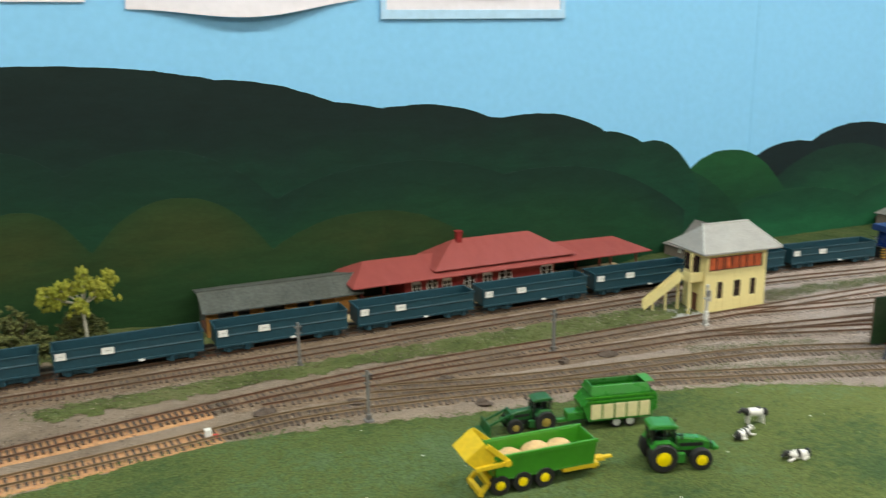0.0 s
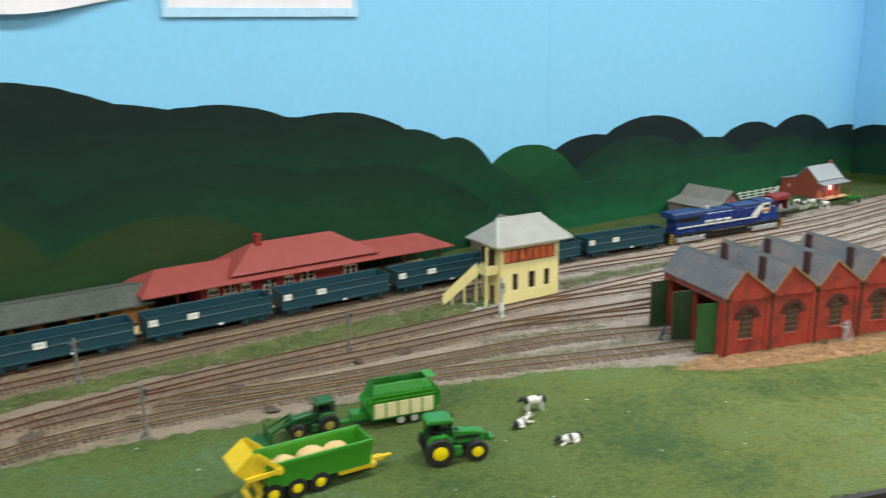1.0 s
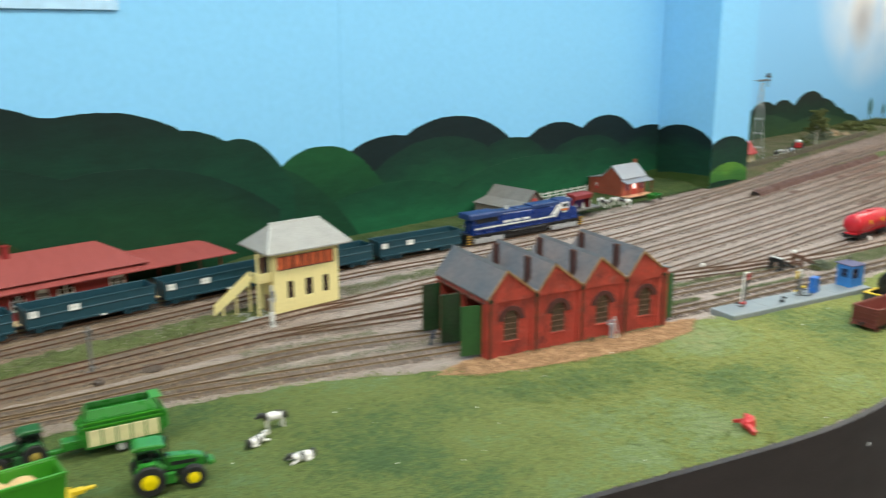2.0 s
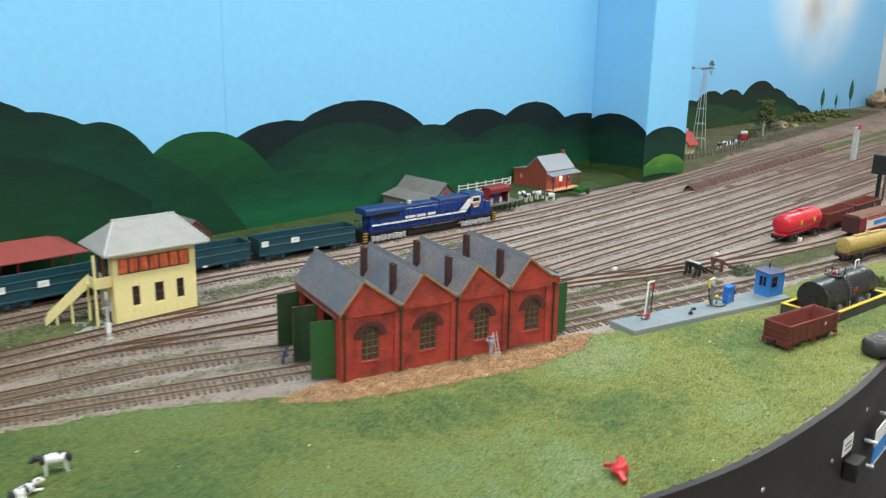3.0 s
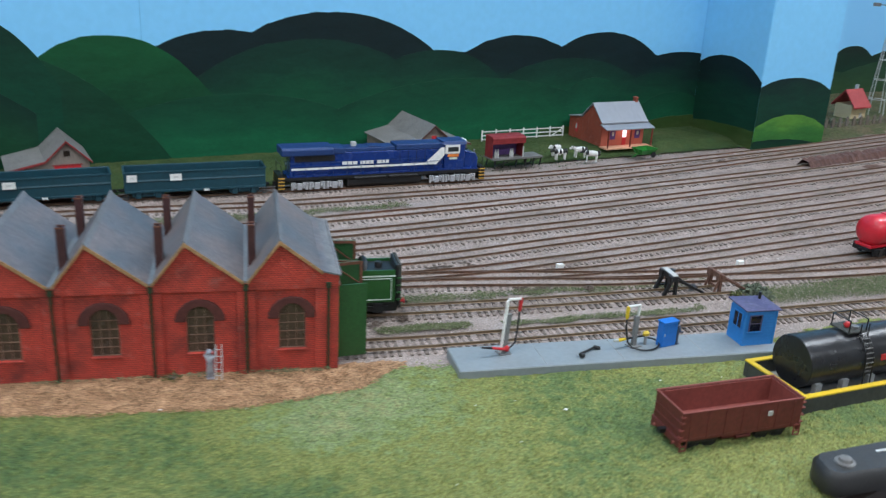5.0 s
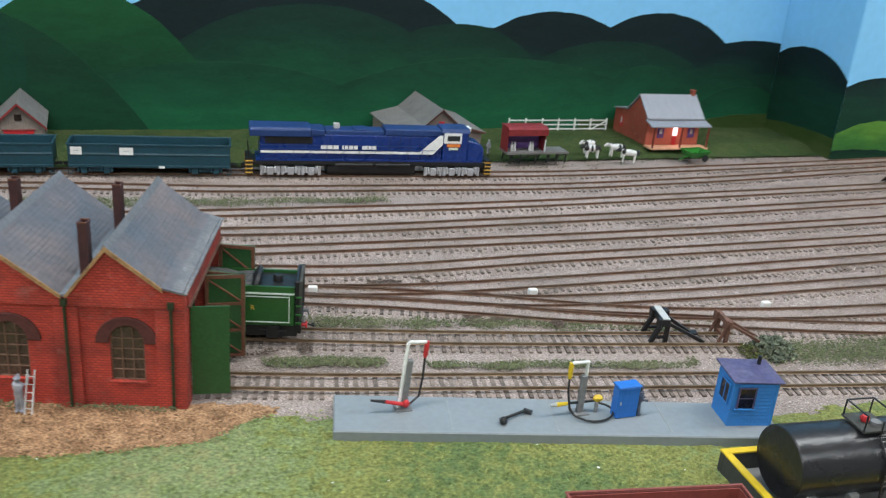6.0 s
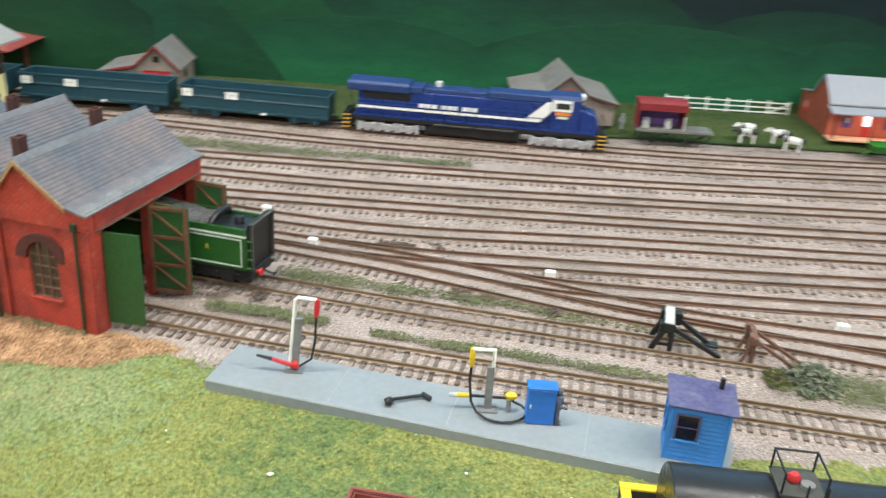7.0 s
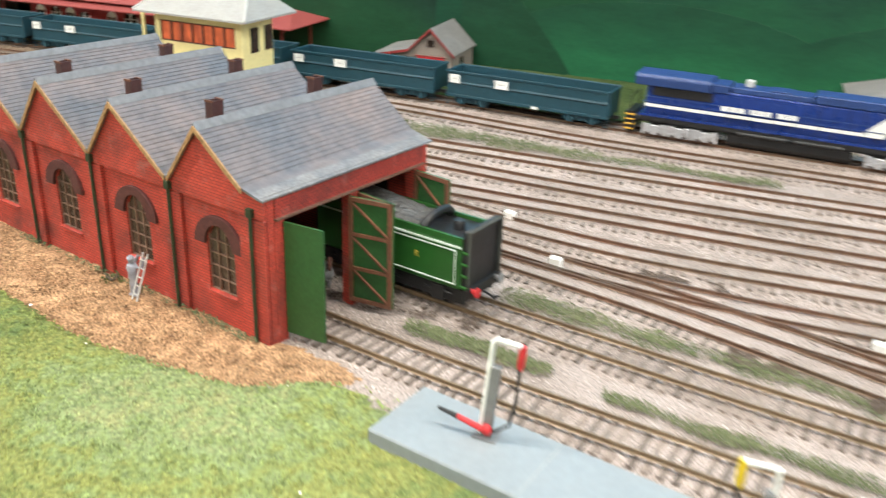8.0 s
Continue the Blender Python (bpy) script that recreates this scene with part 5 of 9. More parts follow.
            for ys in ((-0.0016, -0.0007),):
                for bx in ((0, 0.0022, 0, 0.057), (0.0218, 0.024, 0, 0.057), (0.0022, 0.0218, 0, 0.0022), (0.0022, 0.0218, 0.0180, 0.0198), (0.0022, 0.0218, 0.0365, 0.0383), (0.0022, 0.0218, 0.0548, 0.057)):
                    br.box(bx[0], bx[1], ys[0], ys[1], bx[2], bx[3], hinge)
                for z in (0.0022, 0.0198, 0.0383):
                    p, q = hinge @ Vector((0.0022, -0.0012, z + 0.0158)), hinge @ Vector((0.0218, -0.0012, z + 0.0005))
                    br.bar(p, q, 0.0013, 0.0009)
            if y > 0.02:
                part("frame", br, M_brown, door, "brown timber frame with diagonal braces")
    part("inner_floor", Shape().box(0.004, L - 0.004, 0.0042, D - 0.0042, -0.001, 0.0006), M_ballast, t)
    return t


engine_shed(at(1.0324, 0.6123, 0, -15.2))


comp = thing("air_compressor", at(1.2665, 0.6130, 0.0008, 20), "grey greasy air compressor on the shed floor", "compressor")
part("receiver", Shape().lathe([(0.0010, -0.0070), (0.0030, -0.0062), (0.0036, -0.0048), (0.0036, 0.0048), (0.0030, 0.0062), (0.0010, 0.0070)], (0, 0, 0.0072), "x", 16), M_grey, comp, smooth=True)
part("motor", Shape().cyl((-0.004, 0, 0.0125), (0.003, 0, 0.0125), 0.0022, n=12).box(-0.0048, 0.0042, -0.0016, 0.0016, 0.0104, 0.0112), M_greymast, comp, bevel=0.0002)
part("flywheel", Shape().lathe([(0.0010, -0.0005), (0.0038, -0.0005), (0.0038, 0.0005), (0.0010, 0.0005)], (0.0050, 0, 0.0128), "x", 16), M_rust, comp, "rusty flywheel", smooth=True)
for x in (-0.0045, 0.0045):
    part("foot", Shape().box(x - 0.0006, x + 0.0006, -0.0028, 0.0028, 0, 0.0042), M_grey, comp)


def text_mesh(name, body, size, material, parent, m):
    cu = bpy.data.curves.new(name, "FONT")
    cu.body, cu.size, cu.extrude, cu.align_x, cu.align_y = body, size, 0.00012, "CENTER", "CENTER"
    ob = bpy.data.objects.new(name, cu)
    me = bpy.data.meshes.new_from_object(ob)
    bpy.data.objects.remove(ob)
    me.materials.append(material)
    o = new(name, me)
    o.parent, o.matrix_basis = parent, m
    return o


def tender(m):
    t = thing("steam_locomotive_tender", m, "green lined tender heaped with coal, backed out of the shed", "tender")
    part("frame", Shape().box(-0.105, -0.001, -0.0125, 0.0125, 0.008, 0.0145), M_black, t, bevel=0.0004)
    part("body", Shape().box(-0.100, -0.004, -0.0155, 0.0155, 0.0146, 0.0385), M_tender, t, bevel=0.0008)
    part("rear_plate", Shape().box(-0.0039, -0.0012, -0.0150, 0.0150, 0.0146, 0.0470), M_black, t, bevel=0.0008)
    for s in (-1, 1):
        ln = Shape()
        y0, y1 = (-0.0160, -0.01555) if s < 0 else (0.01555, 0.0160)
        for bx in ((-0.060, -0.0070, 0.0172, 0.0178), (-0.060, -0.0070, 0.0354, 0.0360), (-0.0076, -0.0070, 0.0178, 0.0354), (-0.060, -0.0594, 0.0178, 0.0354)):
            ln.box(bx[0], bx[1], y0, y1, bx[2], bx[3])
        part("lining", ln, M_lining, t, "pale green lining")
        part("side_rave", Shape().box(-0.100, -0.0042, s * 0.0140 - 0.0008, s * 0.0140 + 0.0008, 0.0386, 0.0425), M_tender, t)
        part("top_line", Shape().box(-0.100, -0.0042, y0, y1, 0.0374, 0.0384), M_lining, t)
    text_mesh("letter", "R", 0.0048, M_gold, t, pose(-0.0310, -0.01565, 0.0276, 90, 0, 0))
    coal = Shape()
    rnd = random.Random(5)
    n = 26
    for i in range(n + 1):
        for j in range(9):
            x, y = -0.100 + 0.068 * i / n, -0.013 + 0.026 * j / 8
            coal.v.append((x, y, 0.0405 + 0.0085 * math.cos((j - 4) / 4 * 1.4) * (0.45 + 0.55 * math.sin(math.pi * min(1, i / n + 0.15))) + rnd.uniform(-0.0009, 0.0009)))
    for i in range(n):
        for j in range(8):
            a = i * 9 + j
            coal.f.append((a, a + 9, a + 10, a + 1))
    part("coal", coal, M_coal, t, "heap of grey-black coal")
    part("tank_top", Shape().box(-0.034, -0.0040, -0.0130, 0.0130, 0.0386, 0.0405).lathe([(0.0032, 0.0405), (0.0032, 0.0440), (0.0026, 0.0452)], (-0.016, 0, 0)), M_black, t, "black water filler", smooth=True)
    ring = [(-0.030 + 0.002 * math.sin(a), 0.0125 * math.cos(a), 0.0405 + 0.007 * math.sin(a)) for a in [math.pi * k / 10 for k in range(11)]]
    part("coal_plate", Shape().tube(ring, 0.0022, 6), M_black, t, smooth=True)
    for x in (-0.018, -0.050, -0.082):
        for s in (-1, 1):
            part("wheel", Shape().lathe([(0.0050, -0.0012), (0.0072, -0.0011), (0.0072, 0.0011), (0.0050, 0.0012)], (x, s * 0.0088, 0.0125), "y"), M_black, t, smooth=True)
    for s in (-1, 1):
        guard = Shape().box(-0.103, -0.002, s * 0.0128 - 0.0006, s * 0.0128 + 0.0006, 0.0062, 0.0145)
        for x in (-0.018, -0.050, -0.082):
            guard.box(x - 0.0042, x + 0.0042, s * 0.0142 - 0.0008, s * 0.0142 + 0.0008, 0.0055, 0.0140)
            guard.bar((x - 0.0085, s * 0.0142, 0.0108), (x + 0.0085, s * 0.0142, 0.0108), 0.0012)
        part("side_frame", guard, M_black, t, "black side frame with springs", 0.0003)
    part("buffer_beam", Shape().box(-0.0012, 0.0006, -0.0165, 0.0165, 0.0100, 0.0160), M_black, t, "", 0.0003)
    for s in (-1, 1):
        b = part("buffer", Shape().lathe([(0.0013, 0.0006), (0.0013, 0.0035), (0.0028, 0.0036), (0.0026, 0.0044)], (0, s * 0.0112, 0.0142), "x"), M_red if s < 0 else M_grey, t, smooth=True)
    part("coupling", Shape().tube([(0.0, 0.0, 0.0105), (0.006, 0, 0.0088), (0.0085, 0.002, 0.0088), (0.0085, -0.002, 0.0088), (0.006, 0, 0.0088)], 0.0006, 5), M_black, t)
    part("plate_rim", Shape().box(-0.0012, 0.0010, -0.0152, -0.0138, 0.0160, 0.0472).box(-0.0012, 0.0010, 0.0138, 0.0152, 0.0160, 0.0472).box(-0.0012, 0.0010, -0.0138, 0.0138, 0.0456, 0.0472), M_bund, t, "dull black flange", 0.0003)
    for k in range(4):
        part("lamp_iron", Shape().box(-0.0030, 0.0006, -0.0172, -0.0156, 0.017 + k * 0.0062, 0.0179 + k * 0.0062), M_tender, t)
    return t


tender(at(1.3560, 0.6197, 0.003, -14.5))


# ---- signal box ----
def signal_box(m):
    t = thing("signal_box", m, "cream two-storey signal box with grey hipped roof and lit upper windows", "signal box")
    W, D, EAVE, RIDGE = 0.0960, 0.0460, 0.0835, 0.1115
    wall = Shape()
    holes = [(0.020, 0.0285), (0.046, 0.0565), (0.072, 0.0805)]
    xs = [0] + [v for h in holes for v in h] + [W]
    for k in range(0, len(xs), 2):
        wall.box(xs[k], xs[k + 1], 0, 0.002, 0, 0.0565)
    for a, b in holes:
        wall.box(a, b, 0, 0.002, 0, 0.0185).box(a, b, 0, 0.002, 0.0410, 0.0565)
    wall.box(0, 0.0060, 0, 0.002, 0.0565, EAVE).box(W - 0.0075, W, 0, 0.002, 0.0565, EAVE).box(0.006, W - 0.0075, 0, 0.002, 0.0748, EAVE)
    wall.box(0, 0.002, 0.002, D, 0, EAVE).box(W - 0.002, W, 0.002, D, 0, EAVE).box(0.002, W - 0.002, D - 0.002, D, 0, EAVE)
    part("wall", wall, M_cream, t, bevel=0.0002)
    for a, b in holes:
        w = part("window", Shape().box(a, b, 0.0012, 0.0018, 0.0185, 0.0410), M_window_dk, t, "tall dark window")
        part("frame", Shape().box(a, a + 0.0006, 0.0004, 0.0011, 0.0185, 0.041).box(b - 0.0006, b, 0.0004, 0.0011, 0.0185, 0.041).box(a, b, 0.0004, 0.0011, 0.0294, 0.0300), M_frame_dk, w)
    x0, x1, n = 0.006, W - 0.0075, 7
    band = part("upper_window", Shape().box(x0, x1, 0.0016, 0.0019, 0.0565, 0.0748), M_lit, t, "orange-lit curtained windows")
    f = Shape().box(x0, x1, 0.0002, 0.0013, 0.0565, 0.0575).box(x0, x1, 0.0002, 0.0013, 0.0738, 0.0748)
    for k in range(n + 1):
        x = x0 + (x1 - x0) * k / n
        f.box(x - 0.0009, x + 0.0009, 0.0003, 0.0014, 0.0575, 0.0738)
    part("frame", f, M_frame_dk, band)
    for k in range(2):
        for xa, xb in ((W + 0.0001, W + 0.0010), (-0.0010, -0.0001)):
            y = 0.012 + k * 0.021
            w = part("side_window", Shape().box(xa, xb, y, y + 0.011, 0.052, 0.0738), M_window_dk, t, "dark upper side window")
            part("frame", Shape().box(xa - 0.0003, xb + 0.0003, y + 0.005, y + 0.0058, 0.052, 0.0738), M_frame_dk, w)
    part("side_window", Shape().box(W + 0.0001, W + 0.001, 0.022, 0.032, 0.0275, 0.0345), M_window_dk, t)
    o = 0.0128
    c = [(-o, -o, EAVE), (W + o, -o, EAVE), (W + o, D + 0.021, EAVE), (-o, D + 0.021, EAVE)]
    yr = 0.0300
    roof = Shape().add(c + [(0.0148, yr, RIDGE), (W - 0.0105, yr, RIDGE)] + [(x, y, EAVE - 0.0018) for x, y, z in c], [(0, 1, 5, 4), (1, 2, 5), (2, 3, 4, 5), (3, 0, 4), (0, 6, 7, 1), (1, 7, 8, 2), (2, 8, 9, 3), (3, 9, 6, 0), (6, 9, 8, 7)])
    part("roof", roof, M_greyroof, t, "pale grey hipped roof")
    part("ridge_cap", Shape().bar((0.013, yr, RIDGE + 0.0004), (W - 0.009, yr, RIDGE + 0.0004), 0.0022).bar((0.0148, yr, RIDGE), (-o, -o, EAVE + 0.0006), 0.0016).bar((W - 0.0105, yr, RIDGE), (W + o, -o, EAVE + 0.0006), 0.0016), M_ltgrey, t)
    # landing, door and outside stair
    part("landing", Shape().box(-0.020, -0.0002, 0.004, 0.034, 0.0435, 0.0460).box(-0.020, -0.0185, 0.004, 0.020, 0.0460, 0.0560).box(-0.0185, -0.0002, 0.004, 0.0055, 0.0460, 0.0560), M_cream, t, bevel=0.0002)
    part("upper_door", Shape().box(-0.0012, -0.0001, 0.0240, 0.0325, 0.0465, 0.070), M_brown, t)
    part("lower_door", Shape().box(-0.0012, -0.0001, 0.014, 0.023, 0.001, 0.024), M_brown, t)
    for x, y in ((-0.0185, 0.006), (-0.0185, 0.030)):
        part("post", Shape().box(x - 0.0012, x + 0.0012, y - 0.0012, y + 0.0012, 0, 0.0434), M_cream, t)
    part("corner_post", Shape().box(-0.0195, -0.0170, 0.004, 0.0065, 0.0560, 0.0818), M_cream, t)
    a, b = Vector((-0.0190, 0.026, 0.0450)), Vector((-0.0600, 0.048, 0.001))
    run = Shape()
    for s in (-0.0075, 0.0075):
        side_ = Vector((0.42, 0.9, 0)) * s
        p, q = a + side_, b + side_
        run.add([p + Vector((0, 0, 0.010)), q + Vector((0, 0, 0.010)), q + Vector((0, 0, -0.001)), p + Vector((0, 0, -0.003)), p + Vector((0.0008, 0.0012, 0.010)), q + Vector((0.0008, 0.0012, 0.010)), q + Vector((0.0008, 0.0012, -0.001)), p + Vector((0.0008, 0.0012, -0.003))], [(0, 1, 2, 3), (4, 7, 6, 5), (0, 4, 5, 1), (1, 5, 6, 2), (2, 6, 7, 3), (3, 7, 4, 0)])
    stair = part("stair", run, M_cream, t, "cream boarded stair sides")
    for k in range(12):
        c_ = a.lerp(b, (k + 0.5) / 12)
        part("tread", Shape().bar(c_ - Vector((0.42, 0.9, 0)) * 0.0070, c_ + Vector((0.42, 0.9, 0)) * 0.0070, 0.0036, 0.0007), M_cream, stair)
    for k in (0.45, 0.8):
        c_ = a.lerp(b, k)
        part("prop", Shape().box(c_.x - 0.001, c_.x + 0.001, c_.y - 0.007, c_.y - 0.005, 0, c_.z), M_cream, stair)
    part("base_slab", Shape().box(-0.045, 0.0, -0.001, 0.036, -0.001, 0.0009), M_concrete, t)
    return t


signal_box(at(0.9450, 0.9015, 0.001, -4.0))


def signal_mast(m, h, white=False, label=""):
    t = thing("signal_post" if white else "catenary_mast", m, label, "signal" if white else "mast", "" if white else "line-side masts")
    mt = M_ltgrey if white else M_greymast
    part("post", Shape().box(-0.0013, 0.0013, -0.0016, 0.0016, 0.002, h), mt, t, bevel=0.0002)
    part("foot", Shape().box(-0.0042, 0.0042, -0.0042, 0.0042, -0.0005, 0.0021).box(-0.0022, 0.0022, -0.0026, 0.0026, 0.002, 0.008), mt, t, bevel=0.0004)
    if white:
        part("white_sleeve", Shape().box(-0.0022, 0.0022, -0.0026, 0.0026, 0.0082, 0.019), M_white, t, bevel=0.0003)
        part("signal_head", Shape().box(-0.003, 0.003, -0.0036, -0.0017, h - 0.014, h - 0.007), M_grey, t, bevel=0.0004)
        part("bracket", Shape().box(-0.0055, 0.0055, -0.0014, 0.0006, h - 0.018, h - 0.0165).box(0.003, 0.0045, -0.002, 0.001, h - 0.022, h - 0.012), mt, t)
    else:
        part("cross_arm", Shape().box(-0.0045, 0.0045, -0.0009, 0.0009, h - 0.006, h - 0.0042).box(-0.0035, 0.0035, -0.0009, 0.0009, h - 0.013, h - 0.0118), mt, t)
        part("insulator", Shape().box(0.0014, 0.0038, -0.0013, 0.0013, h - 0.0095, h - 0.0045), M_black, t, "dark signal lamp")
    return t


signal_mast(at(0.921, 0.868), 0.053, True, "pale grey signal post beside the signal box")
for x, y in ((0.423, 0.952), (0.700, 0.868), (0.446, 0.786)):
    signal_mast(at(x, y), 0.052, False, "slender grey mast standing between the tracks")


# ---- station ----
def hip(x0, x1, y0, y1, z0, z1, inset, yr, under=0.0014):
    c = [(x0, y0, z0), (x1, y0, z0), (x1, y1, z0), (x0, y1, z0)]
    return Shape().add(c + [(x0 + inset, yr, z1), (x1 - inset, yr, z1)] + [(x, y, z - under) for x, y, z in c], [(0, 1, 5, 4), (1, 2, 5), (2, 3, 4, 5), (3, 0, 4), (0, 6, 7, 1), (1, 7, 8, 2), (2, 8, 9, 3), (3, 9, 6, 0), (6, 9, 8, 7)])


def station(m):
    t = thing("railway_station", m, "dark red station building with a long red roof and white doors", "railway station")
    WY = 0.040
    part("wall", Shape().box(0.088, 0.320, WY, 0.106, 0, 0.046), M_stnred, t, bevel=0.0003)
    part("bay_window_wall", Shape().prism([(0.163, WY), (0.169, WY - 0.009), (0.190, WY - 0.009), (0.196, WY)], "z", 0, 0.040), M_stnred, t)

    def sash(x, z0, z1, w, y, door=False):
        o = part("door" if door else "window", Shape().prism(arch(x, z0, w, z1), "y", y - 0.0009, y - 0.0001), M_white, t, "white glazed door" if door else "white arched window")
        g = Shape()
        zb = z0 + (z1 - z0) * (0.45 if door else 0.08)
        for k in (-1, 1):
            for j in range(3 if not door else 2):
                a, b = zb + (z1 - zb) * (j / 3.1) + 0.0005, zb + (z1 - zb) * ((j + 1) / 3.1) - 0.0003
                xc = x + k * w * 0.23
                g.box(xc - w * 0.17, xc + w * 0.17, y - 0.0013, y - 0.0010, a, b)
        part("panes", g, M_window_dk, o)

    sash(0.128, 0.012, 0.032, 0.016, WY)
    sash(0.150, 0.001, 0.033, 0.013, WY, True)
    sash(0.1795, 0.011, 0.031, 0.017, WY - 0.009)
    sash(0.212, 0.001, 0.033, 0.014, WY, True)
    sash(0.240, 0.012, 0.033, 0.021, WY)
    sash(0.105, 0.001, 0.033, 0.013, WY, True)
    sash(0.307, 0.001, 0.035, 0.020, WY, True)
    sign = part("sign_board", Shape().box(0.225, 0.283, WY - 0.0016, WY - 0.0001, 0.0035, 0.0095), M_card, t, "white sign board")
    part("lettering", Shape().box(0.229, 0.279, WY - 0.0020, WY - 0.0017, 0.0058, 0.0073), M_redroof, sign)
    part("lower_roof", hip(0.008, 0.335, 0.014, 0.112, 0.0395, 0.058, 0.034, 0.075), M_redroof, t, "matt red roof")
    part("main_roof", hip(0.125, 0.345, 0.022, 0.110, 0.0470, 0.0745, 0.050, 0.074), M_redroof, t, "matt red hipped roof", bevel=0.0003)
    part("canopy_roof", Shape().add([(0.318, 0.014, 0.0395), (0.470, 0.012, 0.0395), (0.470, 0.104, 0.0395), (0.318, 0.104, 0.0395), (0.318, 0.070, 0.054), (0.440, 0.070, 0.052), (0.318, 0.014, 0.038), (0.470, 0.012, 0.038), (0.470, 0.104, 0.038), (0.318, 0.104, 0.038)], [(0, 1, 5, 4), (1, 2, 5), (2, 3, 4, 5), (0, 6, 7, 1), (1, 7, 8, 2), (2, 8, 9, 3), (6, 9, 8, 7), (0, 4, 3, 9, 6)]), M_redroof, t, "matt red canopy roof")
    part("chimney", Shape().box(0.178, 0.186, 0.066, 0.074, 0.066, 0.0850).box(0.1768, 0.1872, 0.0648, 0.0752, 0.0850, 0.0868), M_stnred, t, bevel=0.0003)
    for x, y in ((0.388, 0.026), (0.452, 0.026), (0.388, 0.090), (0.452, 0.090), (0.024, 0.030), (0.055, 0.030)):
        part("post", Shape().box(x - 0.0012, x + 0.0012, y - 0.0012, y + 0.0012, 0, 0.0385).bar((x, y, 0.031), (x + 0.007, y, 0.038), 0.0011), M_post, t, "dark red canopy post")
    return t


structure("platform", Shape().prism([(0.50, 1.052), (0.955, 1.050), (0.985, 1.085), (0.985, 1.158), (0.50, 1.158)], "z", -0.002, 0.0055), M_stntan, "tan railway platform along the main line", "platform", 0.0004)
station(at(0.518, 1.056, 0.0056))


def goods_shed(m):
    t = thing("goods_shed", m, "low shed with grey felt roof and orange timber posts", "shed")
    part("back_wall", Shape().box(0.004, 0.196, 0.066, 0.070, 0, 0.045), M_greyfelt, t)
    part("loading_bank", Shape().box(0.004, 0.196, 0.018, 0.066, 0, 0.0085), M_rust, t)
    for x in (0.006, 0.040, 0.072, 0.104, 0.136, 0.168, 0.193):
        part("post", Shape().box(x - 0.0022, x + 0.0022, 0.014, 0.018, 0, 0.036), M_orange_wood, t, "orange timber post")
    for a, b in ((0.006, 0.018), (0.058, 0.072), (0.104, 0.118), (0.15, 0.193)):
        part("boarding", Shape().box(a, b, 0.0185, 0.0200, 0.0005, 0.034), M_orange_wood, t)
    roof = part("roof", Shape().prism([(0.002, 0.0345), (0.002, 0.0362), (0.040, 0.0535), (0.078, 0.047), (0.078, 0.0453), (0.040, 0.0515)], "x", -0.002, 0.202), M_greyfelt, t, "dark grey felted roof")
    part("ridge", Shape().bar((-0.003, 0.040, 0.0532), (0.203, 0.040, 0.0532), 0.0022), M_greyfelt, roof)
    for k in range(1, 6):
        part("roof_seam", Shape().bar((k * 0.034, 0.003, 0.0366), (k * 0.034, 0.039, 0.0535), 0.0005), M_greyfelt, roof)
    return t


goods_shed(at(0.341, 1.076, 0.0))


# ---- the ore train ----
def bogie(t, x, pitch, mat_, count=3, r=0.0058):
    half = pitch * (count - 1) / 2 + r
    frame_ = part("bogie", Shape().box(x - half, x + half, -0.0137, -0.0118, 0.0078, 0.0138).box(x - half, x + half, 0.0118, 0.0137, 0.0078, 0.0138).box(x - 0.006, x + 0.006, -0.0118, 0.0118, 0.009, 0.012), mat_, t, bevel=0.0006)
    for k in range(count):
        xx = x + (k - (count - 1) / 2) * pitch
        for s in (-1, 1):
            part("wheel", Shape().lathe([(r * 0.55, -0.0012), (r, -0.0010), (r, 0.0010), (r * 0.55, 0.0012)], (xx, s * 0.0095, 0.0052 + r), "y"), M_black, frame_, smooth=True)
            part("axle_box", Shape().box(xx - 0.0030, xx + 0.0030, s * 0.0147 - 0.0014, s * 0.0147 + 0.0012, 0.0068, 0.0150).cyl((xx - 0.0052, s * 0.0147, 0.0158), (xx - 0.0052, s * 0.0147, 0.0085), 0.0014, n=6).cyl((xx + 0.0052, s * 0.0147, 0.0158), (xx + 0.0052, s * 0.0147, 0.0085), 0.0014, n=6), mat_, frame_, bevel=0.0004)
            if mat_ is M_silver:
                part("spring", Shape().cyl((xx - 0.0082, s * 0.0150, 0.0160), (xx - 0.0082, s * 0.0150, 0.0070), 0.0017, n=8).cyl((xx + 0.0082, s * 0.0150, 0.0160), (xx + 0.0082, s * 0.0150, 0.0070), 0.0017, n=8), mat_, frame_, smooth=True)
                part("brake_hanger", Shape().bar((xx - 0.0095, s * 0.0158, 0.0085), (xx + 0.0095, s * 0.0158, 0.0135), 0.0012), mat_, frame_)


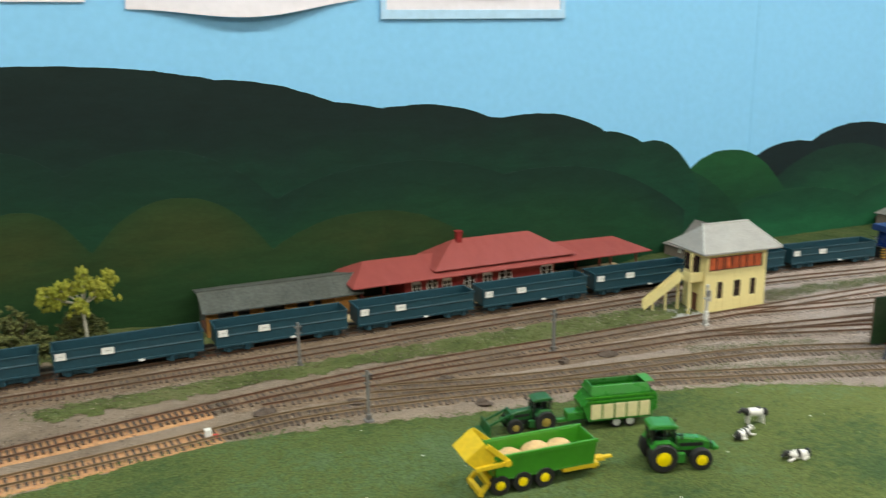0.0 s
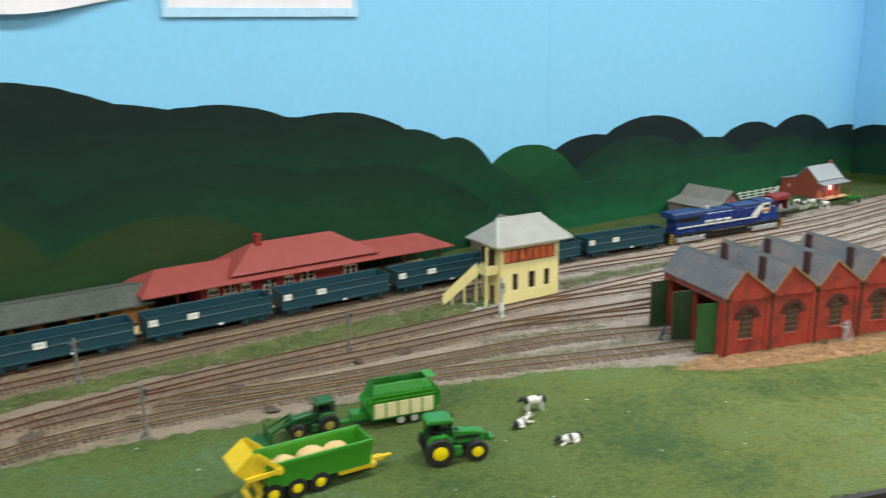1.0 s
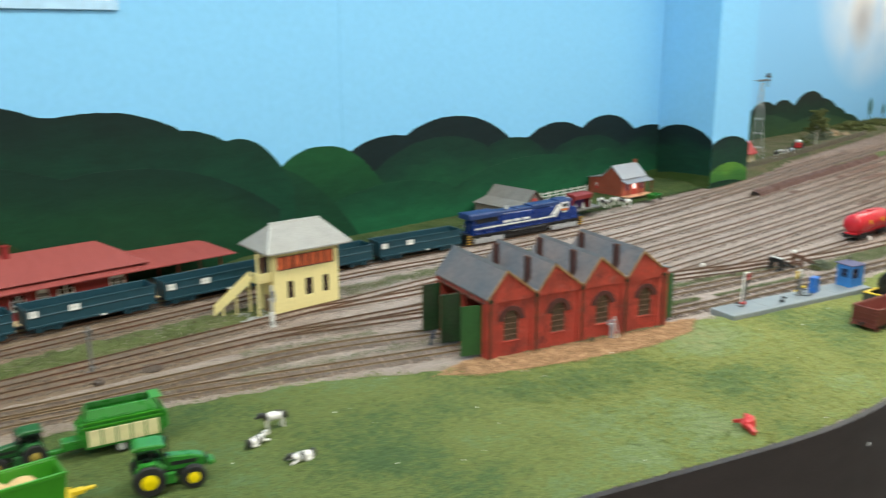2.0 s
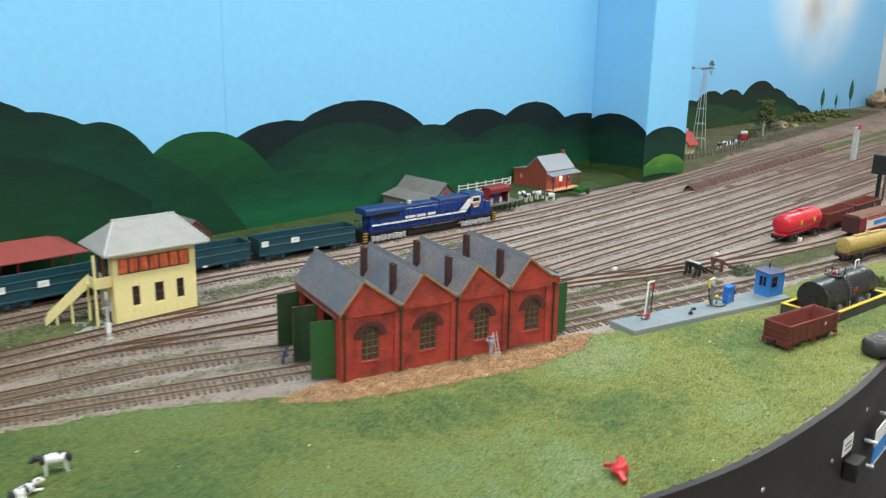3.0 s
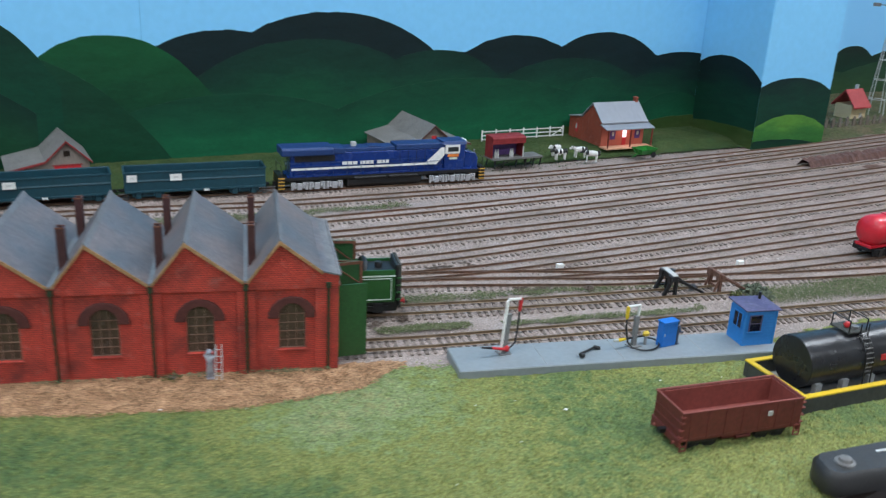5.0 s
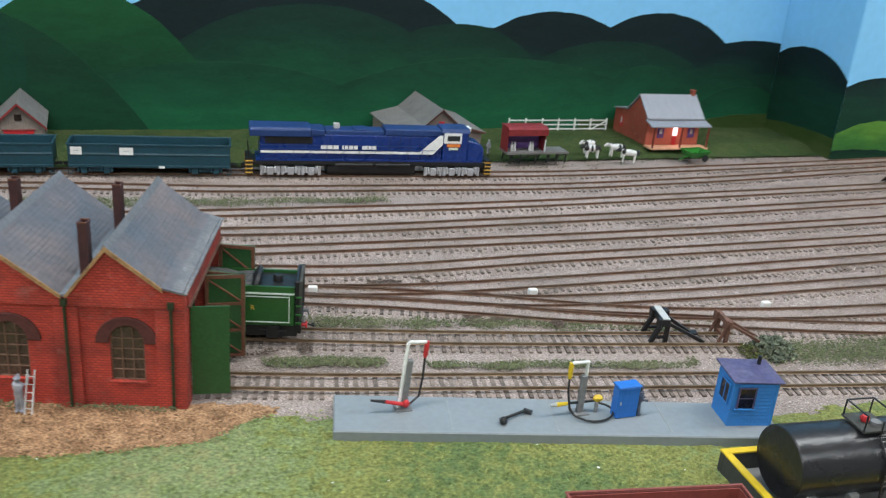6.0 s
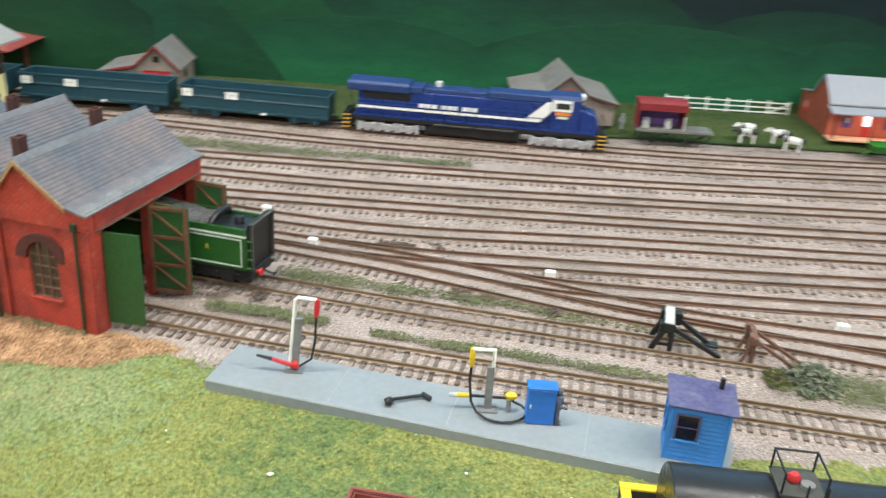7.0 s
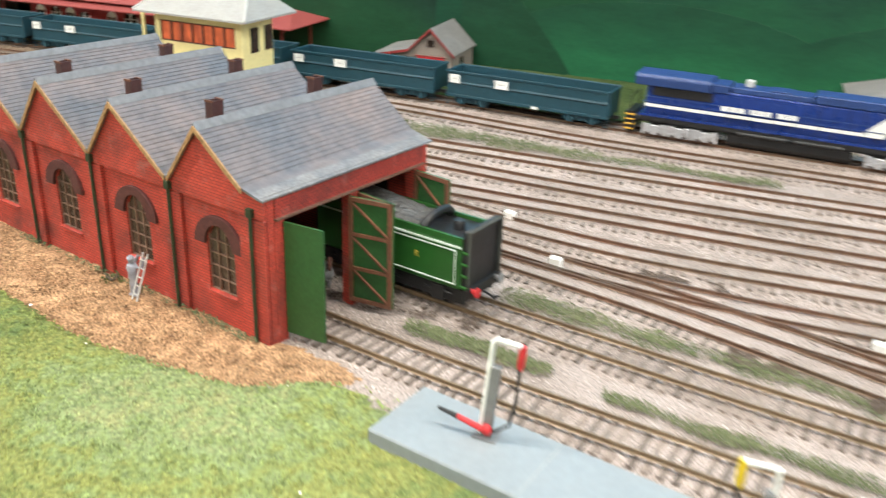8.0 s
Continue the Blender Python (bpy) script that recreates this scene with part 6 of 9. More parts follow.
def diesel_locomotive(m):
    """Front at x = 0, running back along -x; the side seen is at -y."""
    t = thing("diesel_locomotive", m, "blue freight diesel locomotive with a white stripe and silver bogies", "locomotive")
    L = 0.255
    part("underframe", Shape().box(-L + 0.006, -0.006, -0.0130, 0.0130, 0.0165, 0.0215), M_black, t, bevel=0.0005)
    part("fuel_tank", Shape().prism([(-0.0135, 0.0165), (-0.0135, 0.0100), (-0.010, 0.0060), (0.010, 0.0060), (0.0135, 0.0090), (0.0135, 0.0165)], "x", -0.174, -0.082), M_black, t, "black fuel tank", 0.0005)
    part("sill_skirt", Shape().box(-L + 0.010, -0.010, -0.0152, 0.0152, 0.0222, 0.0240), M_loco, t)
    part("side_sill", Shape().box(-L + 0.010, -0.010, -0.0150, 0.0150, 0.0185, 0.0221), M_black, t, "black sill with pipes")
    part("long_hood", Shape().box(-L + 0.014, -0.054, -0.0118, 0.0118, 0.0216, 0.0500), M_loco, t, bevel=0.0010)
    part("radiator", Shape().prism([(-0.0150, 0.0480), (-0.0155, 0.0550), (-0.0135, 0.0578), (0.0135, 0.0578), (0.0155, 0.0550), (0.0150, 0.0480)], "x", -L + 0.004, -L + 0.064), M_loco_top, t, "flared radiator wings", 0.0006)
    part("radiator_taper", Shape().prism([(-0.0128, 0.0488), (-0.0128, 0.0555), (0.0128, 0.0555), (0.0128, 0.0488)], "x", -L + 0.0642, -L + 0.078), M_loco_top, t, bevel=0.0005)
    part("hood_top", Shape().box(-L + 0.079, -0.116, -0.0110, 0.0110, 0.0501, 0.0545).box(-0.148, -0.132, -0.009, 0.009, 0.0546, 0.0556), M_loco_top, t, bevel=0.0006)
    part("blower_housing", Shape().box(-0.115, -0.040, -0.0122, 0.0122, 0.0501, 0.0570), M_loco_top, t, bevel=0.0008)
    part("exhaust", Shape().box(-L + 0.088, -L + 0.094, -0.003, 0.003, 0.0546, 0.0602), M_ltgrey, t, "pale grey exhaust stack", 0.0005)
    cab = part("cab", Shape().box(-0.0538, -0.0270, -0.0148, 0.0148, 0.0216, 0.0560), M_loco, t, bevel=0.0012)
    part("cab_roof", Shape().prism([(-0.0150, 0.0545), (-0.0125, 0.0590), (0.0125, 0.0590), (0.0150, 0.0545)], "x", -0.056, -0.0255), M_loco_top, cab, bevel=0.0004)
    for s in (-1, 1):
        y0, y1 = (-0.0157, -0.0149) if s < 0 else (0.0149, 0.0157)
        part("side_window", Shape().box(-0.0500, -0.0365, y0 - 0.0004, y1, 0.0462, 0.0520), M_glass, cab, "dark cab window")
        part("window_surround", Shape().box(-0.0535, -0.0345, y0, y1, 0.0435, 0.0548), M_white, cab, "white window surround")
        part("badge", Shape().box(-0.0500, -0.0360, y0 - 0.0004, y1, 0.0395, 0.0428), M_orange, cab, "orange badge")
        part("number_bars", Shape().box(-0.0480, -0.0380, y0 - 0.0004, y1, 0.0362, 0.0385), M_lining, cab)
    part("windscreen", Shape().box(-0.0269, -0.0262, -0.0125, 0.0125, 0.0475, 0.0545), M_glass, cab)
    part("nose", Shape().prism([(-0.0269, 0.0216), (-0.0269, 0.0465), (-0.0120, 0.0420), (-0.0085, 0.0360), (-0.0085, 0.0216)], "y", -0.0120, 0.0120), M_loco, t, bevel=0.0010)
    part("headlight_box", Shape().box(-0.0268, -0.0225, -0.006, 0.006, 0.0546, 0.0590), M_white, cab, "white headlight housing", 0.0006)
    for s in (-1, 1):
        yy = s * 0.0152
        stripe = Shape().box(-L + 0.0145, -0.078, yy - 0.0004, yy + 0.0004, 0.0308, 0.0333)
        stripe.prism([(-0.0782, 0.0308), (-0.0782, 0.0333), (-0.0585, 0.0520), (-0.0545, 0.0520), (-0.0545, 0.0420), (-0.0645, 0.0308)], "y", yy - 0.0004, yy + 0.0004)
        part("white_stripe", stripe, M_white, t, "white stripe sweeping up to the cab")
        # thin handrail on stanchions along the walkway, louvres and door seams on the hood
        rail_ = Shape().tube([(-L + 0.012, s * 0.0158, 0.0352), (-0.058, s * 0.0158, 0.0352)], 0.0003, 5)
        for k in range(12):
            rail_.box(-L + 0.014 + k * 0.0165 - 0.0002, -L + 0.014 + k * 0.0165 + 0.0002, s * 0.0158 - 0.0002, s * 0.0158 + 0.0002, 0.0241, 0.0352)
        part("handrail", rail_, M_loco_top, t)
        grille = Shape().box(-L + 0.019, -L + 0.066, s * 0.0119 - 0.0002, s * 0.0119 + 0.0002, 0.0400, 0.0475)
        for k in range(9):
            grille.box(-L + 0.020 + k * 0.0050, -L + 0.0238 + k * 0.0050, s * 0.0121 - 0.0003, s * 0.0121 + 0.0003, 0.0405, 0.0470)
        part("radiator_grille", grille, M_black, t, "dark radiator louvres")
        for k in range(5):
            part("door_seam", Shape().box(-0.110 + k * 0.0105, -0.1096 + k * 0.0105, s * 0.0119 - 0.0002, s * 0.0119 + 0.0002, 0.0245, 0.0490), M_black, t)
        part("walkway_rail", Shape().box(-L + 0.014, -0.056, s * 0.0147 - 0.00025, s * 0.0147 + 0.00025, 0.0388, 0.0394), M_loco_top, t)
        part("hood_door", Shape().box(-L + 0.082, -0.118, s * 0.0122 - 0.0004, s * 0.0122 + 0.0004, 0.0240, 0.0470), M_loco, t)
        for a, w in ((0, 0.0058), (0.0066, 0.0052), (0.0126, 0.0052), (0.0215, 0.0018), (0.0242, 0.0034), (0.0284, 0.0042), (0.0334, 0.0040), (0.0420, 0.0056), (0.0484, 0.0032), (0.0524, 0.0040)):
            part("lettering_bar", Shape().box(-0.181 + a, -0.181 + a + w, s * 0.0153 - 0.0003, s * 0.0153 + 0.0003, 0.0353, 0.0393), M_white, t, "white lettering bar")
        part("air_tank", Shape().cyl((-0.166, s * 0.0140, 0.0180), (-0.128, s * 0.0140, 0.0180), 0.0021, n=10).cyl((-0.124, s * 0.0140, 0.0180), (-0.088, s * 0.0140, 0.0180), 0.0021, n=10), M_black, t, smooth=True)
    for x0 in (-L, -0.0065):
        part("step_ladder", Shape().box(x0, x0 + 0.0065, -0.0152, 0.0152, 0.0075, 0.0245), M_black, t, "black end steps")
        for k in range(4):
            z = 0.0086 + k * 0.0042
            part("step_edge", Shape().box(x0 - 0.0004, x0 + 0.0069, -0.0158, -0.0130, z, z + 0.0012), M_yellow2, t, "yellow step edge")
            part("step_edge", Shape().box(x0 - 0.0004, x0 + 0.0069, 0.0130, 0.0158, z, z + 0.0012), M_yellow2, t, "yellow step edge")
        part("end_rail", Shape().tube([(x0 + 0.003, -0.0145, 0.0245), (x0 + 0.003, -0.0145, 0.0375), (x0 + 0.003, 0.0145, 0.0375), (x0 + 0.003, 0.0145, 0.0245)], 0.0004, 5), M_black, t)
    for x0 in (-0.002, -L - 0.004):
        part("coupler", Shape().box(x0, x0 + 0.006, -0.002, 0.002, 0.011, 0.015), M_black, t)
    bogie(t, -0.0425, 0.0205, M_silver)
    bogie(t, -L + 0.0445, 0.0205, M_silver)
    return t


def ore_wagon(m):
    """Leading end at x = 0."""
    t = thing("ore_wagon", m, "dark teal open ore wagon with small white panels", "wagon", "ore train wagons")
    L, W, Z0, Z1 = 0.163, 0.0165, 0.0150, 0.0375
    tub = Shape()
    for bx in ((-L + 0.003, -0.003, -W, -W + 0.0012), (-L + 0.003, -0.003, W - 0.0012, W)):
        tub.box(*bx, Z0, Z1)
    tub.box(-L + 0.003, -L + 0.0042, -W + 0.0012, W - 0.0012, Z0, Z1).box(-0.0042, -0.003, -W + 0.0012, W - 0.0012, Z0, Z1)
    part("tub", tub, M_teal, t, bevel=0.0003)
    part("load_floor", Shape().box(-L + 0.0043, -0.0043, -W + 0.0013, W - 0.0013, Z0 + 0.0005, Z0 + 0.009), M_teal_dk, t)
    part("rim", Shape().box(-L + 0.002, -0.002, -W - 0.0007, -W + 0.0003, Z1 - 0.0016, Z1 + 0.0004).box(-L + 0.002, -0.002, W - 0.0003, W + 0.0007, Z1 - 0.0016, Z1 + 0.0004).box(-L + 0.002, -L + 0.0034, -W, W, Z1 - 0.0016, Z1 + 0.0004).box(-0.0034, -0.002, -W, W, Z1 - 0.0016, Z1 + 0.0004), M_teal, t, bevel=0.0002)
    part("side_fold", Shape().prism([(-W - 0.0008, 0.0268), (-W - 0.0001, 0.0285), (-W - 0.0001, 0.0258)], "x", -L + 0.004, -0.004).prism([(W + 0.0008, 0.0268), (W + 0.0001, 0.0285), (W + 0.0001, 0.0258)], "x", -L + 0.004, -0.004), M_teal, t)
    for s in (-1, 1):
        part("side_rail", Shape().box(-L + 0.003, -0.003, s * W - 0.0008, s * W + 0.0008, Z0 - 0.0016, Z0 + 0.0010), M_teal, t, bevel=0.0002)
        for k in range(2):
            xe = -L + 0.0045 if k else -0.0045
            part("end_step", Shape().bar((xe - 0.0018, s * W, Z0 - 0.001), (xe - 0.0018, s * W, 0.0062), 0.0005).bar((xe + 0.0018, s * W, Z0 - 0.001), (xe + 0.0018, s * W, 0.0062), 0.0005).bar((xe - 0.0018, s * W, 0.0064), (xe + 0.0018, s * W, 0.0064), 0.0007), M_teal, t)
    part("centre_sill", Shape().box(-L + 0.004, -0.004, -0.004, 0.004, 0.0110, 0.0149).box(-L + 0.03, -0.03, -0.0125, -0.0105, 0.0125, 0.0149).box(-L + 0.03, -0.03, 0.0105, 0.0125, 0.0125, 0.0149), M_black, t)
    for s in (-1, 1):
        y0, y1 = (-W - 0.0016, -W - 0.0009) if s < 0 else (W + 0.0009, W + 0.0016)
        for k, (x, w, z, h) in enumerate(((-L + 0.0060, 0.0105, 0.0268, 0.0078), (-L + 0.052, 0.013, 0.0268, 0.0074), (-L + 0.089, 0.006, 0.0130, 0.0024))):
            p = part("white_panel", Shape().box(x, x + w, y0, y1, z, z + h), M_white, t, "small white panel")
            if k < 2:
                part("print_bars", Shape().box(x + w * 0.3, x + w * 0.7, y0 - 0.0002, y1, z + h * 0.48, z + h * 0.60), M_ltgrey, p)
    for x0, x1 in ((-0.003, 0.0035), (-L - 0.0035, -L + 0.003)):
        part("coupler", Shape().box(x0, x1, -0.0016, 0.0016, 0.0115, 0.0145), M_black, t)
    for x in (-0.028, -L + 0.028):
        bogie(t, x, 0.0215, M_teal, 2, 0.0055)
    return t


MAIN = curve([(-1.5, 1.03), (-0.4, 1.03), (0.3, 1.031), (0.9, 1.030), (1.2, 1.016), (1.5, 0.984), (1.72, 0.969), (1.95, 0.977), (2.2, 0.992)], 0.002)


def on_main(x_front, length):
    """A pose on the main line with its leading end at x_front."""
    y = float(np.interp(x_front, [p.x for p in MAIN], [p.y for p in MAIN]))
    y2 = float(np.interp(x_front - length, [p.x for p in MAIN], [p.y for p in MAIN]))
    return at(x_front, y, 0.0, math.degrees(math.atan2(y - y2, length)))


LOCO_FRONT = 1.635
diesel_locomotive(on_main(LOCO_FRONT, 0.268) @ Matrix.Diagonal((1.053, 1, 1, 1)))
lead = LOCO_FRONT - 0.2795
wagon = ore_wagon(on_main(lead, 0.163))
for k in range(1, 12):
    copy_thing(wagon, on_main(lead - 0.1705 * k, 0.163))


# ---- farm along the backdrop ----
def barn(m, w, d, red_trim, label):
    """Front at y = 0, a tall middle aisle with a lean-to on each side; the red-trimmed barn has only one."""
    t = thing("barn", m, label, "barn")
    a, b, top, brk, eave = (w * 0.44, w, 0.0492, 0.0255, 0.0190) if red_trim else (w * 0.30, w * 0.72, 0.0520, 0.0315, 0.0255)
    c = (a + b) / 2
    right = [(w, brk)] if red_trim else [(w, eave), (b, brk)]
    part("wall", Shape().prism([(0, 0), (w, 0)] + right + [(c, top - 0.002), (a, brk), (0, eave)], "y", 0, d), M_barn, t)
    tm = M_barn_trim if red_trim else M_frame_dk
    slopes = [((-0.004, eave - 0.0015), (a, brk + 0.001)), ((a, brk + 0.001), (c, top))]
    slopes += [((c, top), (w + 0.003, brk - 0.0025))] if red_trim else [((c, top), (b, brk + 0.001)), ((b, brk + 0.001), (w + 0.004, eave - 0.0015))]
    for p, q in slopes:
        sl = part("roof_slope", Shape().prism([p, (p[0], p[1] + 0.0014), (q[0], q[1] + 0.0014), q], "y", -0.0035, d + 0.002), M_barnroof, t, "grey shingled roof")
        part("trim", Shape().prism([(p[0], p[1] - 0.0012), (p[0], p[1] + 0.0012), (q[0], q[1] + 0.0012), (q[0], q[1] - 0.0012)], "y", -0.0045, -0.0036), tm, sl)
    part("barn_door", Shape().box(c - w * 0.17, c + w * 0.17, -0.0009, -0.0001, 0.0005, 0.0205), M_red, t, "red barn door", 0.0002)
    part("door_track", Shape().box(c - w * 0.19, c + w * 0.19, -0.0013, -0.0001, 0.0208, 0.0218), tm, t)
    part("loft_hatch", Shape().box(c - 0.0035, c + 0.0035, -0.0009, -0.0001, 0.0315, 0.0380), M_window_dk if red_trim else M_red, t, "loft hatch")
    part("side_window", Shape().box(-0.0008, -0.0001, d * 0.45, d * 0.55, 0.010, 0.018), M_white, t)
    part("side_window", Shape().box(w + 0.0001, w + 0.0008, d * 0.35, d * 0.5, 0.010, 0.018), M_window_dk, t)
    return t


barn(at(1.550, 1.049, 0.0085, 1), 0.108, 0.100, False, "weathered grey barn with a red door")
barn(at(1.0825, 1.082, 0.0085, 2), 0.086, 0.072, True, "weathered grey barn with red trim and a loft window")


def farm_house(m):
    t = thing("farm_house", m, "orange brick farm house with grey roof and lit veranda", "house")
    W, D, E, R = 0.082, 0.050, 0.040, 0.0640
    part("wall", Shape().prism([(0, 0), (0, E), (D / 2, R - 0.001), (D, E), (D, 0)], "x", 0, W), M_housebrick, t)
    part("roof", Shape().prism([(-0.004, E - 0.003), (-0.004, E - 0.0012), (D / 2, R + 0.0014), (D + 0.003, E), (D + 0.003, E - 0.002), (D / 2, R - 0.0006)], "x", -0.003, W + 0.003), M_greycorr, t, "grey corrugated roof")
    part("veranda_roof", Shape().prism([(-0.0185, 0.0300), (-0.0185, 0.0314), (-0.0006, 0.0368), (-0.0006, 0.0353)], "x", -0.004, W + 0.006), M_greycorr, t, "grey veranda roof")
    part("veranda_floor", Shape().box(-0.001, W + 0.006, -0.0190, -0.0002, 0, 0.0022), M_peach, t, "peach veranda floor", 0.0003)
    for x in (0.002, 0.044, W + 0.003):
        part("post", Shape().box(x - 0.0009, x + 0.0009, -0.0180, -0.0162, 0.0022, 0.0308), M_post, t)
    part("lit_front", Shape().box(0.0012, W - 0.0012, -0.0006, -0.0001, 0.0023, 0.0325), M_porchlit, t, "brick front coloured as lit by the lamp")
    part("front_door", Shape().box(0.0405, 0.0475, -0.0014, -0.0007, 0.0023, 0.0145), M_red, t, "red door with a lit fanlight")
    part("fanlight", Shape().box(0.0405, 0.0475, -0.0014, -0.0007, 0.0147, 0.0260), M_glowwhite, t)
    for x in (0.0165, 0.0640):
        w = part("window", Shape().box(x, x + 0.010, -0.0014, -0.0007, 0.012, 0.0250), M_purple, t, "violet curtained window")
        part("pane", Shape().box(x + 0.003, x + 0.007, -0.0018, -0.0015, 0.0175, 0.0235), M_ltgrey, w)
    part("chimney", Shape().box(W - 0.0050, W + 0.0002, D / 2 - 0.002, D / 2 + 0.004, R - 0.014, R + 0.0062).box(W - 0.0056, W + 0.0008, D / 2 - 0.0026, D / 2 + 0.0046, R + 0.0062, R + 0.0076), M_housebrick, t, bevel=0.0002)
    part("lean_to", Shape().prism([(D, 0), (D, 0.039), (D + 0.036, 0.033), (D + 0.036, 0)], "x", 0.0, W * 0.7), M_housebrick, t)
    part("lean_to_roof", Shape().prism([(D, 0.0392), (D, 0.0406), (D + 0.038, 0.0346), (D + 0.038, 0.0332)], "x", -0.002, W * 0.72), M_greycorr, t)
    sw = part("side_window", Shape().box(-0.0009, -0.0001, D + 0.012, D + 0.018, 0.012, 0.026), M_red, t)
    part("pane", Shape().box(-0.0012, -0.0010, D + 0.013, D + 0.017, 0.017, 0.025), M_ltgrey, sw)
    return t


farm_house(at(1.901, 1.066, 0.0085, -1))
la = bpy.data.lights.new("porch_lamp", "POINT")
la.energy, la.color, la.shadow_soft_size = 0.006, (1.0, 0.62, 0.55), 0.002
new("porch_lamp", la).matrix_basis = at(1.945, 1.0545, 0.0365)


def stall(m):
    t = thing("produce_stall", m, "maroon roadside stall on a black trestle deck", "stall")
    part("deck", Shape().box(0, 0.086, 0, 0.026, 0.0105, 0.0125), M_greymast, t)
    for x in (0.004, 0.018, 0.040, 0.056, 0.070, 0.082):
        for y in (0.002, 0.024):
            part("trestle_leg", Shape().bar((x, y, 0.0005), (x + 0.002, y, 0.0105), 0.0016), M_black, t)
    part("brace", Shape().bar((0.004, 0.002, 0.003), (0.040, 0.002, 0.010), 0.001).bar((0.056, 0.002, 0.003), (0.082, 0.002, 0.010), 0.001), M_black, t)
    part("booth", Shape().box(0, 0.0535, 0.022, 0.0235, 0.0126, 0.0385).box(0, 0.0012, 0.004, 0.022, 0.0126, 0.0385).box(0.0523, 0.0535, 0.004, 0.022, 0.0126, 0.0300), M_maroon, t, bevel=0.0002)
    part("inside_back", Shape().box(0.0014, 0.0521, 0.0205, 0.0218, 0.0127, 0.0300), M_purple, t)
    part("roof", Shape().prism([(0.001, 0.0300), (0.0005, 0.0370), (0.006, 0.0392), (0.024, 0.0392), (0.024, 0.0380), (0.006, 0.0380), (0.0022, 0.0365), (0.0026, 0.0300)], "x", -0.001, 0.0545), M_maroon, t, "dark red rounded roof", 0.0003)
    # small white dolls in the stall, stood in for by turned can shapes
    for x in (0.0085, 0.0125, 0.034, 0.0375):
        part("toy_figure", Shape().lathe([(0.0017, 0.0126), (0.0017, 0.0190), (0.0009, 0.0205), (0.0011, 0.0225)], (x, 0.008, 0)), M_ltgrey, t, "white toy figure in a plain can shape", smooth=True)
    part("corner_post", Shape().box(0.0515, 0.0530, 0.002, 0.0035, 0.0126, 0.0255), M_ltgrey, t)
    return t


stall(at(1.676, 1.008, 0.0045, 0) @ Matrix.Diagonal((0.95, 1, 1.14, 1)))


def white_fence(m, w):
    t = thing("paddock_fence", m, "white three-rail paddock fence on the bank", "fence")
    n = 6
    for k in range(n + 1):
        x = w * k / n
        part("fence_post", Shape().box(x - 0.0009, x + 0.0009, -0.0009, 0.0009, 0, 0.0215), M_white, t)
    for z in (0.006, 0.012, 0.018):
        part("rail", Shape().box(0, w, -0.0016, -0.0009, z, z + 0.0016), M_white, t)
    part("gate_brace", Shape().bar((w * 5 / 6, -0.002, 0.006), (w, -0.002, 0.019), 0.0012), M_white, t)
    return t


white_fence(at(1.738, 1.148, 0.0055), 0.150)


def cow(m, seed=0, lying=False):
    t = thing("cow", m, "black and white model cow lying in the grass" if lying else "black and white model cow standing in the grass", "cow", "cows")
    rnd = random.Random(seed)
    z = 0.0035 if lying else 0.0100
    body = Shape().blob((0, 0, z), 0.0088, 0.0036, 0.0036, 0.06, seed, 10, 7).cyl((0.006, 0, z + 0.001), (0.0095, 0, z + 0.0024), 0.0023, 0.0016, 8)
    part("head", Shape().blob((0.0098, 0, z + 0.0022), 0.0034, 0.0019, 0.0021, 0.05, seed + 1).blob((0.0126, 0, z + 0.0010), 0.0021, 0.0014, 0.0014, 0.05, seed + 2), M_cowblack if seed % 2 == 0 else M_cowwhite, t, smooth=True)
    part("body", body, M_cowwhite, t, smooth=True)
    for x, y in ((0.0055, 0.0020), (0.0055, -0.0020), (-0.0060, 0.0021), (-0.0060, -0.0021)):
        if lying:
            part("leg", Shape().cyl((x, y * 1.4, 0.0022), (x + 0.005, y * 2.0, 0.0012), 0.0010, 0.0008, 6), M_cowwhite, t, smooth=True)
        else:
            part("leg", Shape().cyl((x, y, z - 0.001), (x + rnd.uniform(-0.001, 0.001), y, 0.0), 0.0012, 0.0008, 6), M_cowwhite, t, smooth=True)
    for k in range(4):
        x = -0.0075 + 0.0045 * k + rnd.uniform(-0.001, 0.001)
        part("patch", Shape().blob((x, rnd.choice((-1, 1)) * 0.0009, z + rnd.uniform(0.0002, 0.0010)), 0.0024, 0.0034, 0.0032, 0.14, seed + k, 8, 5), M_cowblack, t, "black patch", smooth=True)
    part("ear", Shape().blob((0.0095, 0, z + 0.0034), 0.0011, 0.0028, 0.0008, 0, 1, 6, 4), M_cowblack, t)
    part("tail", Shape().tube([(-0.0086, 0, z + 0.0018), (-0.0098, 0, z), (-0.0098, 0, z - 0.003)], 0.0004, 5), M_cowblack, t)
    return t


for k, (x, y, z, rz, ly) in enumerate(((1.585, 1.030, 0.006, 5, False), (1.624, 1.036, 0.007, 80, True), (1.800, 1.026, 0.006, 175, False), (1.806, 1.046, 0.007, 195, False), (1.845, 1.010, 0.004, 150, False), (1.838, 1.030, 0.006, 165, False), (0.769, 0.622, 0.0018, 165, False), (0.739, 0.604, 0.0018, 15, True), (0.754, 0.553, 0.0018, 170, True))):
    cow(at(x, y, z, rz) @ Matrix.Scale(1.2, 4), k * 5, ly)


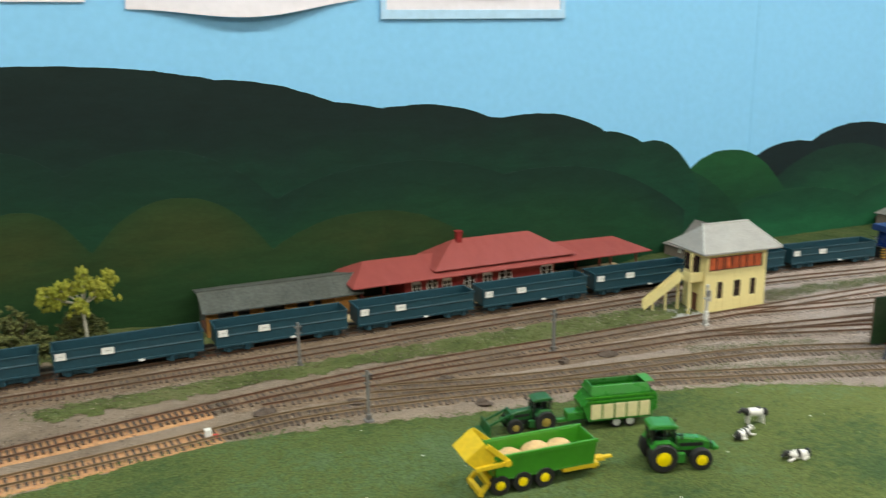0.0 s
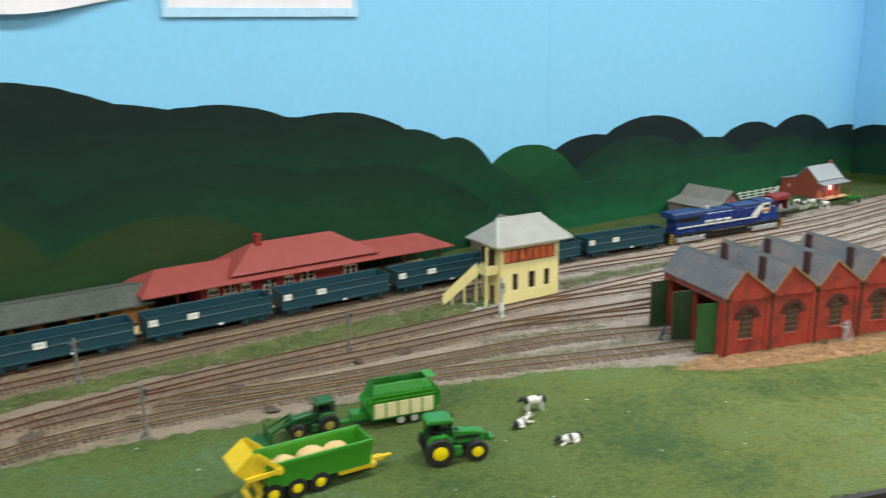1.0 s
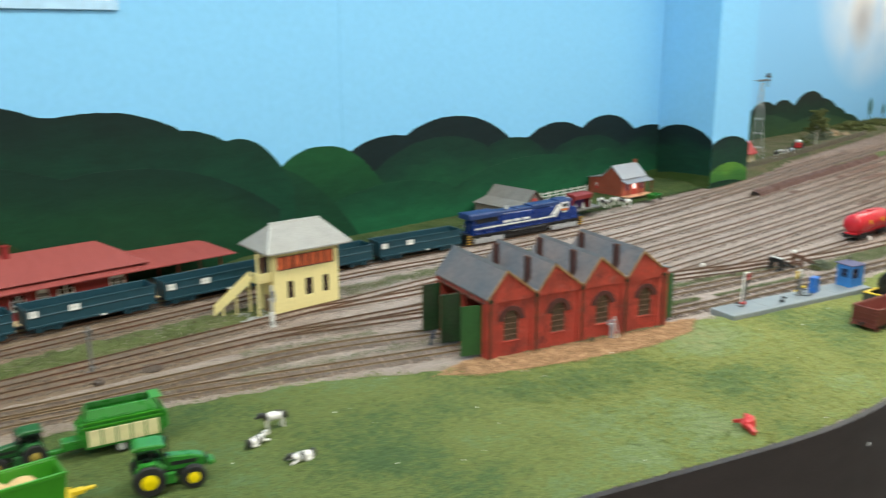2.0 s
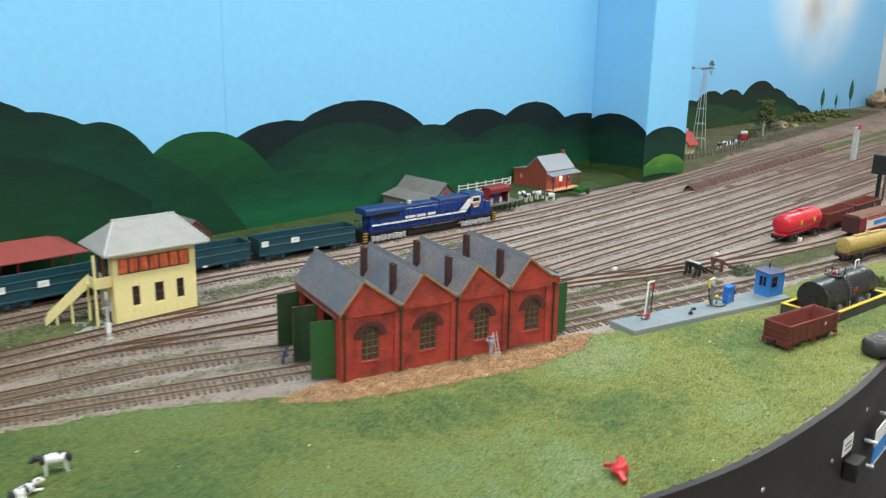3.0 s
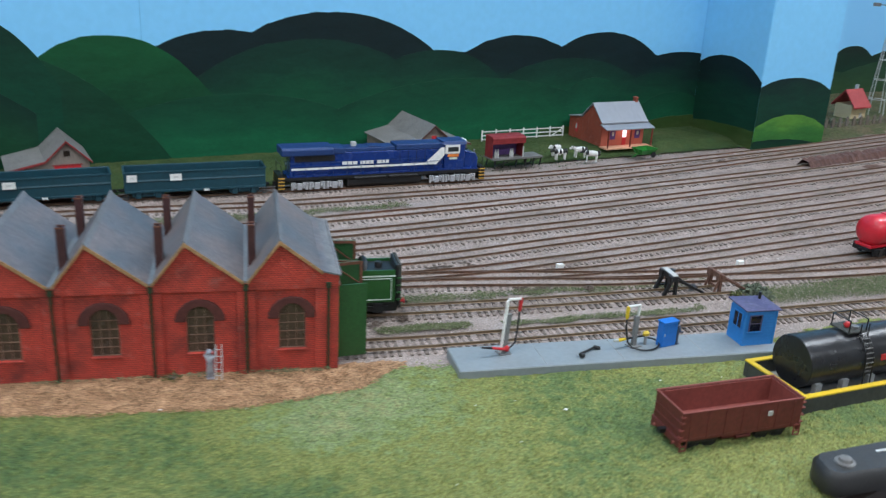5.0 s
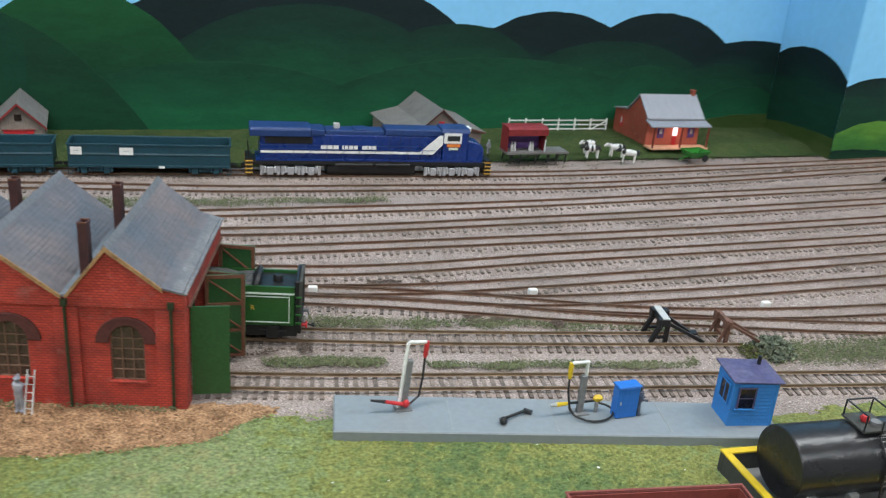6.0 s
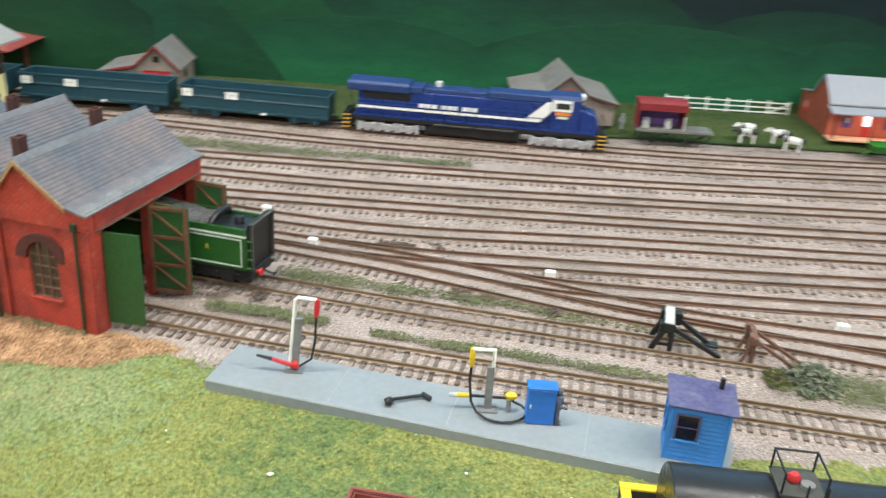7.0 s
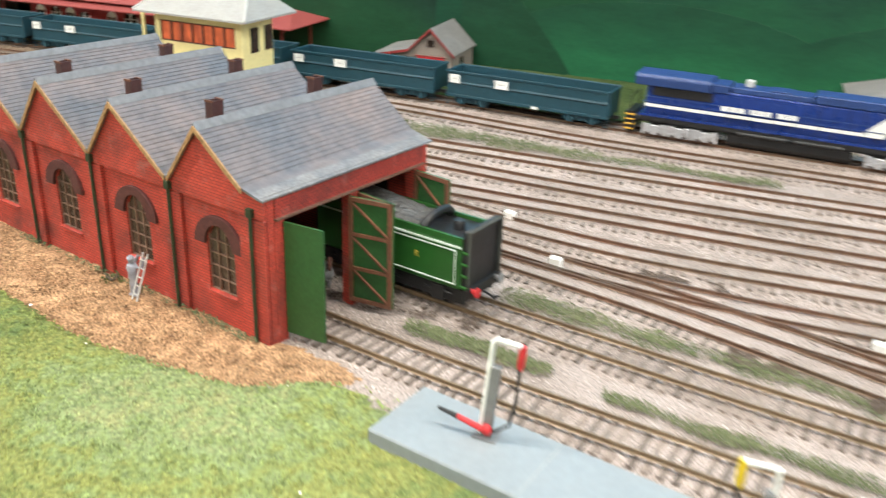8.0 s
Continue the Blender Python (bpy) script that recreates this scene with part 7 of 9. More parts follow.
def farm_cart(m):
    t = thing("farm_cart", m, "small green two-wheeled farm cart", "cart")
    part("tub", Shape().add([(-0.012, -0.008, 0.005), (0.012, -0.008, 0.005), (0.012, 0.008, 0.005), (-0.012, 0.008, 0.005), (-0.016, -0.011, 0.013), (0.016, -0.011, 0.013), (0.016, 0.011, 0.013), (-0.016, 0.011, 0.013)], [(0, 3, 2, 1), (0, 1, 5, 4), (1, 2, 6, 5), (2, 3, 7, 6), (3, 0, 4, 7)]), M_trgreen, t)
    part("rim", Shape().bar((-0.016, -0.011, 0.013), (0.016, -0.011, 0.013), 0.0012).bar((-0.016, 0.011, 0.013), (0.016, 0.011, 0.013), 0.0012).bar((-0.016, -0.011, 0.013), (-0.016, 0.011, 0.013), 0.0012).bar((0.016, -0.011, 0.013), (0.016, 0.011, 0.013), 0.0012), M_trgreen, t)
    for s in (-1, 1):
        part("wheel", Shape().lathe([(0.002, -0.001), (0.0042, -0.001), (0.0042, 0.001), (0.002, 0.001)], (0.009, s * 0.0105, 0.0042), "y"), M_tyre, t, smooth=True)
    part("drawbar", Shape().bar((-0.012, 0, 0.006), (-0.024, 0, 0.001), 0.0014), M_trgreen, t)
    return t


farm_cart(at(1.944, 1.012, 0.0045, 5))


def figurine(m, h, material, label, arms="down"):
    """A small painted figure: two legs, coat, arms, head and cap in one mesh."""
    k = h / 0.020
    sh = Shape()
    for q in (-1, 1):
        sh.cyl((q * 0.0012 * k, 0.0004 * q * k, 0), (q * 0.0009 * k, 0, 0.0092 * k), 0.0011 * k, 0.0012 * k, 8)
        sh.blob((q * 0.0012 * k, -0.0008 * k, 0.0005 * k), 0.0010 * k, 0.0019 * k, 0.0006 * k, 0, 1, 8, 4)
        hand = {"down": (q * 0.0030 * k, -0.0006 * k, 0.0082 * k), "up": (q * 0.0022 * k + 0.0012 * k, 0.0046 * k, 0.0185 * k), "out": (q * 0.0018 * k, -0.0045 * k, 0.0105 * k)}[arms]
        elbow = {"down": (q * 0.0031 * k, 0.0004 * k, 0.0118 * k), "up": (q * 0.0032 * k, 0.0030 * k, 0.0140 * k), "out": (q * 0.0030 * k, -0.0010 * k, 0.0115 * k)}[arms]
        sh.tube([(q * 0.0022 * k, 0, 0.0150 * k), elbow, hand], 0.0008 * k, 6)
    sh.lathe([(0.0018 * k, 0.0082 * k), (0.0023 * k, 0.0095 * k), (0.0021 * k, 0.0118 * k), (0.0027 * k, 0.0145 * k), (0.0022 * k, 0.0158 * k), (0.0008 * k, 0.0165 * k)], (0, 0, 0), "z", 10)
    sh.blob((0, -0.0002 * k, 0.0181 * k), 0.0014 * k, 0.0015 * k, 0.0018 * k, 0.03, 2, 10, 6)
    sh.lathe([(0.0019 * k, 0.0190 * k), (0.0015 * k, 0.0197 * k), (0.0008 * k, 0.0203 * k)], (0, -0.0002 * k, 0), "z", 10)
    ob = part("figurine", sh, material, smooth=True)
    ob.matrix_basis = m
    return tagged(ob, label, "figurine")


figurine(at(1.187, 0.559, 0.003, -17), 0.022, M_skin, "small painted figurine climbing a ladder at the shed wall", "up")
ladder = thing("ladder", pose(1.1895, 0.5535, 0.0035, -22, 0, -17), "pale thin ladder leaning on the shed wall", "ladder")
for x in (0, 0.004):
    part("stile", Shape().box(x - 0.0003, x + 0.0003, -0.0004, 0.0004, 0, 0.025), M_ltgrey, ladder)
for k in range(5):
    part("rung", Shape().box(0, 0.004, -0.0002, 0.0002, 0.003 + k * 0.0045, 0.0034 + k * 0.0045), M_ltgrey, ladder)
figurine(pose(1.018, 0.688, 0.0010, 16, 0, 60), 0.0185, M_navyfig, "dark blue painted figurine stooping beside the track", "out")
figurine(at(1.545, 1.040, 0.008), 0.017, M_fig_white, "small painted figurine beside the barn")
figurine(at(1.667, 1.046, 0.008), 0.017, M_skin, "small painted figurine beside the barn")
figurine(at(1.531, 0.4725, 0.0085, 80), 0.020, M_navyfig, "dark blue painted figurine leaning on the blue cabinet", "out")


# ---- fuel point ----
PAD = at(1.3510, 0.4945, 0.0, -13.2)
pad = thing("fuel_pad", PAD, "flat grey concrete fuelling pad beside the siding", "concrete pad")
part("slab", Shape().prism([(-0.001, -0.0005), (0.262, -0.004), (0.268, 0.034), (-0.001, 0.0385)], "z", -0.001, 0.0082), M_pad, pad, bevel=0.0007)
for x in (0.066, 0.128, 0.196):
    part("joint", Shape().box(x, x + 0.0005, 0.0008, 0.0360, 0.00805, 0.0084), M_concrete, pad)


def fuel_crane(m, h, paint, label, hoop):
    """A hose stand: grey column, white bent pipe, coloured nozzle and a looped hose."""
    t = thing("fuel_crane", m, label, "fuel hose", "fuel cranes")
    part("foot", Shape().box(-0.005, 0.005, -0.004, 0.004, 0, 0.0009), M_grey, t)
    part("column", Shape().box(-0.0019, 0.0019, -0.0015, 0.0015, 0.0009, h * 0.74), M_grey, t, bevel=0.0003)
    s = 1 if not hoop else -1
    part("pipe", Shape().tube([(-s * 0.0026, 0, 0.001), (-s * 0.0026, 0, h - 0.0014), (-s * 0.0014, 0, h), (s * 0.0082, 0, h)] if not hoop else [(0.0010, 0, h * 0.6), (0.0012, 0, h), (-0.0095, 0, h)], 0.0011, 8), M_white, t, "white bent pipe", smooth=True)
    xe = 0.0088 if not hoop else -0.0098
    part("nozzle_sleeve", Shape().lathe([(0.0012, h + 0.0004), (0.0015, h - 0.002), (0.0015, h - 0.0080), (0.0010, h - 0.010)], (xe, 0, 0), "z", 10), paint, t, "coloured sleeve", smooth=True)
    if not hoop:
        loop = [(xe, 0, h - 0.010), (xe + 0.0006, 0, h * 0.45), (xe - 0.0004, -0.001, h * 0.2), (xe - 0.005, -0.002, 0.005), (0.001, -0.003, 0.0035)]
        part("wand", Shape().cyl((0.002, -0.003, 0.0040), (-0.012, -0.002, 0.0062), 0.0013, 0.0011, 8), paint, t, "red hose wand", smooth=True)
        part("wand_tip", Shape().cyl((-0.012, -0.002, 0.0062), (-0.0205, -0.001, 0.0068), 0.0012, 0.0007, 8), M_black, t, smooth=True)
        part("valve", Shape().blob((0.0005, -0.003, 0.005), 0.0022, 0.0018, 0.0026), paint, t, smooth=True)
    else:
        loop = [(xe, 0, h - 0.010), (xe - 0.0004, -0.001, h * 0.5), (xe + 0.0010, -0.003, 0.0060), (-0.0060, -0.0060, 0.0020)]
        loop += [(0.0068 + 0.0125 * math.sin(a), -0.0055 - 0.0075 * math.cos(a), 0.0012 + 0.0018 * (1 - math.cos(a))) for a in [-0.7 + 0.36 * k for k in range(10)]]
        loop += [(0.0095, 0.0010, 0.0070)]
        part("wand", Shape().cyl((-0.016, 0, 0.0075), (-0.009, 0, 0.0075), 0.0014, 0.0012, 8), paint, t, "yellow hose wand", smooth=True)
        part("wand_tip", Shape().cyl((-0.020, 0, 0.0075), (-0.016, 0, 0.0075), 0.0008, 0.0013, 8), M_ltgrey, t, smooth=True)
        part("hose_line", Shape().cyl((-0.009, 0, 0.0075), (0.010, 0, 0.0072), 0.0008, n=8), M_black, t, smooth=True)
        part("handwheel", Shape().blob((0.0115, 0, 0.0085), 0.0034, 0.0022, 0.0024, 0.1, 3), paint, t, "yellow valve handle", smooth=True)
        part("valve_stem", Shape().cyl((0.0105, -0.001, 0), (0.0105, -0.001, 0.007), 0.0012, n=8), M_grey, t)
    part("hose", Shape().tube(loop, 0.0007, 7), M_black, t, "black rubber hose", smooth=True)
    return t


def on_pad(x, y, rz=0):
    return PAD @ at(x, y, 0.0083, rz)


fuel_crane(on_pad(0.0392, 0.0235, 13) @ pose(0, 0, 0, 0, 4.5, 0), 0.0435, M_red, "fuel crane with white pipe and red hose on the pad", False)
fuel_crane(on_pad(0.1450, 0.0210, 13), 0.0345, M_yellow, "fuel crane with yellow fittings and a looped black hose", True)
tool = thing("hose_coupling", on_pad(0.104, 0.0135, 22), "black bent hose coupling lying on the pad", "hose part")
part("bar", Shape().cyl((-0.008, 0, 0.0018), (0.009, 0.003, 0.0018), 0.0009, n=8), M_black, tool, smooth=True)
part("end_cap", Shape().blob((-0.009, -0.002, 0.0022), 0.0026, 0.0030, 0.0022, 0.15, 1), M_black, tool, smooth=True)
part("end_cap", Shape().cyl((0.009, 0.004, 0.0018), (0.0125, 0.000, 0.0014), 0.0015, n=8), M_black, tool, smooth=True)
cab_ = thing("pump_cabinet", on_pad(0.1655, 0.0140, 13) @ Matrix.Scale(0.92, 4), "bright blue fuel pump cabinet on the pad", "cabinet")
part("body", Shape().box(0, 0.0155, 0, 0.008, 0, 0.0218), M_bluecab, cab_, bevel=0.0006)
part("lid", Shape().box(-0.0006, 0.0161, -0.0006, 0.0086, 0.0219, 0.0233), M_bluecab, cab_, bevel=0.0005)
part("latch", Shape().box(0.0015, 0.0023, -0.0006, 0, 0.0105, 0.0125), M_ltgrey, cab_)


def hut(m):
    t = thing("fuel_hut", m, "bright blue boarded hut with a dark blue sloping roof", "hut")
    W, D = 0.0285, 0.0225
    wall = part("wall", Shape().box(0.0001, W - 0.0001, 0.0001, D - 0.0001, 0, 0.0362), M_blue, t, "blue weatherboard walls")
    for k in range(12):
        z = k * 0.0030
        bd = Shape().prism([(0, z), (-0.0007, z), (0, z + 0.0030), (W, z + 0.0030), (W + 0.0007, z), (W, z)], "y", -0.0002, D + 0.0002)
        bd.prism([(0, z), (-0.0007, z), (0, z + 0.0030), (D, z + 0.0030), (D + 0.0007, z), (D, z)], "x", 0, W)
        part("weatherboard", bd, M_blue, wall)
    for x in (0.0, W):
        part("corner", Shape().box(x - 0.0009, x + 0.0009, -0.0009, 0.0008, 0, 0.0360), M_blue, t)
    part("roof", Shape().add([(-0.0022, -0.0024, 0.0384), (W + 0.0036, -0.0024, 0.0376), (W + 0.0036, D + 0.004, 0.0392), (-0.0022, D + 0.004, 0.0402), (-0.0022, -0.0024, 0.0371), (W + 0.0036, -0.0024, 0.0363), (W + 0.0036, D + 0.004, 0.0378), (-0.0022, D + 0.004, 0.0388)], [(0, 1, 2, 3), (4, 7, 6, 5), (0, 4, 5, 1), (1, 5, 6, 2), (2, 6, 7, 3), (3, 7, 4, 0)]), M_navy, t, "worn dark blue roof", 0.0003)
    part("eave_fill", Shape().prism([(0, 0.0355), (0, 0.0368), (D, 0.0380), (D, 0.0355)], "x", 0.0004, W - 0.0004), M_blue, t)
    part("stove_pipe", Shape().cyl((W - 0.004, D - 0.002, 0.036), (W - 0.004, D - 0.002, 0.0460), 0.0013, n=8), M_black, t, smooth=True)
    w = part("front_window", Shape().box(0.0038, 0.0138, -0.0012, -0.0009, 0.0155, 0.0318), M_hutpane, t, "dark hut window")
    part("frame", Shape().box(0.0028, 0.0038, -0.0017, -0.0009, 0.0150, 0.0326).box(0.0138, 0.0148, -0.0017, -0.0009, 0.0150, 0.0326).box(0.0038, 0.0138, -0.0017, -0.0009, 0.0318, 0.0326).box(0.0038, 0.0138, -0.0015, -0.0012, 0.0234, 0.0240), M_navy, w)
    part("sill", Shape().box(0.0018, 0.0156, -0.0024, -0.0009, 0.0136, 0.0150), M_blue, w, "blue sill")
    w = part("side_window", Shape().box(-0.0012, -0.0009, 0.0040, 0.0150, 0.0165, 0.0318), M_hutpane, t, "dark hut window")
    part("frame", Shape().box(-0.0017, -0.0009, 0.0032, 0.0040, 0.0158, 0.0326).box(-0.0017, -0.0009, 0.0150, 0.0158, 0.0158, 0.0326).box(-0.0017, -0.0009, 0.0040, 0.0150, 0.0154, 0.0165).box(-0.0017, -0.0009, 0.0040, 0.0150, 0.0318, 0.0326).box(-0.0015, -0.0012, 0.0091, 0.0098, 0.0165, 0.0318), M_blue, w)
    return t


hut(at(1.5798, 0.4500, 0.0083, -12.0) @ Matrix.Diagonal((0.94, 0.93, 0.80, 1)))


# ---- oil tank in its bund ----
def oil_tank(m):
    bund = thing("tank_bund", m, "low dark bund wall with yellow top edge", "bund wall")
    W, D = 0.150, 0.061
    part("wall", Shape().box(0, W, 0, 0.004, 0, 0.0125).box(0, W, D - 0.004, D, 0, 0.0125).box(0, 0.004, 0.004, D - 0.004, 0, 0.0125).box(W - 0.004, W, 0.004, D - 0.004, 0, 0.0125), M_bund, bund, bevel=0.0003)
    part("yellow_edge", Shape().box(-0.0003, W + 0.0003, -0.0003, 0.0043, 0.0126, 0.0138).box(-0.0003, W + 0.0003, D - 0.0043, D + 0.0003, 0.0126, 0.0138).box(-0.0003, 0.0043, 0.0043, D - 0.0043, 0.0126, 0.0138).box(W - 0.0043, W + 0.0003, 0.0043, D - 0.0043, 0.0126, 0.0138), M_yellow, bund, "yellow painted edge", 0.0002)
    part("bund_floor", Shape().box(0.004, W - 0.004, 0.004, D - 0.004, -0.001, 0.002), M_grey, bund)
    t = thing("oil_tank", m @ at(0.0135, D / 2, 0.0011) @ Matrix.Diagonal((1, 0.96, 0.94, 1)), "worn black cylindrical oil tank with ladder and platform", "oil tank")
    R, Lt = 0.0205, 0.122
    part("shell", Shape().lathe([(0.0004, 0.0), (R * 0.97, 0), (R, 0.0007), (R, Lt - 0.0007), (R * 0.97, Lt), (0.0004, Lt)], (0, 0, 0.026), "x", 40), M_tank, t, smooth=True)
    for x in (0.012, 0.037, 0.062, 0.087, 0.110):
        for s in (-1, 1):
            part("saddle", Shape().box(x - 0.003, x + 0.003, s * 0.0165 - 0.0022, s * 0.0165 + 0.0022, 0, 0.0135), M_concrete, t, "grey concrete saddle", 0.0003)
    px, z = 0.0485, 0.0470
    deck = part("platform", Shape().box(px - 0.0088, px + 0.0088, -0.0095, 0.0095, z, z + 0.0012), M_bund, t, "grey top platform")
    for x in (px - 0.0083, px + 0.0083):
        for y in (-0.0086, 0.0086):
            part("post", Shape().cyl((x, y, z + 0.001), (x, y, z + 0.0108), 0.0005, n=6), M_black, deck)
        part("handrail", Shape().cyl((x, -0.0088, z + 0.0108), (x, 0.0088, z + 0.0108), 0.0005, n=6), M_black, deck)
    part("handrail", Shape().cyl((px - 0.0083, 0.0086, z + 0.0108), (px + 0.0083, 0.0086, z + 0.0108), 0.0005, n=6), M_black, deck)
    part("valve", Shape().blob((px - 0.002, 0, z + 0.0035), 0.0030, 0.0026, 0.0024, 0.15, 2), M_red, deck, "red valve wheel", smooth=True)
    part("hatch", Shape().cyl((px + 0.003, -0.003, z + 0.0012), (px + 0.003, -0.003, z + 0.0032), 0.0028, n=12), M_grey, deck, smooth=True)
    for x in (px + 0.0005, px + 0.0080):
        pts = [(x, -0.0110, z + 0.008)] + [(x, -0.0215 * math.sin(a), 0.026 + 0.0225 * math.cos(a)) for a in [0.55 + 0.22 * k for k in range(6)]] + [(x, -0.0222, 0.010)]
        part("ladder_rail", Shape().tube(pts, 0.0005, 5), M_black, t, "thin black ladder")
    for k in range(9):
        a = 0.5 + 0.17 * k
        part("rung", Shape().cyl((px + 0.0005, -0.0217 * math.sin(a), 0.026 + 0.0226 * math.cos(a)), (px + 0.0080, -0.0217 * math.sin(a), 0.026 + 0.0226 * math.cos(a)), 0.0004, n=5), M_greymast, t)
    part("vent_hoop", Shape().tube([(0.098, 0, 0.0455), (0.098, 0, 0.0570), (0.099, 0, 0.0580), (0.106, 0, 0.0580), (0.107, 0, 0.0570), (0.107, 0, 0.0500)], 0.0009, 7), M_white, t, "white bent vent pipe", smooth=True)
    part("warning_plate", Shape().box(px + 0.016, px + 0.022, -0.0206, -0.0200, 0.0270, 0.0320), M_red, t, "small red and white plate")
    return t


oil_tank(at(1.5475, 0.3605, 0.001, -5.5))


# ---- loose wagons ----
def open_wagon(m, L, W, H, material, inner, label, group=""):
    t = thing("open_wagon", m, label, "wagon", group)
    z0 = 0.0092
    part("floor", Shape().box(-L / 2, L / 2, -W / 2, W / 2, z0, z0 + 0.002), material, t)
    for s in (-1, 1):
        y = s * (W / 2 - 0.0005)
        side_ = part("side", Shape().box(-L / 2, L / 2, y - 0.0005, y + 0.0005, z0 + 0.002, z0 + H), material, t, bevel=0.0002)
        for k in range(7):
            x = -L / 2 + L * (k + 0.5) / 7
            part("rib", Shape().box(x - 0.0008, x + 0.0008, y + s * 0.0005 - 0.0004, y + s * 0.0005 + 0.0004, z0 + 0.001, z0 + H - 0.001), material, side_)
        part("lining_board", Shape().box(-L / 2 + 0.001, L / 2 - 0.001, y - s * 0.0010 - 0.0003, y - s * 0.0010 + 0.0003, z0 + 0.0021, z0 + H - 0.0006), inner, side_)
        e = part("end", Shape().box(s * (L / 2 - 0.0005) - 0.0005, s * (L / 2 - 0.0005) + 0.0005, -W / 2 + 0.001, W / 2 - 0.001, z0 + 0.002, z0 + H), material, t, bevel=0.0002)
        for z in (0.3, 0.6):
            part("rib", Shape().box(s * L / 2 - 0.0006, s * L / 2 + 0.0006, -W / 2 + 0.001, W / 2 - 0.001, z0 + H * z, z0 + H * z + 0.0012), material, e)
        part("lining_board", Shape().box(s * (L / 2 - 0.0016) - 0.0003, s * (L / 2 - 0.0016) + 0.0003, -W / 2 + 0.0016, W / 2 - 0.0016, z0 + 0.0021, z0 + H - 0.0006), inner, e)
        part("end_sill", Shape().box(s * L / 2 - 0.0012, s * L / 2 + 0.0012, -W / 2 - 0.0002, W / 2 + 0.0002, z0 - 0.0034, z0 + 0.0018), material, e, bevel=0.0003)
        for q in (-0.7, 0.7):
            part("hook", Shape().cyl((s * L / 2, q * W / 2, z0 - 0.0022), (s * (L / 2 + 0.0026), q * W / 2, z0 - 0.0022), 0.0011, n=8), inner, e)
        grab = Shape()
        for z in (0.15, 0.4, 0.65, 0.85):
            grab.box(s * L / 2 - 0.0008, s * L / 2 + 0.0016, -W / 2 - 0.0009, -W / 2 + 0.0020, z0 + H * z, z0 + H * z + 0.0007)
        part("grab_irons", grab, M_hopper_in, e, "pale worn grab irons")
        part("coupler", Shape().box(min(s * L / 2, s * (L / 2 + 0.006)), max(s * L / 2, s * (L / 2 + 0.006)), -0.0015, 0.0015, z0 - 0.001, z0 + 0.002), M_black, t)
    part("top_rim", Shape().box(-L / 2 - 0.0006, L / 2 + 0.0006, -W / 2 - 0.0006, -W / 2 + 0.0008, z0 + H, z0 + H + 0.0008).box(-L / 2 - 0.0006, L / 2 + 0.0006, W / 2 - 0.0008, W / 2 + 0.0006, z0 + H, z0 + H + 0.0008).box(-L / 2 - 0.0006, -L / 2 + 0.0008, -W / 2 + 0.0008, W / 2 - 0.0008, z0 + H, z0 + H + 0.0008).box(L / 2 - 0.0008, L / 2 + 0.0006, -W / 2 + 0.0008, W / 2 - 0.0008, z0 + H, z0 + H + 0.0008), inner, t, bevel=0.0002)
    for x in (-L * 0.29, L * 0.29):
        part("bogie_frame", Shape().box(x - L * 0.13, x + L * 0.13, -0.0128, -0.0110, 0.0050, 0.0078).box(x - L * 0.13, x + L * 0.13, 0.0110, 0.0128, 0.0050, 0.0078).box(x - 0.003, x + 0.003, -0.011, 0.011, 0.0055, z0), M_black, t, bevel=0.0004)
    part("under_frame", Shape().box(-L / 2, L / 2, -0.0035, 0.0035, z0 - 0.0026, z0).box(-L * 0.12, L * 0.10, -0.0120, -0.0060, z0 - 0.0045, z0).cyl((-L * 0.02, -0.0130, z0 - 0.003), (L * 0.10, -0.0130, z0 - 0.003), 0.0016, n=10), material, t)
    for sx in (-1, 1):
        for sy in (-1, 1):
            x, y = sx * (L / 2 - 0.0022), sy * (W / 2 + 0.0008)
            st = Shape().bar((x - 0.0022, y, z0 + 0.002), (x - 0.0022, y, z0 - 0.0060), 0.0006).bar((x + 0.0022, y, z0 + 0.002), (x + 0.0022, y, z0 - 0.0060), 0.0006)
            for z in (-0.0058, -0.0028, 0.0016):
                st.bar((x - 0.0022, y, z0 + z), (x + 0.0022, y, z0 + z), 0.0007)
            part("corner_step", st, M_hopper_in, t, "worn corner step")
    part("load_floor", Shape().box(-L / 2 + 0.001, L / 2 - 0.001, -W / 2 + 0.0012, W / 2 - 0.0012, z0 + 0.0021, z0 + 0.0032), inner, t)
    for x in (-L * 0.36, -L * 0.22, L * 0.22, L * 0.36):
        for s in (-1, 1):
            w = part("wheel", Shape().lathe([(0.0025, -0.0012), (0.0056, -0.0011), (0.0056, 0.0011), (0.0025, 0.0012)], (x, s * 0.0105, 0.0056), "y"), M_black, t, smooth=True)
            part("axle_guard", Shape().box(x - 0.0022, x + 0.0022, s * 0.0118 - 0.0008, s * 0.0118 + 0.0008, 0.0028, z0 - 0.0015), M_black, w, bevel=0.0003)
    part("panel_mark", Shape().box(L * 0.20, L * 0.24, -W / 2 - 0.0010, -W / 2 - 0.0006, z0 + H * 0.55, z0 + H * 0.72), M_ltgrey, t)
    return t


open_wagon(at(1.4795, 0.3645, 0.0006, -9.3), 0.0905, 0.0318, 0.0203, M_hopper, M_hopper_in, "red-brown open wagon standing on the grass")


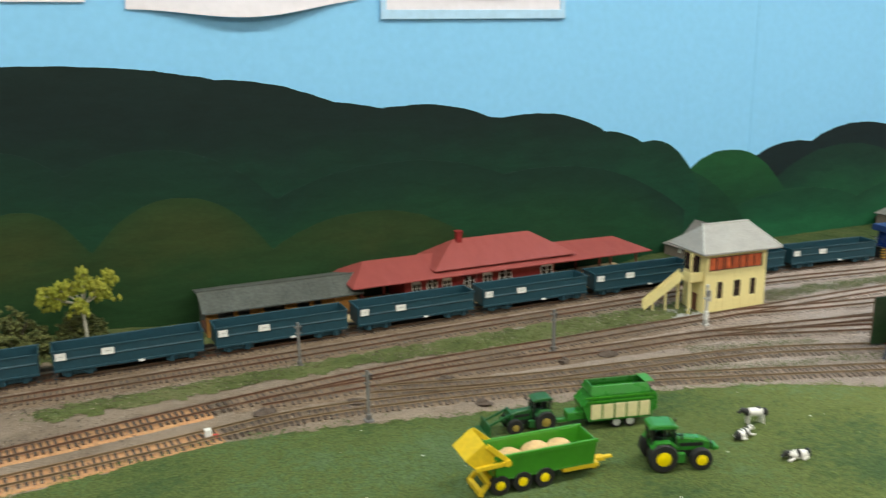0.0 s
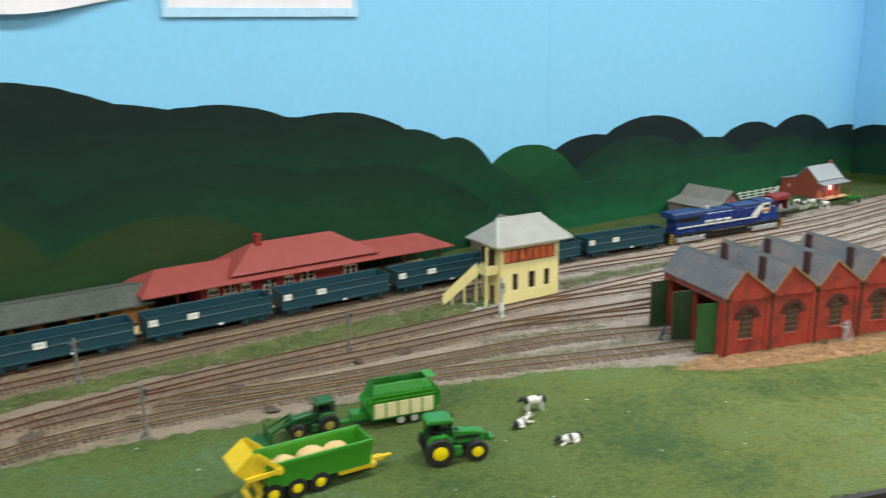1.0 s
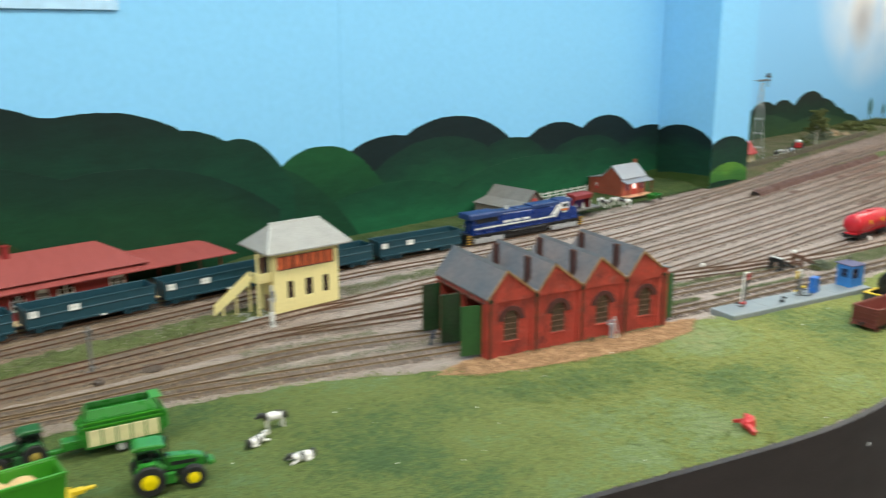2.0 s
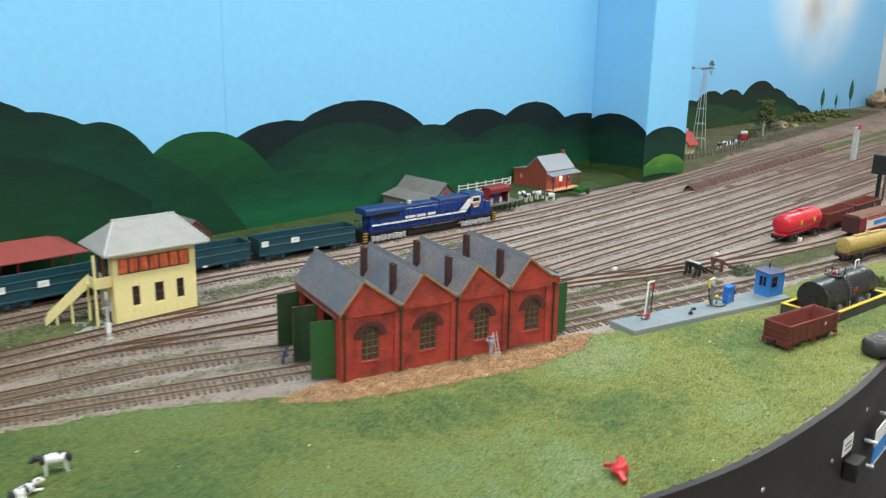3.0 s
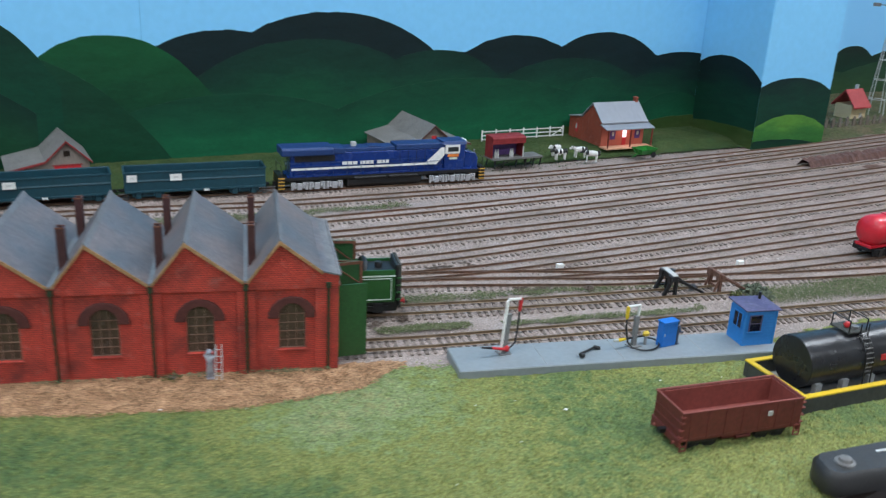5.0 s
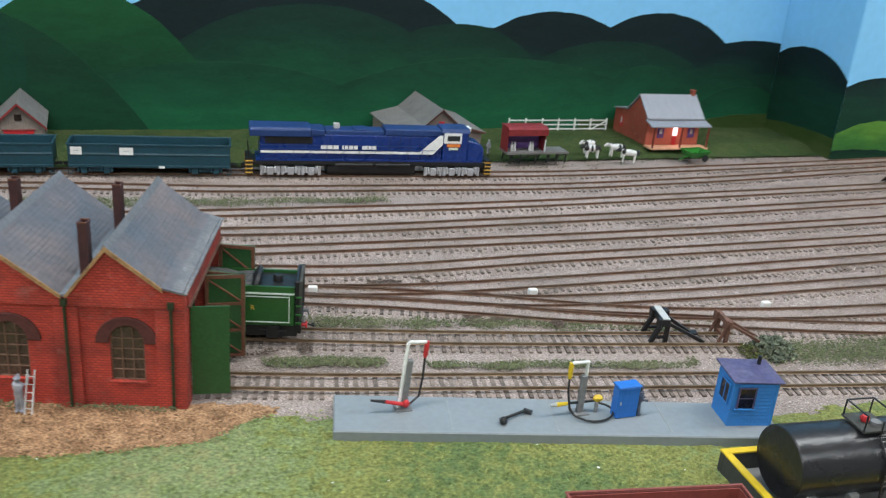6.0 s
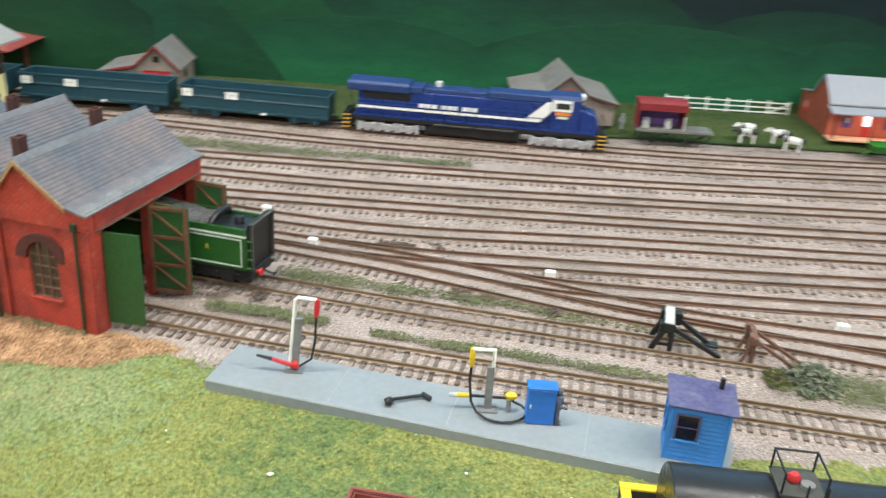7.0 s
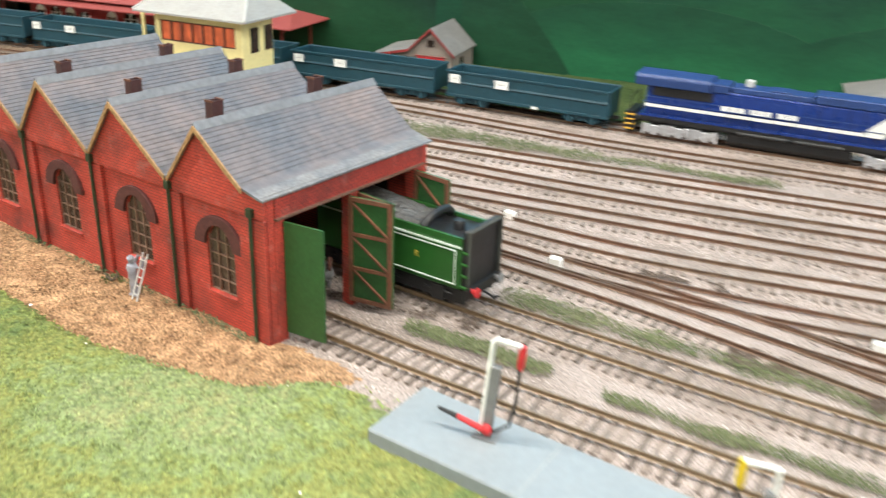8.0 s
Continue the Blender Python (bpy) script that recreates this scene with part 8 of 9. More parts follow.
def tank_wagon(m, L, R, shell, label, belt):
    t = thing("tank_wagon", m, label, "tank wagon")
    part("frame", Shape().box(-L / 2, L / 2, -0.009, 0.009, 0.0115, 0.0145), M_black, t, bevel=0.0004)
    e = 0.0085 if belt else 0.0024
    half = [(0.05, 0.0), (0.45, 0.10), (0.78, 0.32), (0.93, 0.62), (1.0, 1.0)]
    body = part("shell", Shape().lathe([(R * r, -L / 2 + e * d) for r, d in half] + [(R * r, L / 2 - e * d) for r, d in half[::-1]], (0, 0, 0.0150 + R), "x", 28), shell, t, smooth=True)
    part("cradle", Shape().box(-L / 2 + 0.001, L / 2 - 0.001, -0.0105, 0.0105, 0.0146, 0.0180), shell if belt else M_rust, t, "sole plate under the tank", 0.0008)
    for x in (-L * 0.36, 0, L * 0.36):
        part("strap", Shape().lathe([(R * 1.002, x - 0.0006), (R * 1.012, x - 0.0006), (R * 1.012, x + 0.0006), (R * 1.002, x + 0.0006)], (0, 0, 0.0150 + R), "x", 28), shell, body, smooth=True)
    part("dome", Shape().lathe([(0.005, 0), (0.005, 0.0025), (0.0042, 0.0032)], (0, 0, 0.0146 + 2 * R), "z", 14), shell, body, smooth=True)
    part("walkway", Shape().box(-L * 0.3, L * 0.3, -0.0035, 0.0035, 0.0152 + 2 * R, 0.0160 + 2 * R), shell, body)
    if belt:
        for x in (-L * 0.18, L * 0.20):
            part("warning_plate", Shape().box(x - 0.003, x + 0.003, -R - 0.0008, -R + 0.0006, 0.0140 + R, 0.0205 + R), M_yellow, body, "yellow warning plate")
    for s in (-1, 1):
        part("buffer", Shape().box(min(s * L / 2, s * (L / 2 + 0.004)), max(s * L / 2, s * (L / 2 + 0.004)), -0.0015, 0.0015, 0.0115, 0.0140), M_black, t)
    for x in (-L * 0.33, L * 0.33):
        bogie(t, x, 0.016, M_black, 2, 0.0052)
    return t


tank_wagon(at(1.936, 0.5733, 0, -2.5), 0.117, 0.0168, M_tankred, "glossy red tank wagon standing in the yard", True)
tank_wagon(at(1.905, 0.4525, 0, -9), 0.130, 0.0120, M_tankgold, "dull gold tank wagon standing on the siding", False)
open_wagon(at(2.058, 0.5672, 0.0045, -2), 0.100, 0.0300, 0.0200, M_hopper, M_hopper_in, "red-brown open wagon in the yard", "yard wagons")
open_wagon(at(2.172, 0.5632, 0.0045, -2), 0.110, 0.0300, 0.0205, M_vent, M_hopper_in, "rusty open wagon in the yard", "yard wagons")


def covered_van(m):
    t = thing("covered_van", m, "dark covered van with a white and red side panel", "wagon")
    part("body", Shape().box(0, 0.115, -0.015, 0.015, 0.010, 0.036), M_maroon, t, bevel=0.0006)
    part("end_wall", Shape().box(-0.0012, -0.0001, -0.0148, 0.0148, 0.0105, 0.0358), M_vent, t, "dark planked end", 0.0003)
    part("roof", Shape().prism([(-0.016, 0.0361), (-0.010, 0.0395), (0.010, 0.0395), (0.016, 0.0361)], "x", -0.001, 0.116), M_rust, t, "brown curved roof")
    p = part("side_panel", Shape().box(0.022, 0.110, -0.0160, -0.0151, 0.0135, 0.0335), M_white, t, "white side panel")
    part("red_band", Shape().box(0.022, 0.110, -0.0165, -0.0161, 0.0305, 0.0335).box(0.022, 0.110, -0.0165, -0.0161, 0.0135, 0.0155), M_red, p)
    part("blue_mark", Shape().box(0.045, 0.100, -0.0165, -0.0161, 0.0200, 0.0270), M_signblue, p)
    for x in (0.024, 0.091):
        bogie(t, x, 0.018, M_black, 2, 0.0052)
    return t


covered_van(at(2.012, 0.517, 0, -5))

stand = thing("water_column", at(2.395, 0.612), "black water tank on a dark column beside the yard", "water tank")
part("column", Shape().cyl((0, 0, 0), (0, 0, 0.052), 0.0042, n=10), M_black, stand, smooth=True)
part("tank", Shape().box(-0.013, 0.013, -0.013, 0.013, 0.0521, 0.090), M_black, stand, bevel=0.0008)
part("ladder", Shape().box(-0.012, -0.011, -0.0145, -0.0132, 0, 0.088).box(-0.006, -0.005, -0.0145, -0.0132, 0, 0.088), M_black, stand)
sig = thing("colour_light_signal", at(2.886, 0.847), "white signal post with a small red head", "signal")
part("post", Shape().box(-0.006, 0.006, -0.006, 0.006, 0, 0.085), M_ltgrey, sig, bevel=0.0008)
part("head", Shape().box(-0.012, 0.002, -0.009, -0.0062, 0.080, 0.093), M_red, sig, "red signal head", 0.001)


# ---- buffer stops, markers, undergrowth ----
def buffer_stop(m, material, label, swing=0.0):
    t = thing("buffer_stop", m, label, "buffer stop", "buffer stops")
    for s in (-1, 1):
        y = s * 0.0095
        part("upright", Shape().box(-0.0016, 0.0016, y - 0.0016, y + 0.0016, 0, 0.0225).bar((-0.007, y, 0.001), (-0.001, y, 0.020), 0.0022), material, t, bevel=0.0003)
        part("back_stay", Shape().bar((0.0015, y, 0.0205), (0.034, y * 0.9 - swing, 0.004), 0.0022), material, t)
        part("pad", Shape().box(-0.0042, -0.0018, y - 0.0034, y + 0.0034, 0.0165, 0.0256), material, t, bevel=0.0004)
    part("cross_beam", Shape().box(-0.0019, 0.0019, -0.0140, 0.0140, 0.0190, 0.0245), material, t, bevel=0.0004)
    part("tie", Shape().box(-0.0010, 0.0010, -0.0095, 0.0095, 0.006, 0.0085), material, t)
    part("tie", Shape().bar((0.030, -0.010 - swing * 0.87, 0.0045), (0.030, 0.010 - swing * 0.87, 0.0045), 0.0026), material, t)
    return t


def plank_stop(m):
    """A heavy stop: a broad plank across the rails on splayed legs, its stays running back to a foot plate."""
    t = thing("buffer_stop", m, "black timber buffer stop, its top plank painted pale as lit", "buffer stop", "buffer stops")
    for y in (-0.0085, 0.0085):
        part("upright", Shape().box(0.0012, 0.0040, y - 0.0016, y + 0.0016, 0, 0.0190), M_black, t, bevel=0.0003)
        part("leg", Shape().bar((-0.0085, y, 0.0008), (-0.0010, y, 0.0185), 0.0030, 0.0032), M_black, t, bevel=0.0003)
        part("rung", Shape().bar((-0.0070, y, 0.0050), (0.0026, y, 0.0056), 0.0015), M_black, t)
        part("pad", Shape().box(-0.0052, -0.0030, y - 0.0032, y + 0.0032, 0.0135, 0.0205), M_black, t, bevel=0.0005)
    part("buffer_head", Shape().box(0.0034, 0.0078, 0.0040, 0.0105, 0.0125, 0.0208), M_black, t, bevel=0.0006)
    part("cross_beam", Shape().box(-0.0030, 0.0032, -0.0112, 0.0112, 0.0150, 0.0203), M_black, t, bevel=0.0004)
    # top of the black beam in pale grey: overhead light put into the colour
    part("plank", Shape().box(-0.0027, 0.0028, -0.0114, 0.0114, 0.0204, 0.0214), M_ltgrey, t, "beam top painted pale as lit", 0.0002)
    part("back_stay", Shape().bar((0.0030, 0.0080, 0.0175), (0.0255, 0.0050, 0.0035), 0.0024), M_black, t)
    part("back_stay", Shape().bar((0.0030, -0.0085, 0.0165), (0.0320, -0.0075, 0.0020), 0.0024), M_black, t)
    part("foot_plate", Shape().box(0.0235, 0.0310, 0.0010, 0.0075, 0.0030, 0.0046), M_black, t, bevel=0.0003)
    return t


plank_stop(at(1.6090, 0.5705, 0.002, -14))
buffer_stop(at(1.6570, 0.5605, 0.001, -10) @ Matrix.Diagonal((0.85, 0.80, 0.82, 1)), M_oldwood, "rusty broken buffer stop among the weeds", 0.010)
for k, (x, y, rz) in enumerate(((1.548, 0.657, -8), (1.731, 0.602, -6), (1.378, 0.689, -12), (1.333, 0.748, -15), (1.921, 0.560, -8))):
    mk = part("track_marker", Shape().box(-0.0036, 0.0036, -0.0024, 0.0024, 0.0005, 0.0078), M_card, bevel=0.0006)
    mk.matrix_basis = at(x, y, 0.0, rz)
    tagged(mk, "small white marker block between the tracks", "marker", "track markers")


def shrub(m, r, h, material, label, n=70, seed=1, name="shrub"):
    n = int(n * 2.4)
    t = thing(name, m, label, "shrub")
    rnd = random.Random(seed)
    tw = Shape()
    for k in range(7):
        a = rnd.uniform(0, 6.28)
        tw.cyl((0, 0, 0), (r * 0.6 * math.cos(a), r * 0.6 * math.sin(a), h * rnd.uniform(0.5, 0.9)), 0.0006, 0.0003, 5)
    part("twigs", tw, M_stake, t)
    cl = Shape()
    for k in range(n):
        a, q = rnd.uniform(0, 6.28), math.sqrt(rnd.random())
        lobe = 0.72 + 0.42 * noise.noise(Vector((math.cos(a) * 1.6, math.sin(a) * 1.6, seed * 3.7)))
        q *= 1.25 * lobe + 0.12
        z = h * rnd.uniform(0.05, 1.0) * max(0.25, 1 - 0.62 * q * q) * (0.7 + 0.5 * lobe)
        s = rnd.uniform(0.03, 0.12) * r
        cl.blob((r * q * math.cos(a), r * q * math.sin(a), z), s, s, s * 0.8, 0.6, seed + k, 6, 4)
    part("leaf_clumps", cl, material, t)
    return t


shrub(at(1.685, 0.537, 0.001), 0.0155, 0.0105, M_bushgrey, "low grey-green shrub by the buffer stop", 150, 3)
shrub(at(1.666, 0.538, 0.001), 0.0085, 0.0065, M_bush, "low green shrub by the buffer stop", 80, 5)
shrub(at(1.768, 0.386, 0.001), 0.016, 0.012, M_bush, "low green shrub behind the oil tank", 110, 7)
shrub(at(1.188, 0.582, 0.001) @ at(-0.025, -0.012), 0.006, 0.006, M_bush, "small green tuft at the shed wall", 30, 9)
for k, (x, y, r, h) in enumerate(((0.130, 1.105, 0.040, 0.055), (0.060, 1.110, 0.045, 0.060), (-0.03, 1.10, 0.05, 0.055), (0.205, 1.125, 0.030, 0.040))):
    shrub(at(x, y, 0.008), r, h, M_bush, "dark green bush against the backdrop", 150, 20 + k, "bush")
for k, (x, y, r, h) in enumerate(((3.02, 1.20, 0.030, 0.035), (3.22, 1.24, 0.04, 0.050), (3.60, 1.29, 0.07, 0.035), (2.46, 1.12, 0.028, 0.020), (3.85, 1.30, 0.07, 0.03))):
    shrub(at(x, y, 0.001), r, h, M_bushgrey if k % 2 else M_bush, "dusty shrub behind the picket fence", 90, 40 + k, "bush")


def tree(m, h):
    t = thing("tree", m, "slender pale-trunked tree with drooping yellow-green foliage", "tree")
    trunk = part("trunk", Shape().tube([(0, 0, 0), (0.001, 0, h * 0.3), (-0.001, 0.001, h * 0.55), (0.002, 0, h * 0.78)], 0.0017, 8).cyl((0.002, 0, h * 0.78), (0.004, 0, h), 0.0013, 0.0006, 7), M_bark, t, smooth=True)
    rnd = random.Random(8)
    tips = [(-0.040, 0.0, 0.83), (-0.028, 0.004, 0.74), (-0.024, -0.003, 0.90), (-0.010, 0.004, 0.88), (0.003, 0.0, 1.04), (0.006, 0.004, 0.92), (-0.003, -0.004, 0.68), (0.018, -0.003, 0.88), (0.030, 0.003, 0.98), (0.024, 0.0, 0.80)]
    crown = Shape()
    for k, (x, y, z) in enumerate(tips):
        part("limb", Shape().cyl((0.001, 0, h * 0.62), (x, y, z * h - 0.004), 0.0011, 0.0005, 6), M_bark, trunk)
        for j in range(46):
            s = rnd.uniform(0.0012, 0.0030)
            dx = rnd.gauss(0, 0.0048)
            crown.blob((x + dx, y + rnd.gauss(0, 0.005), z * h + rnd.uniform(-0.012, 0.003) - 60 * dx * dx), s * 0.8, s * 0.8, s * 1.3, 0.45, k * 50 + j, 6, 4)
    part("crown", crown, M_leaf, t, "tufts of yellow-green foliage")
    return t


tree(at(0.209, 1.088, 0.004), 0.096)


# ---- toys in the meadow ----
def wheel(t, x, y, r, w, rim, name="wheel", q=0.50):
    ob = part(name, Shape().lathe([(r * q, -w / 2), (r * 0.93, -w / 2), (r, -w * 0.36), (r, w * 0.36), (r * 0.93, w / 2), (r * q, w / 2)], (x, y, r), "y", 24), M_tyre, t, "black tyre", smooth=True)
    part("rim", Shape().lathe([(r * 0.10, -w * 0.58), (r * 0.24, -w * 0.58), (r * 0.34, -w * 0.50), (r * (q - 0.04), -w * 0.53), (r * (q + 0.005), -w * 0.50), (r * (q + 0.005), w * 0.50), (r * (q - 0.04), w * 0.53), (r * 0.34, w * 0.50), (r * 0.24, w * 0.58), (r * 0.10, w * 0.58)], (x, y, r), "y", 20), rim, ob, "yellow wheel centre", smooth=True)
    return ob


def tractor(m, label, base=0.0322, paint=M_trgreen, hub=M_rim_y, q=0.50):
    """Rear axle at the origin, nose along +x."""
    t = thing("tractor", m, label, "tractor", "tractors")
    for s in (-1, 1):
        wheel(t, 0, s * 0.0122, 0.0122, 0.0080, hub, "rear_wheel", q)
        wheel(t, base, s * 0.0112, 0.0092, 0.0062, hub, "front_wheel", q)
        part("fender", Shape().prism([(-0.010, 0.0200), (-0.006, 0.0252), (0.006, 0.0256), (0.012, 0.0205), (0.0105, 0.0195), (0.005, 0.0240), (-0.005, 0.0238), (-0.0088, 0.0195)], "y", s * 0.0112 - 0.0028, s * 0.0112 + 0.0030), paint, t, bevel=0.0003)
        part("mirror", Shape().bar((0.012, s * 0.008, 0.030), (0.014, s * 0.0135, 0.031), 0.0007).box(0.0135, 0.0145, s * 0.0140 - 0.0014, s * 0.0140 + 0.0014, 0.029, 0.0335), M_black, t)
        part("step", Shape().box(0.012, 0.019, s * 0.0100 - 0.0022, s * 0.0100 + 0.0022, 0.0065, 0.0145), paint, t, bevel=0.0003)
    part("chassis", Shape().box(-0.008, 0.040, -0.0045, 0.0045, 0.0080, 0.0150).box(0.0335, 0.0365, -0.0085, 0.0085, 0.0075, 0.0100), M_black, t, bevel=0.0004)
    part("bonnet", Shape().prism([(0.0125, 0.0130), (0.0125, 0.0258), (0.034, 0.0236), (0.0415, 0.0210), (0.0430, 0.0170), (0.0420, 0.0130)], "y", -0.0046, 0.0046), paint, t, bevel=0.0010)
    part("grille", Shape().box(0.0420, 0.0435, -0.0040, 0.0040, 0.0140, 0.0195), M_black, t)
    part("side_grille", Shape().box(0.016, 0.036, -0.0049, -0.0045, 0.0175, 0.0205).box(0.016, 0.036, 0.0045, 0.0049, 0.0175, 0.0205), M_black, t, "dark side grille")
    part("front_weight", Shape().box(0.0440, 0.0470, -0.0045, 0.0045, 0.0120, 0.0155).box(0.0450, 0.0490, -0.0060, 0.0060, 0.0135, 0.0165), paint, t, bevel=0.0006)
    cab = part("cab", Shape().prism([(-0.0070, 0.0150), (-0.0074, 0.0205), (0.0128, 0.0205), (0.0120, 0.0150)], "y", -0.0072, 0.0072), paint, t, "cab floor and sills", 0.0004)
    part("seat", Shape().box(-0.003, 0.003, -0.0026, 0.0026, 0.0206, 0.0238).box(-0.0046, -0.0028, -0.0026, 0.0026, 0.0206, 0.0300), M_black, cab, "black seat", 0.0004)
    part("steering_column", Shape().bar((0.0095, 0, 0.0206), (0.0070, 0, 0.0258), 0.0009).cyl((0.0072, 0, 0.0256), (0.0068, 0, 0.0262), 0.0022, n=12), M_black, cab)
    for s in (-1, 1):
        part("side_window", Shape().prism([(-0.0074, 0.0206), (-0.0085, 0.0345), (0.0105, 0.0345), (0.0128, 0.0206)], "y", s * 0.0071 - 0.0002, s * 0.0071 + 0.0002), M_cabglass, cab, "tinted side window").visible_shadow = False
    for xa, xb in ((-0.0073, -0.0084), (0.0128, 0.0105)):
        part("cab_window", Shape().add([(xa - 0.0002, -0.0068, 0.0206), (xa - 0.0002, 0.0068, 0.0206), (xb - 0.0002, 0.0068, 0.0345), (xb - 0.0002, -0.0068, 0.0345), (xa + 0.0002, -0.0068, 0.0206), (xa + 0.0002, 0.0068, 0.0206), (xb + 0.0002, 0.0068, 0.0345), (xb + 0.0002, -0.0068, 0.0345)], [(0, 1, 2, 3), (4, 7, 6, 5), (0, 4, 5, 1), (3, 2, 6, 7), (0, 3, 7, 4), (1, 5, 6, 2)]), M_cabglass, cab, "tinted window").visible_shadow = False
    for x0, x1 in ((-0.0072, -0.0086), (0.0028, 0.0022), (0.0130, 0.0105)):
        for s in (-1, 1):
            part("pillar", Shape().bar((x0, s * 0.0075, 0.0165), (x1, s * 0.0075, 0.0345), 0.0013), M_black, cab)
    part("cab_roof", Shape().prism([(-0.0105, 0.0346), (-0.0100, 0.0372), (-0.006, 0.0386), (0.009, 0.0384), (0.0135, 0.0366), (0.0130, 0.0346)], "y", -0.0092, 0.0092), paint, t, "green cab roof", 0.0008)
    part("exhaust", Shape().cyl((0.0150, 0.0052, 0.026), (0.0150, 0.0052, 0.0380), 0.0008, n=8), M_black, t, smooth=True)
    return t


tractor(at(0.6390, 0.5965, 0.0020, -20) @ Matrix.Scale(1.03, 4), "green model tractor with yellow wheels in the meadow")
tractor(at(0.5865, 0.7015, 0.0020, 171) @ Matrix.Scale(0.82, 4), "dark green model tractor with loader standing behind the trailer", 0.0355, M_trgreen_dk, M_rim_dull, 0.42)
loader = thing("front_loader", at(0.5430, 0.7090, 0.0020, 171) @ Matrix.Scale(0.92, 4), "green loader bucket in front of the tractor", "loader")
part("arm", Shape().bar((-0.012, -0.007, 0.020), (0.012, -0.007, 0.010), 0.002).bar((-0.012, 0.007, 0.020), (0.012, 0.007, 0.010), 0.002), M_trgreen_dk, loader)
part("bucket", Shape().prism([(0.010, 0.001), (0.010, 0.013), (0.0115, 0.0135), (0.0125, 0.0035), (0.026, 0.0022), (0.026, 0.001)], "y", -0.014, 0.014), M_trgreen_dk, loader)
part("frame", Shape().box(-0.016, -0.012, -0.009, 0.009, 0.004, 0.022), M_trgreen_dk, loader, bevel=0.0005)


def tub(x0, x1, w, z0, z1, th=0.0012, flare=0.0):
    """An open box with thick sides."""
    s = Shape().box(x0, x1, -w, w, z0, z0 + th)
    for q in (-1, 1):
        s.add([(x0, q * w, z0 + th), (x1, q * w, z0 + th), (x1 + flare, q * (w + flare), z1), (x0 - flare, q * (w + flare), z1), (x0, q * (w - th), z0 + th), (x1, q * (w - th), z0 + th), (x1 + flare, q * (w + flare - th), z1), (x0 - flare, q * (w + flare - th), z1)], [(0, 1, 2, 3), (4, 7, 6, 5), (3, 2, 6, 7), (0, 4, 5, 1), (0, 3, 7, 4), (1, 5, 6, 2)])
    for x, f in ((x0, -flare), (x1, flare)):
        d = th if f <= 0 and x == x0 else -th
        s.add([(x, -w, z0 + th), (x, w, z0 + th), (x + f, w + flare, z1), (x + f, -w - flare, z1), (x + d, -w, z0 + th), (x + d, w, z0 + th), (x + f + d, w + flare, z1), (x + f + d, -w - flare, z1)], [(0, 1, 2, 3), (4, 7, 6, 5), (3, 2, 6, 7), (0, 4, 5, 1), (0, 3, 7, 4), (1, 5, 6, 2)])
    return s


def tipping_trailer(m):
    t = thing("farm_trailer", m, "green tipping trailer with yellow chassis and raised yellow tailgate", "trailer")
    part("body", tub(0.013, 0.101, 0.0135, 0.0125, 0.0340, 0.0014, 0.0015), M_trgreen2, t, bevel=0.0003)
    part("top_rail", Shape().bar((0.011, -0.0150, 0.0338), (0.103, -0.0150, 0.0338), 0.0022, 0.0030).bar((0.011, 0.0150, 0.0338), (0.103, 0.0150, 0.0338), 0.0022, 0.0030), M_trgreen2, t, bevel=0.0003)
    part("chassis", Shape().box(0.010, 0.108, -0.0052, -0.0030, 0.0090, 0.0120).box(0.010, 0.108, 0.0030, 0.0052, 0.0090, 0.0120).box(0.006, 0.012, -0.011, 0.011, 0.008, 0.012).box(0.073, 0.106, -0.0128, 0.0128, 0.0085, 0.0122), M_yellow, t, "yellow chassis", 0.0003)
    part("drawbar", Shape().box(0.095, 0.117, -0.0032, 0.0032, 0.0070, 0.0105).box(0.115, 0.125, -0.0018, 0.0018, 0.0078, 0.0098).box(0.106, 0.110, -0.0022, 0.0022, 0.0005, 0.0070), M_yellow, t, "yellow drawbar", 0.0003)
    gate = part("tailgate", Shape().add([(0.0150, -0.0150, 0.0330), (-0.0040, -0.0150, 0.0265), (-0.0130, -0.0150, 0.0355), (0.0030, -0.0150, 0.0480), (0.0150, 0.0150, 0.0330), (-0.0040, 0.0150, 0.0265), (-0.0130, 0.0150, 0.0355), (0.0030, 0.0150, 0.0480), (0.0130, -0.0150, 0.0315), (-0.0030, -0.0150, 0.0250), (0.0130, 0.0150, 0.0315), (-0.0030, 0.0150, 0.0250)], [(1, 2, 6, 5), (2, 3, 7, 6), (0, 3, 2, 1), (4, 5, 6, 7), (0, 1, 9, 8), (4, 10, 11, 5), (1, 5, 11, 9)]), M_yellow, t, "raised yellow tailgate")
    for s in (-1, 1):
        part("tailgate_arm", Shape().bar((-0.005, s * 0.0160, 0.0272), (0.022, s * 0.0160, 0.0285), 0.0026, 0.0036).bar((0.005, s * 0.0160, 0.046), (0.023, s * 0.0160, 0.0300), 0.0022, 0.0040).cyl((0.022, s * 0.0185, 0.0290), (0.022, s * 0.0160, 0.0290), 0.0030, n=12), M_yellow, gate, bevel=0.0002)
    part("rear_bumper", Shape().bar((0.0060, -0.012, 0.010), (0.0000, -0.012, 0.003), 0.0030).bar((0.0060, 0.012, 0.010), (0.0000, 0.012, 0.003), 0.0030).bar((0.0010, -0.013, 0.0035), (0.0010, 0.013, 0.0035), 0.0040).box(0.006, 0.016, -0.012, 0.012, 0.0095, 0.0115), M_yellow, t)
    for k in range(3):
        for s in (-1, 1):
            wheel(t, 0.0172 + 0.0195 * k, s * 0.0112, 0.0086, 0.0062, M_rim_y, q=0.46)
    return t


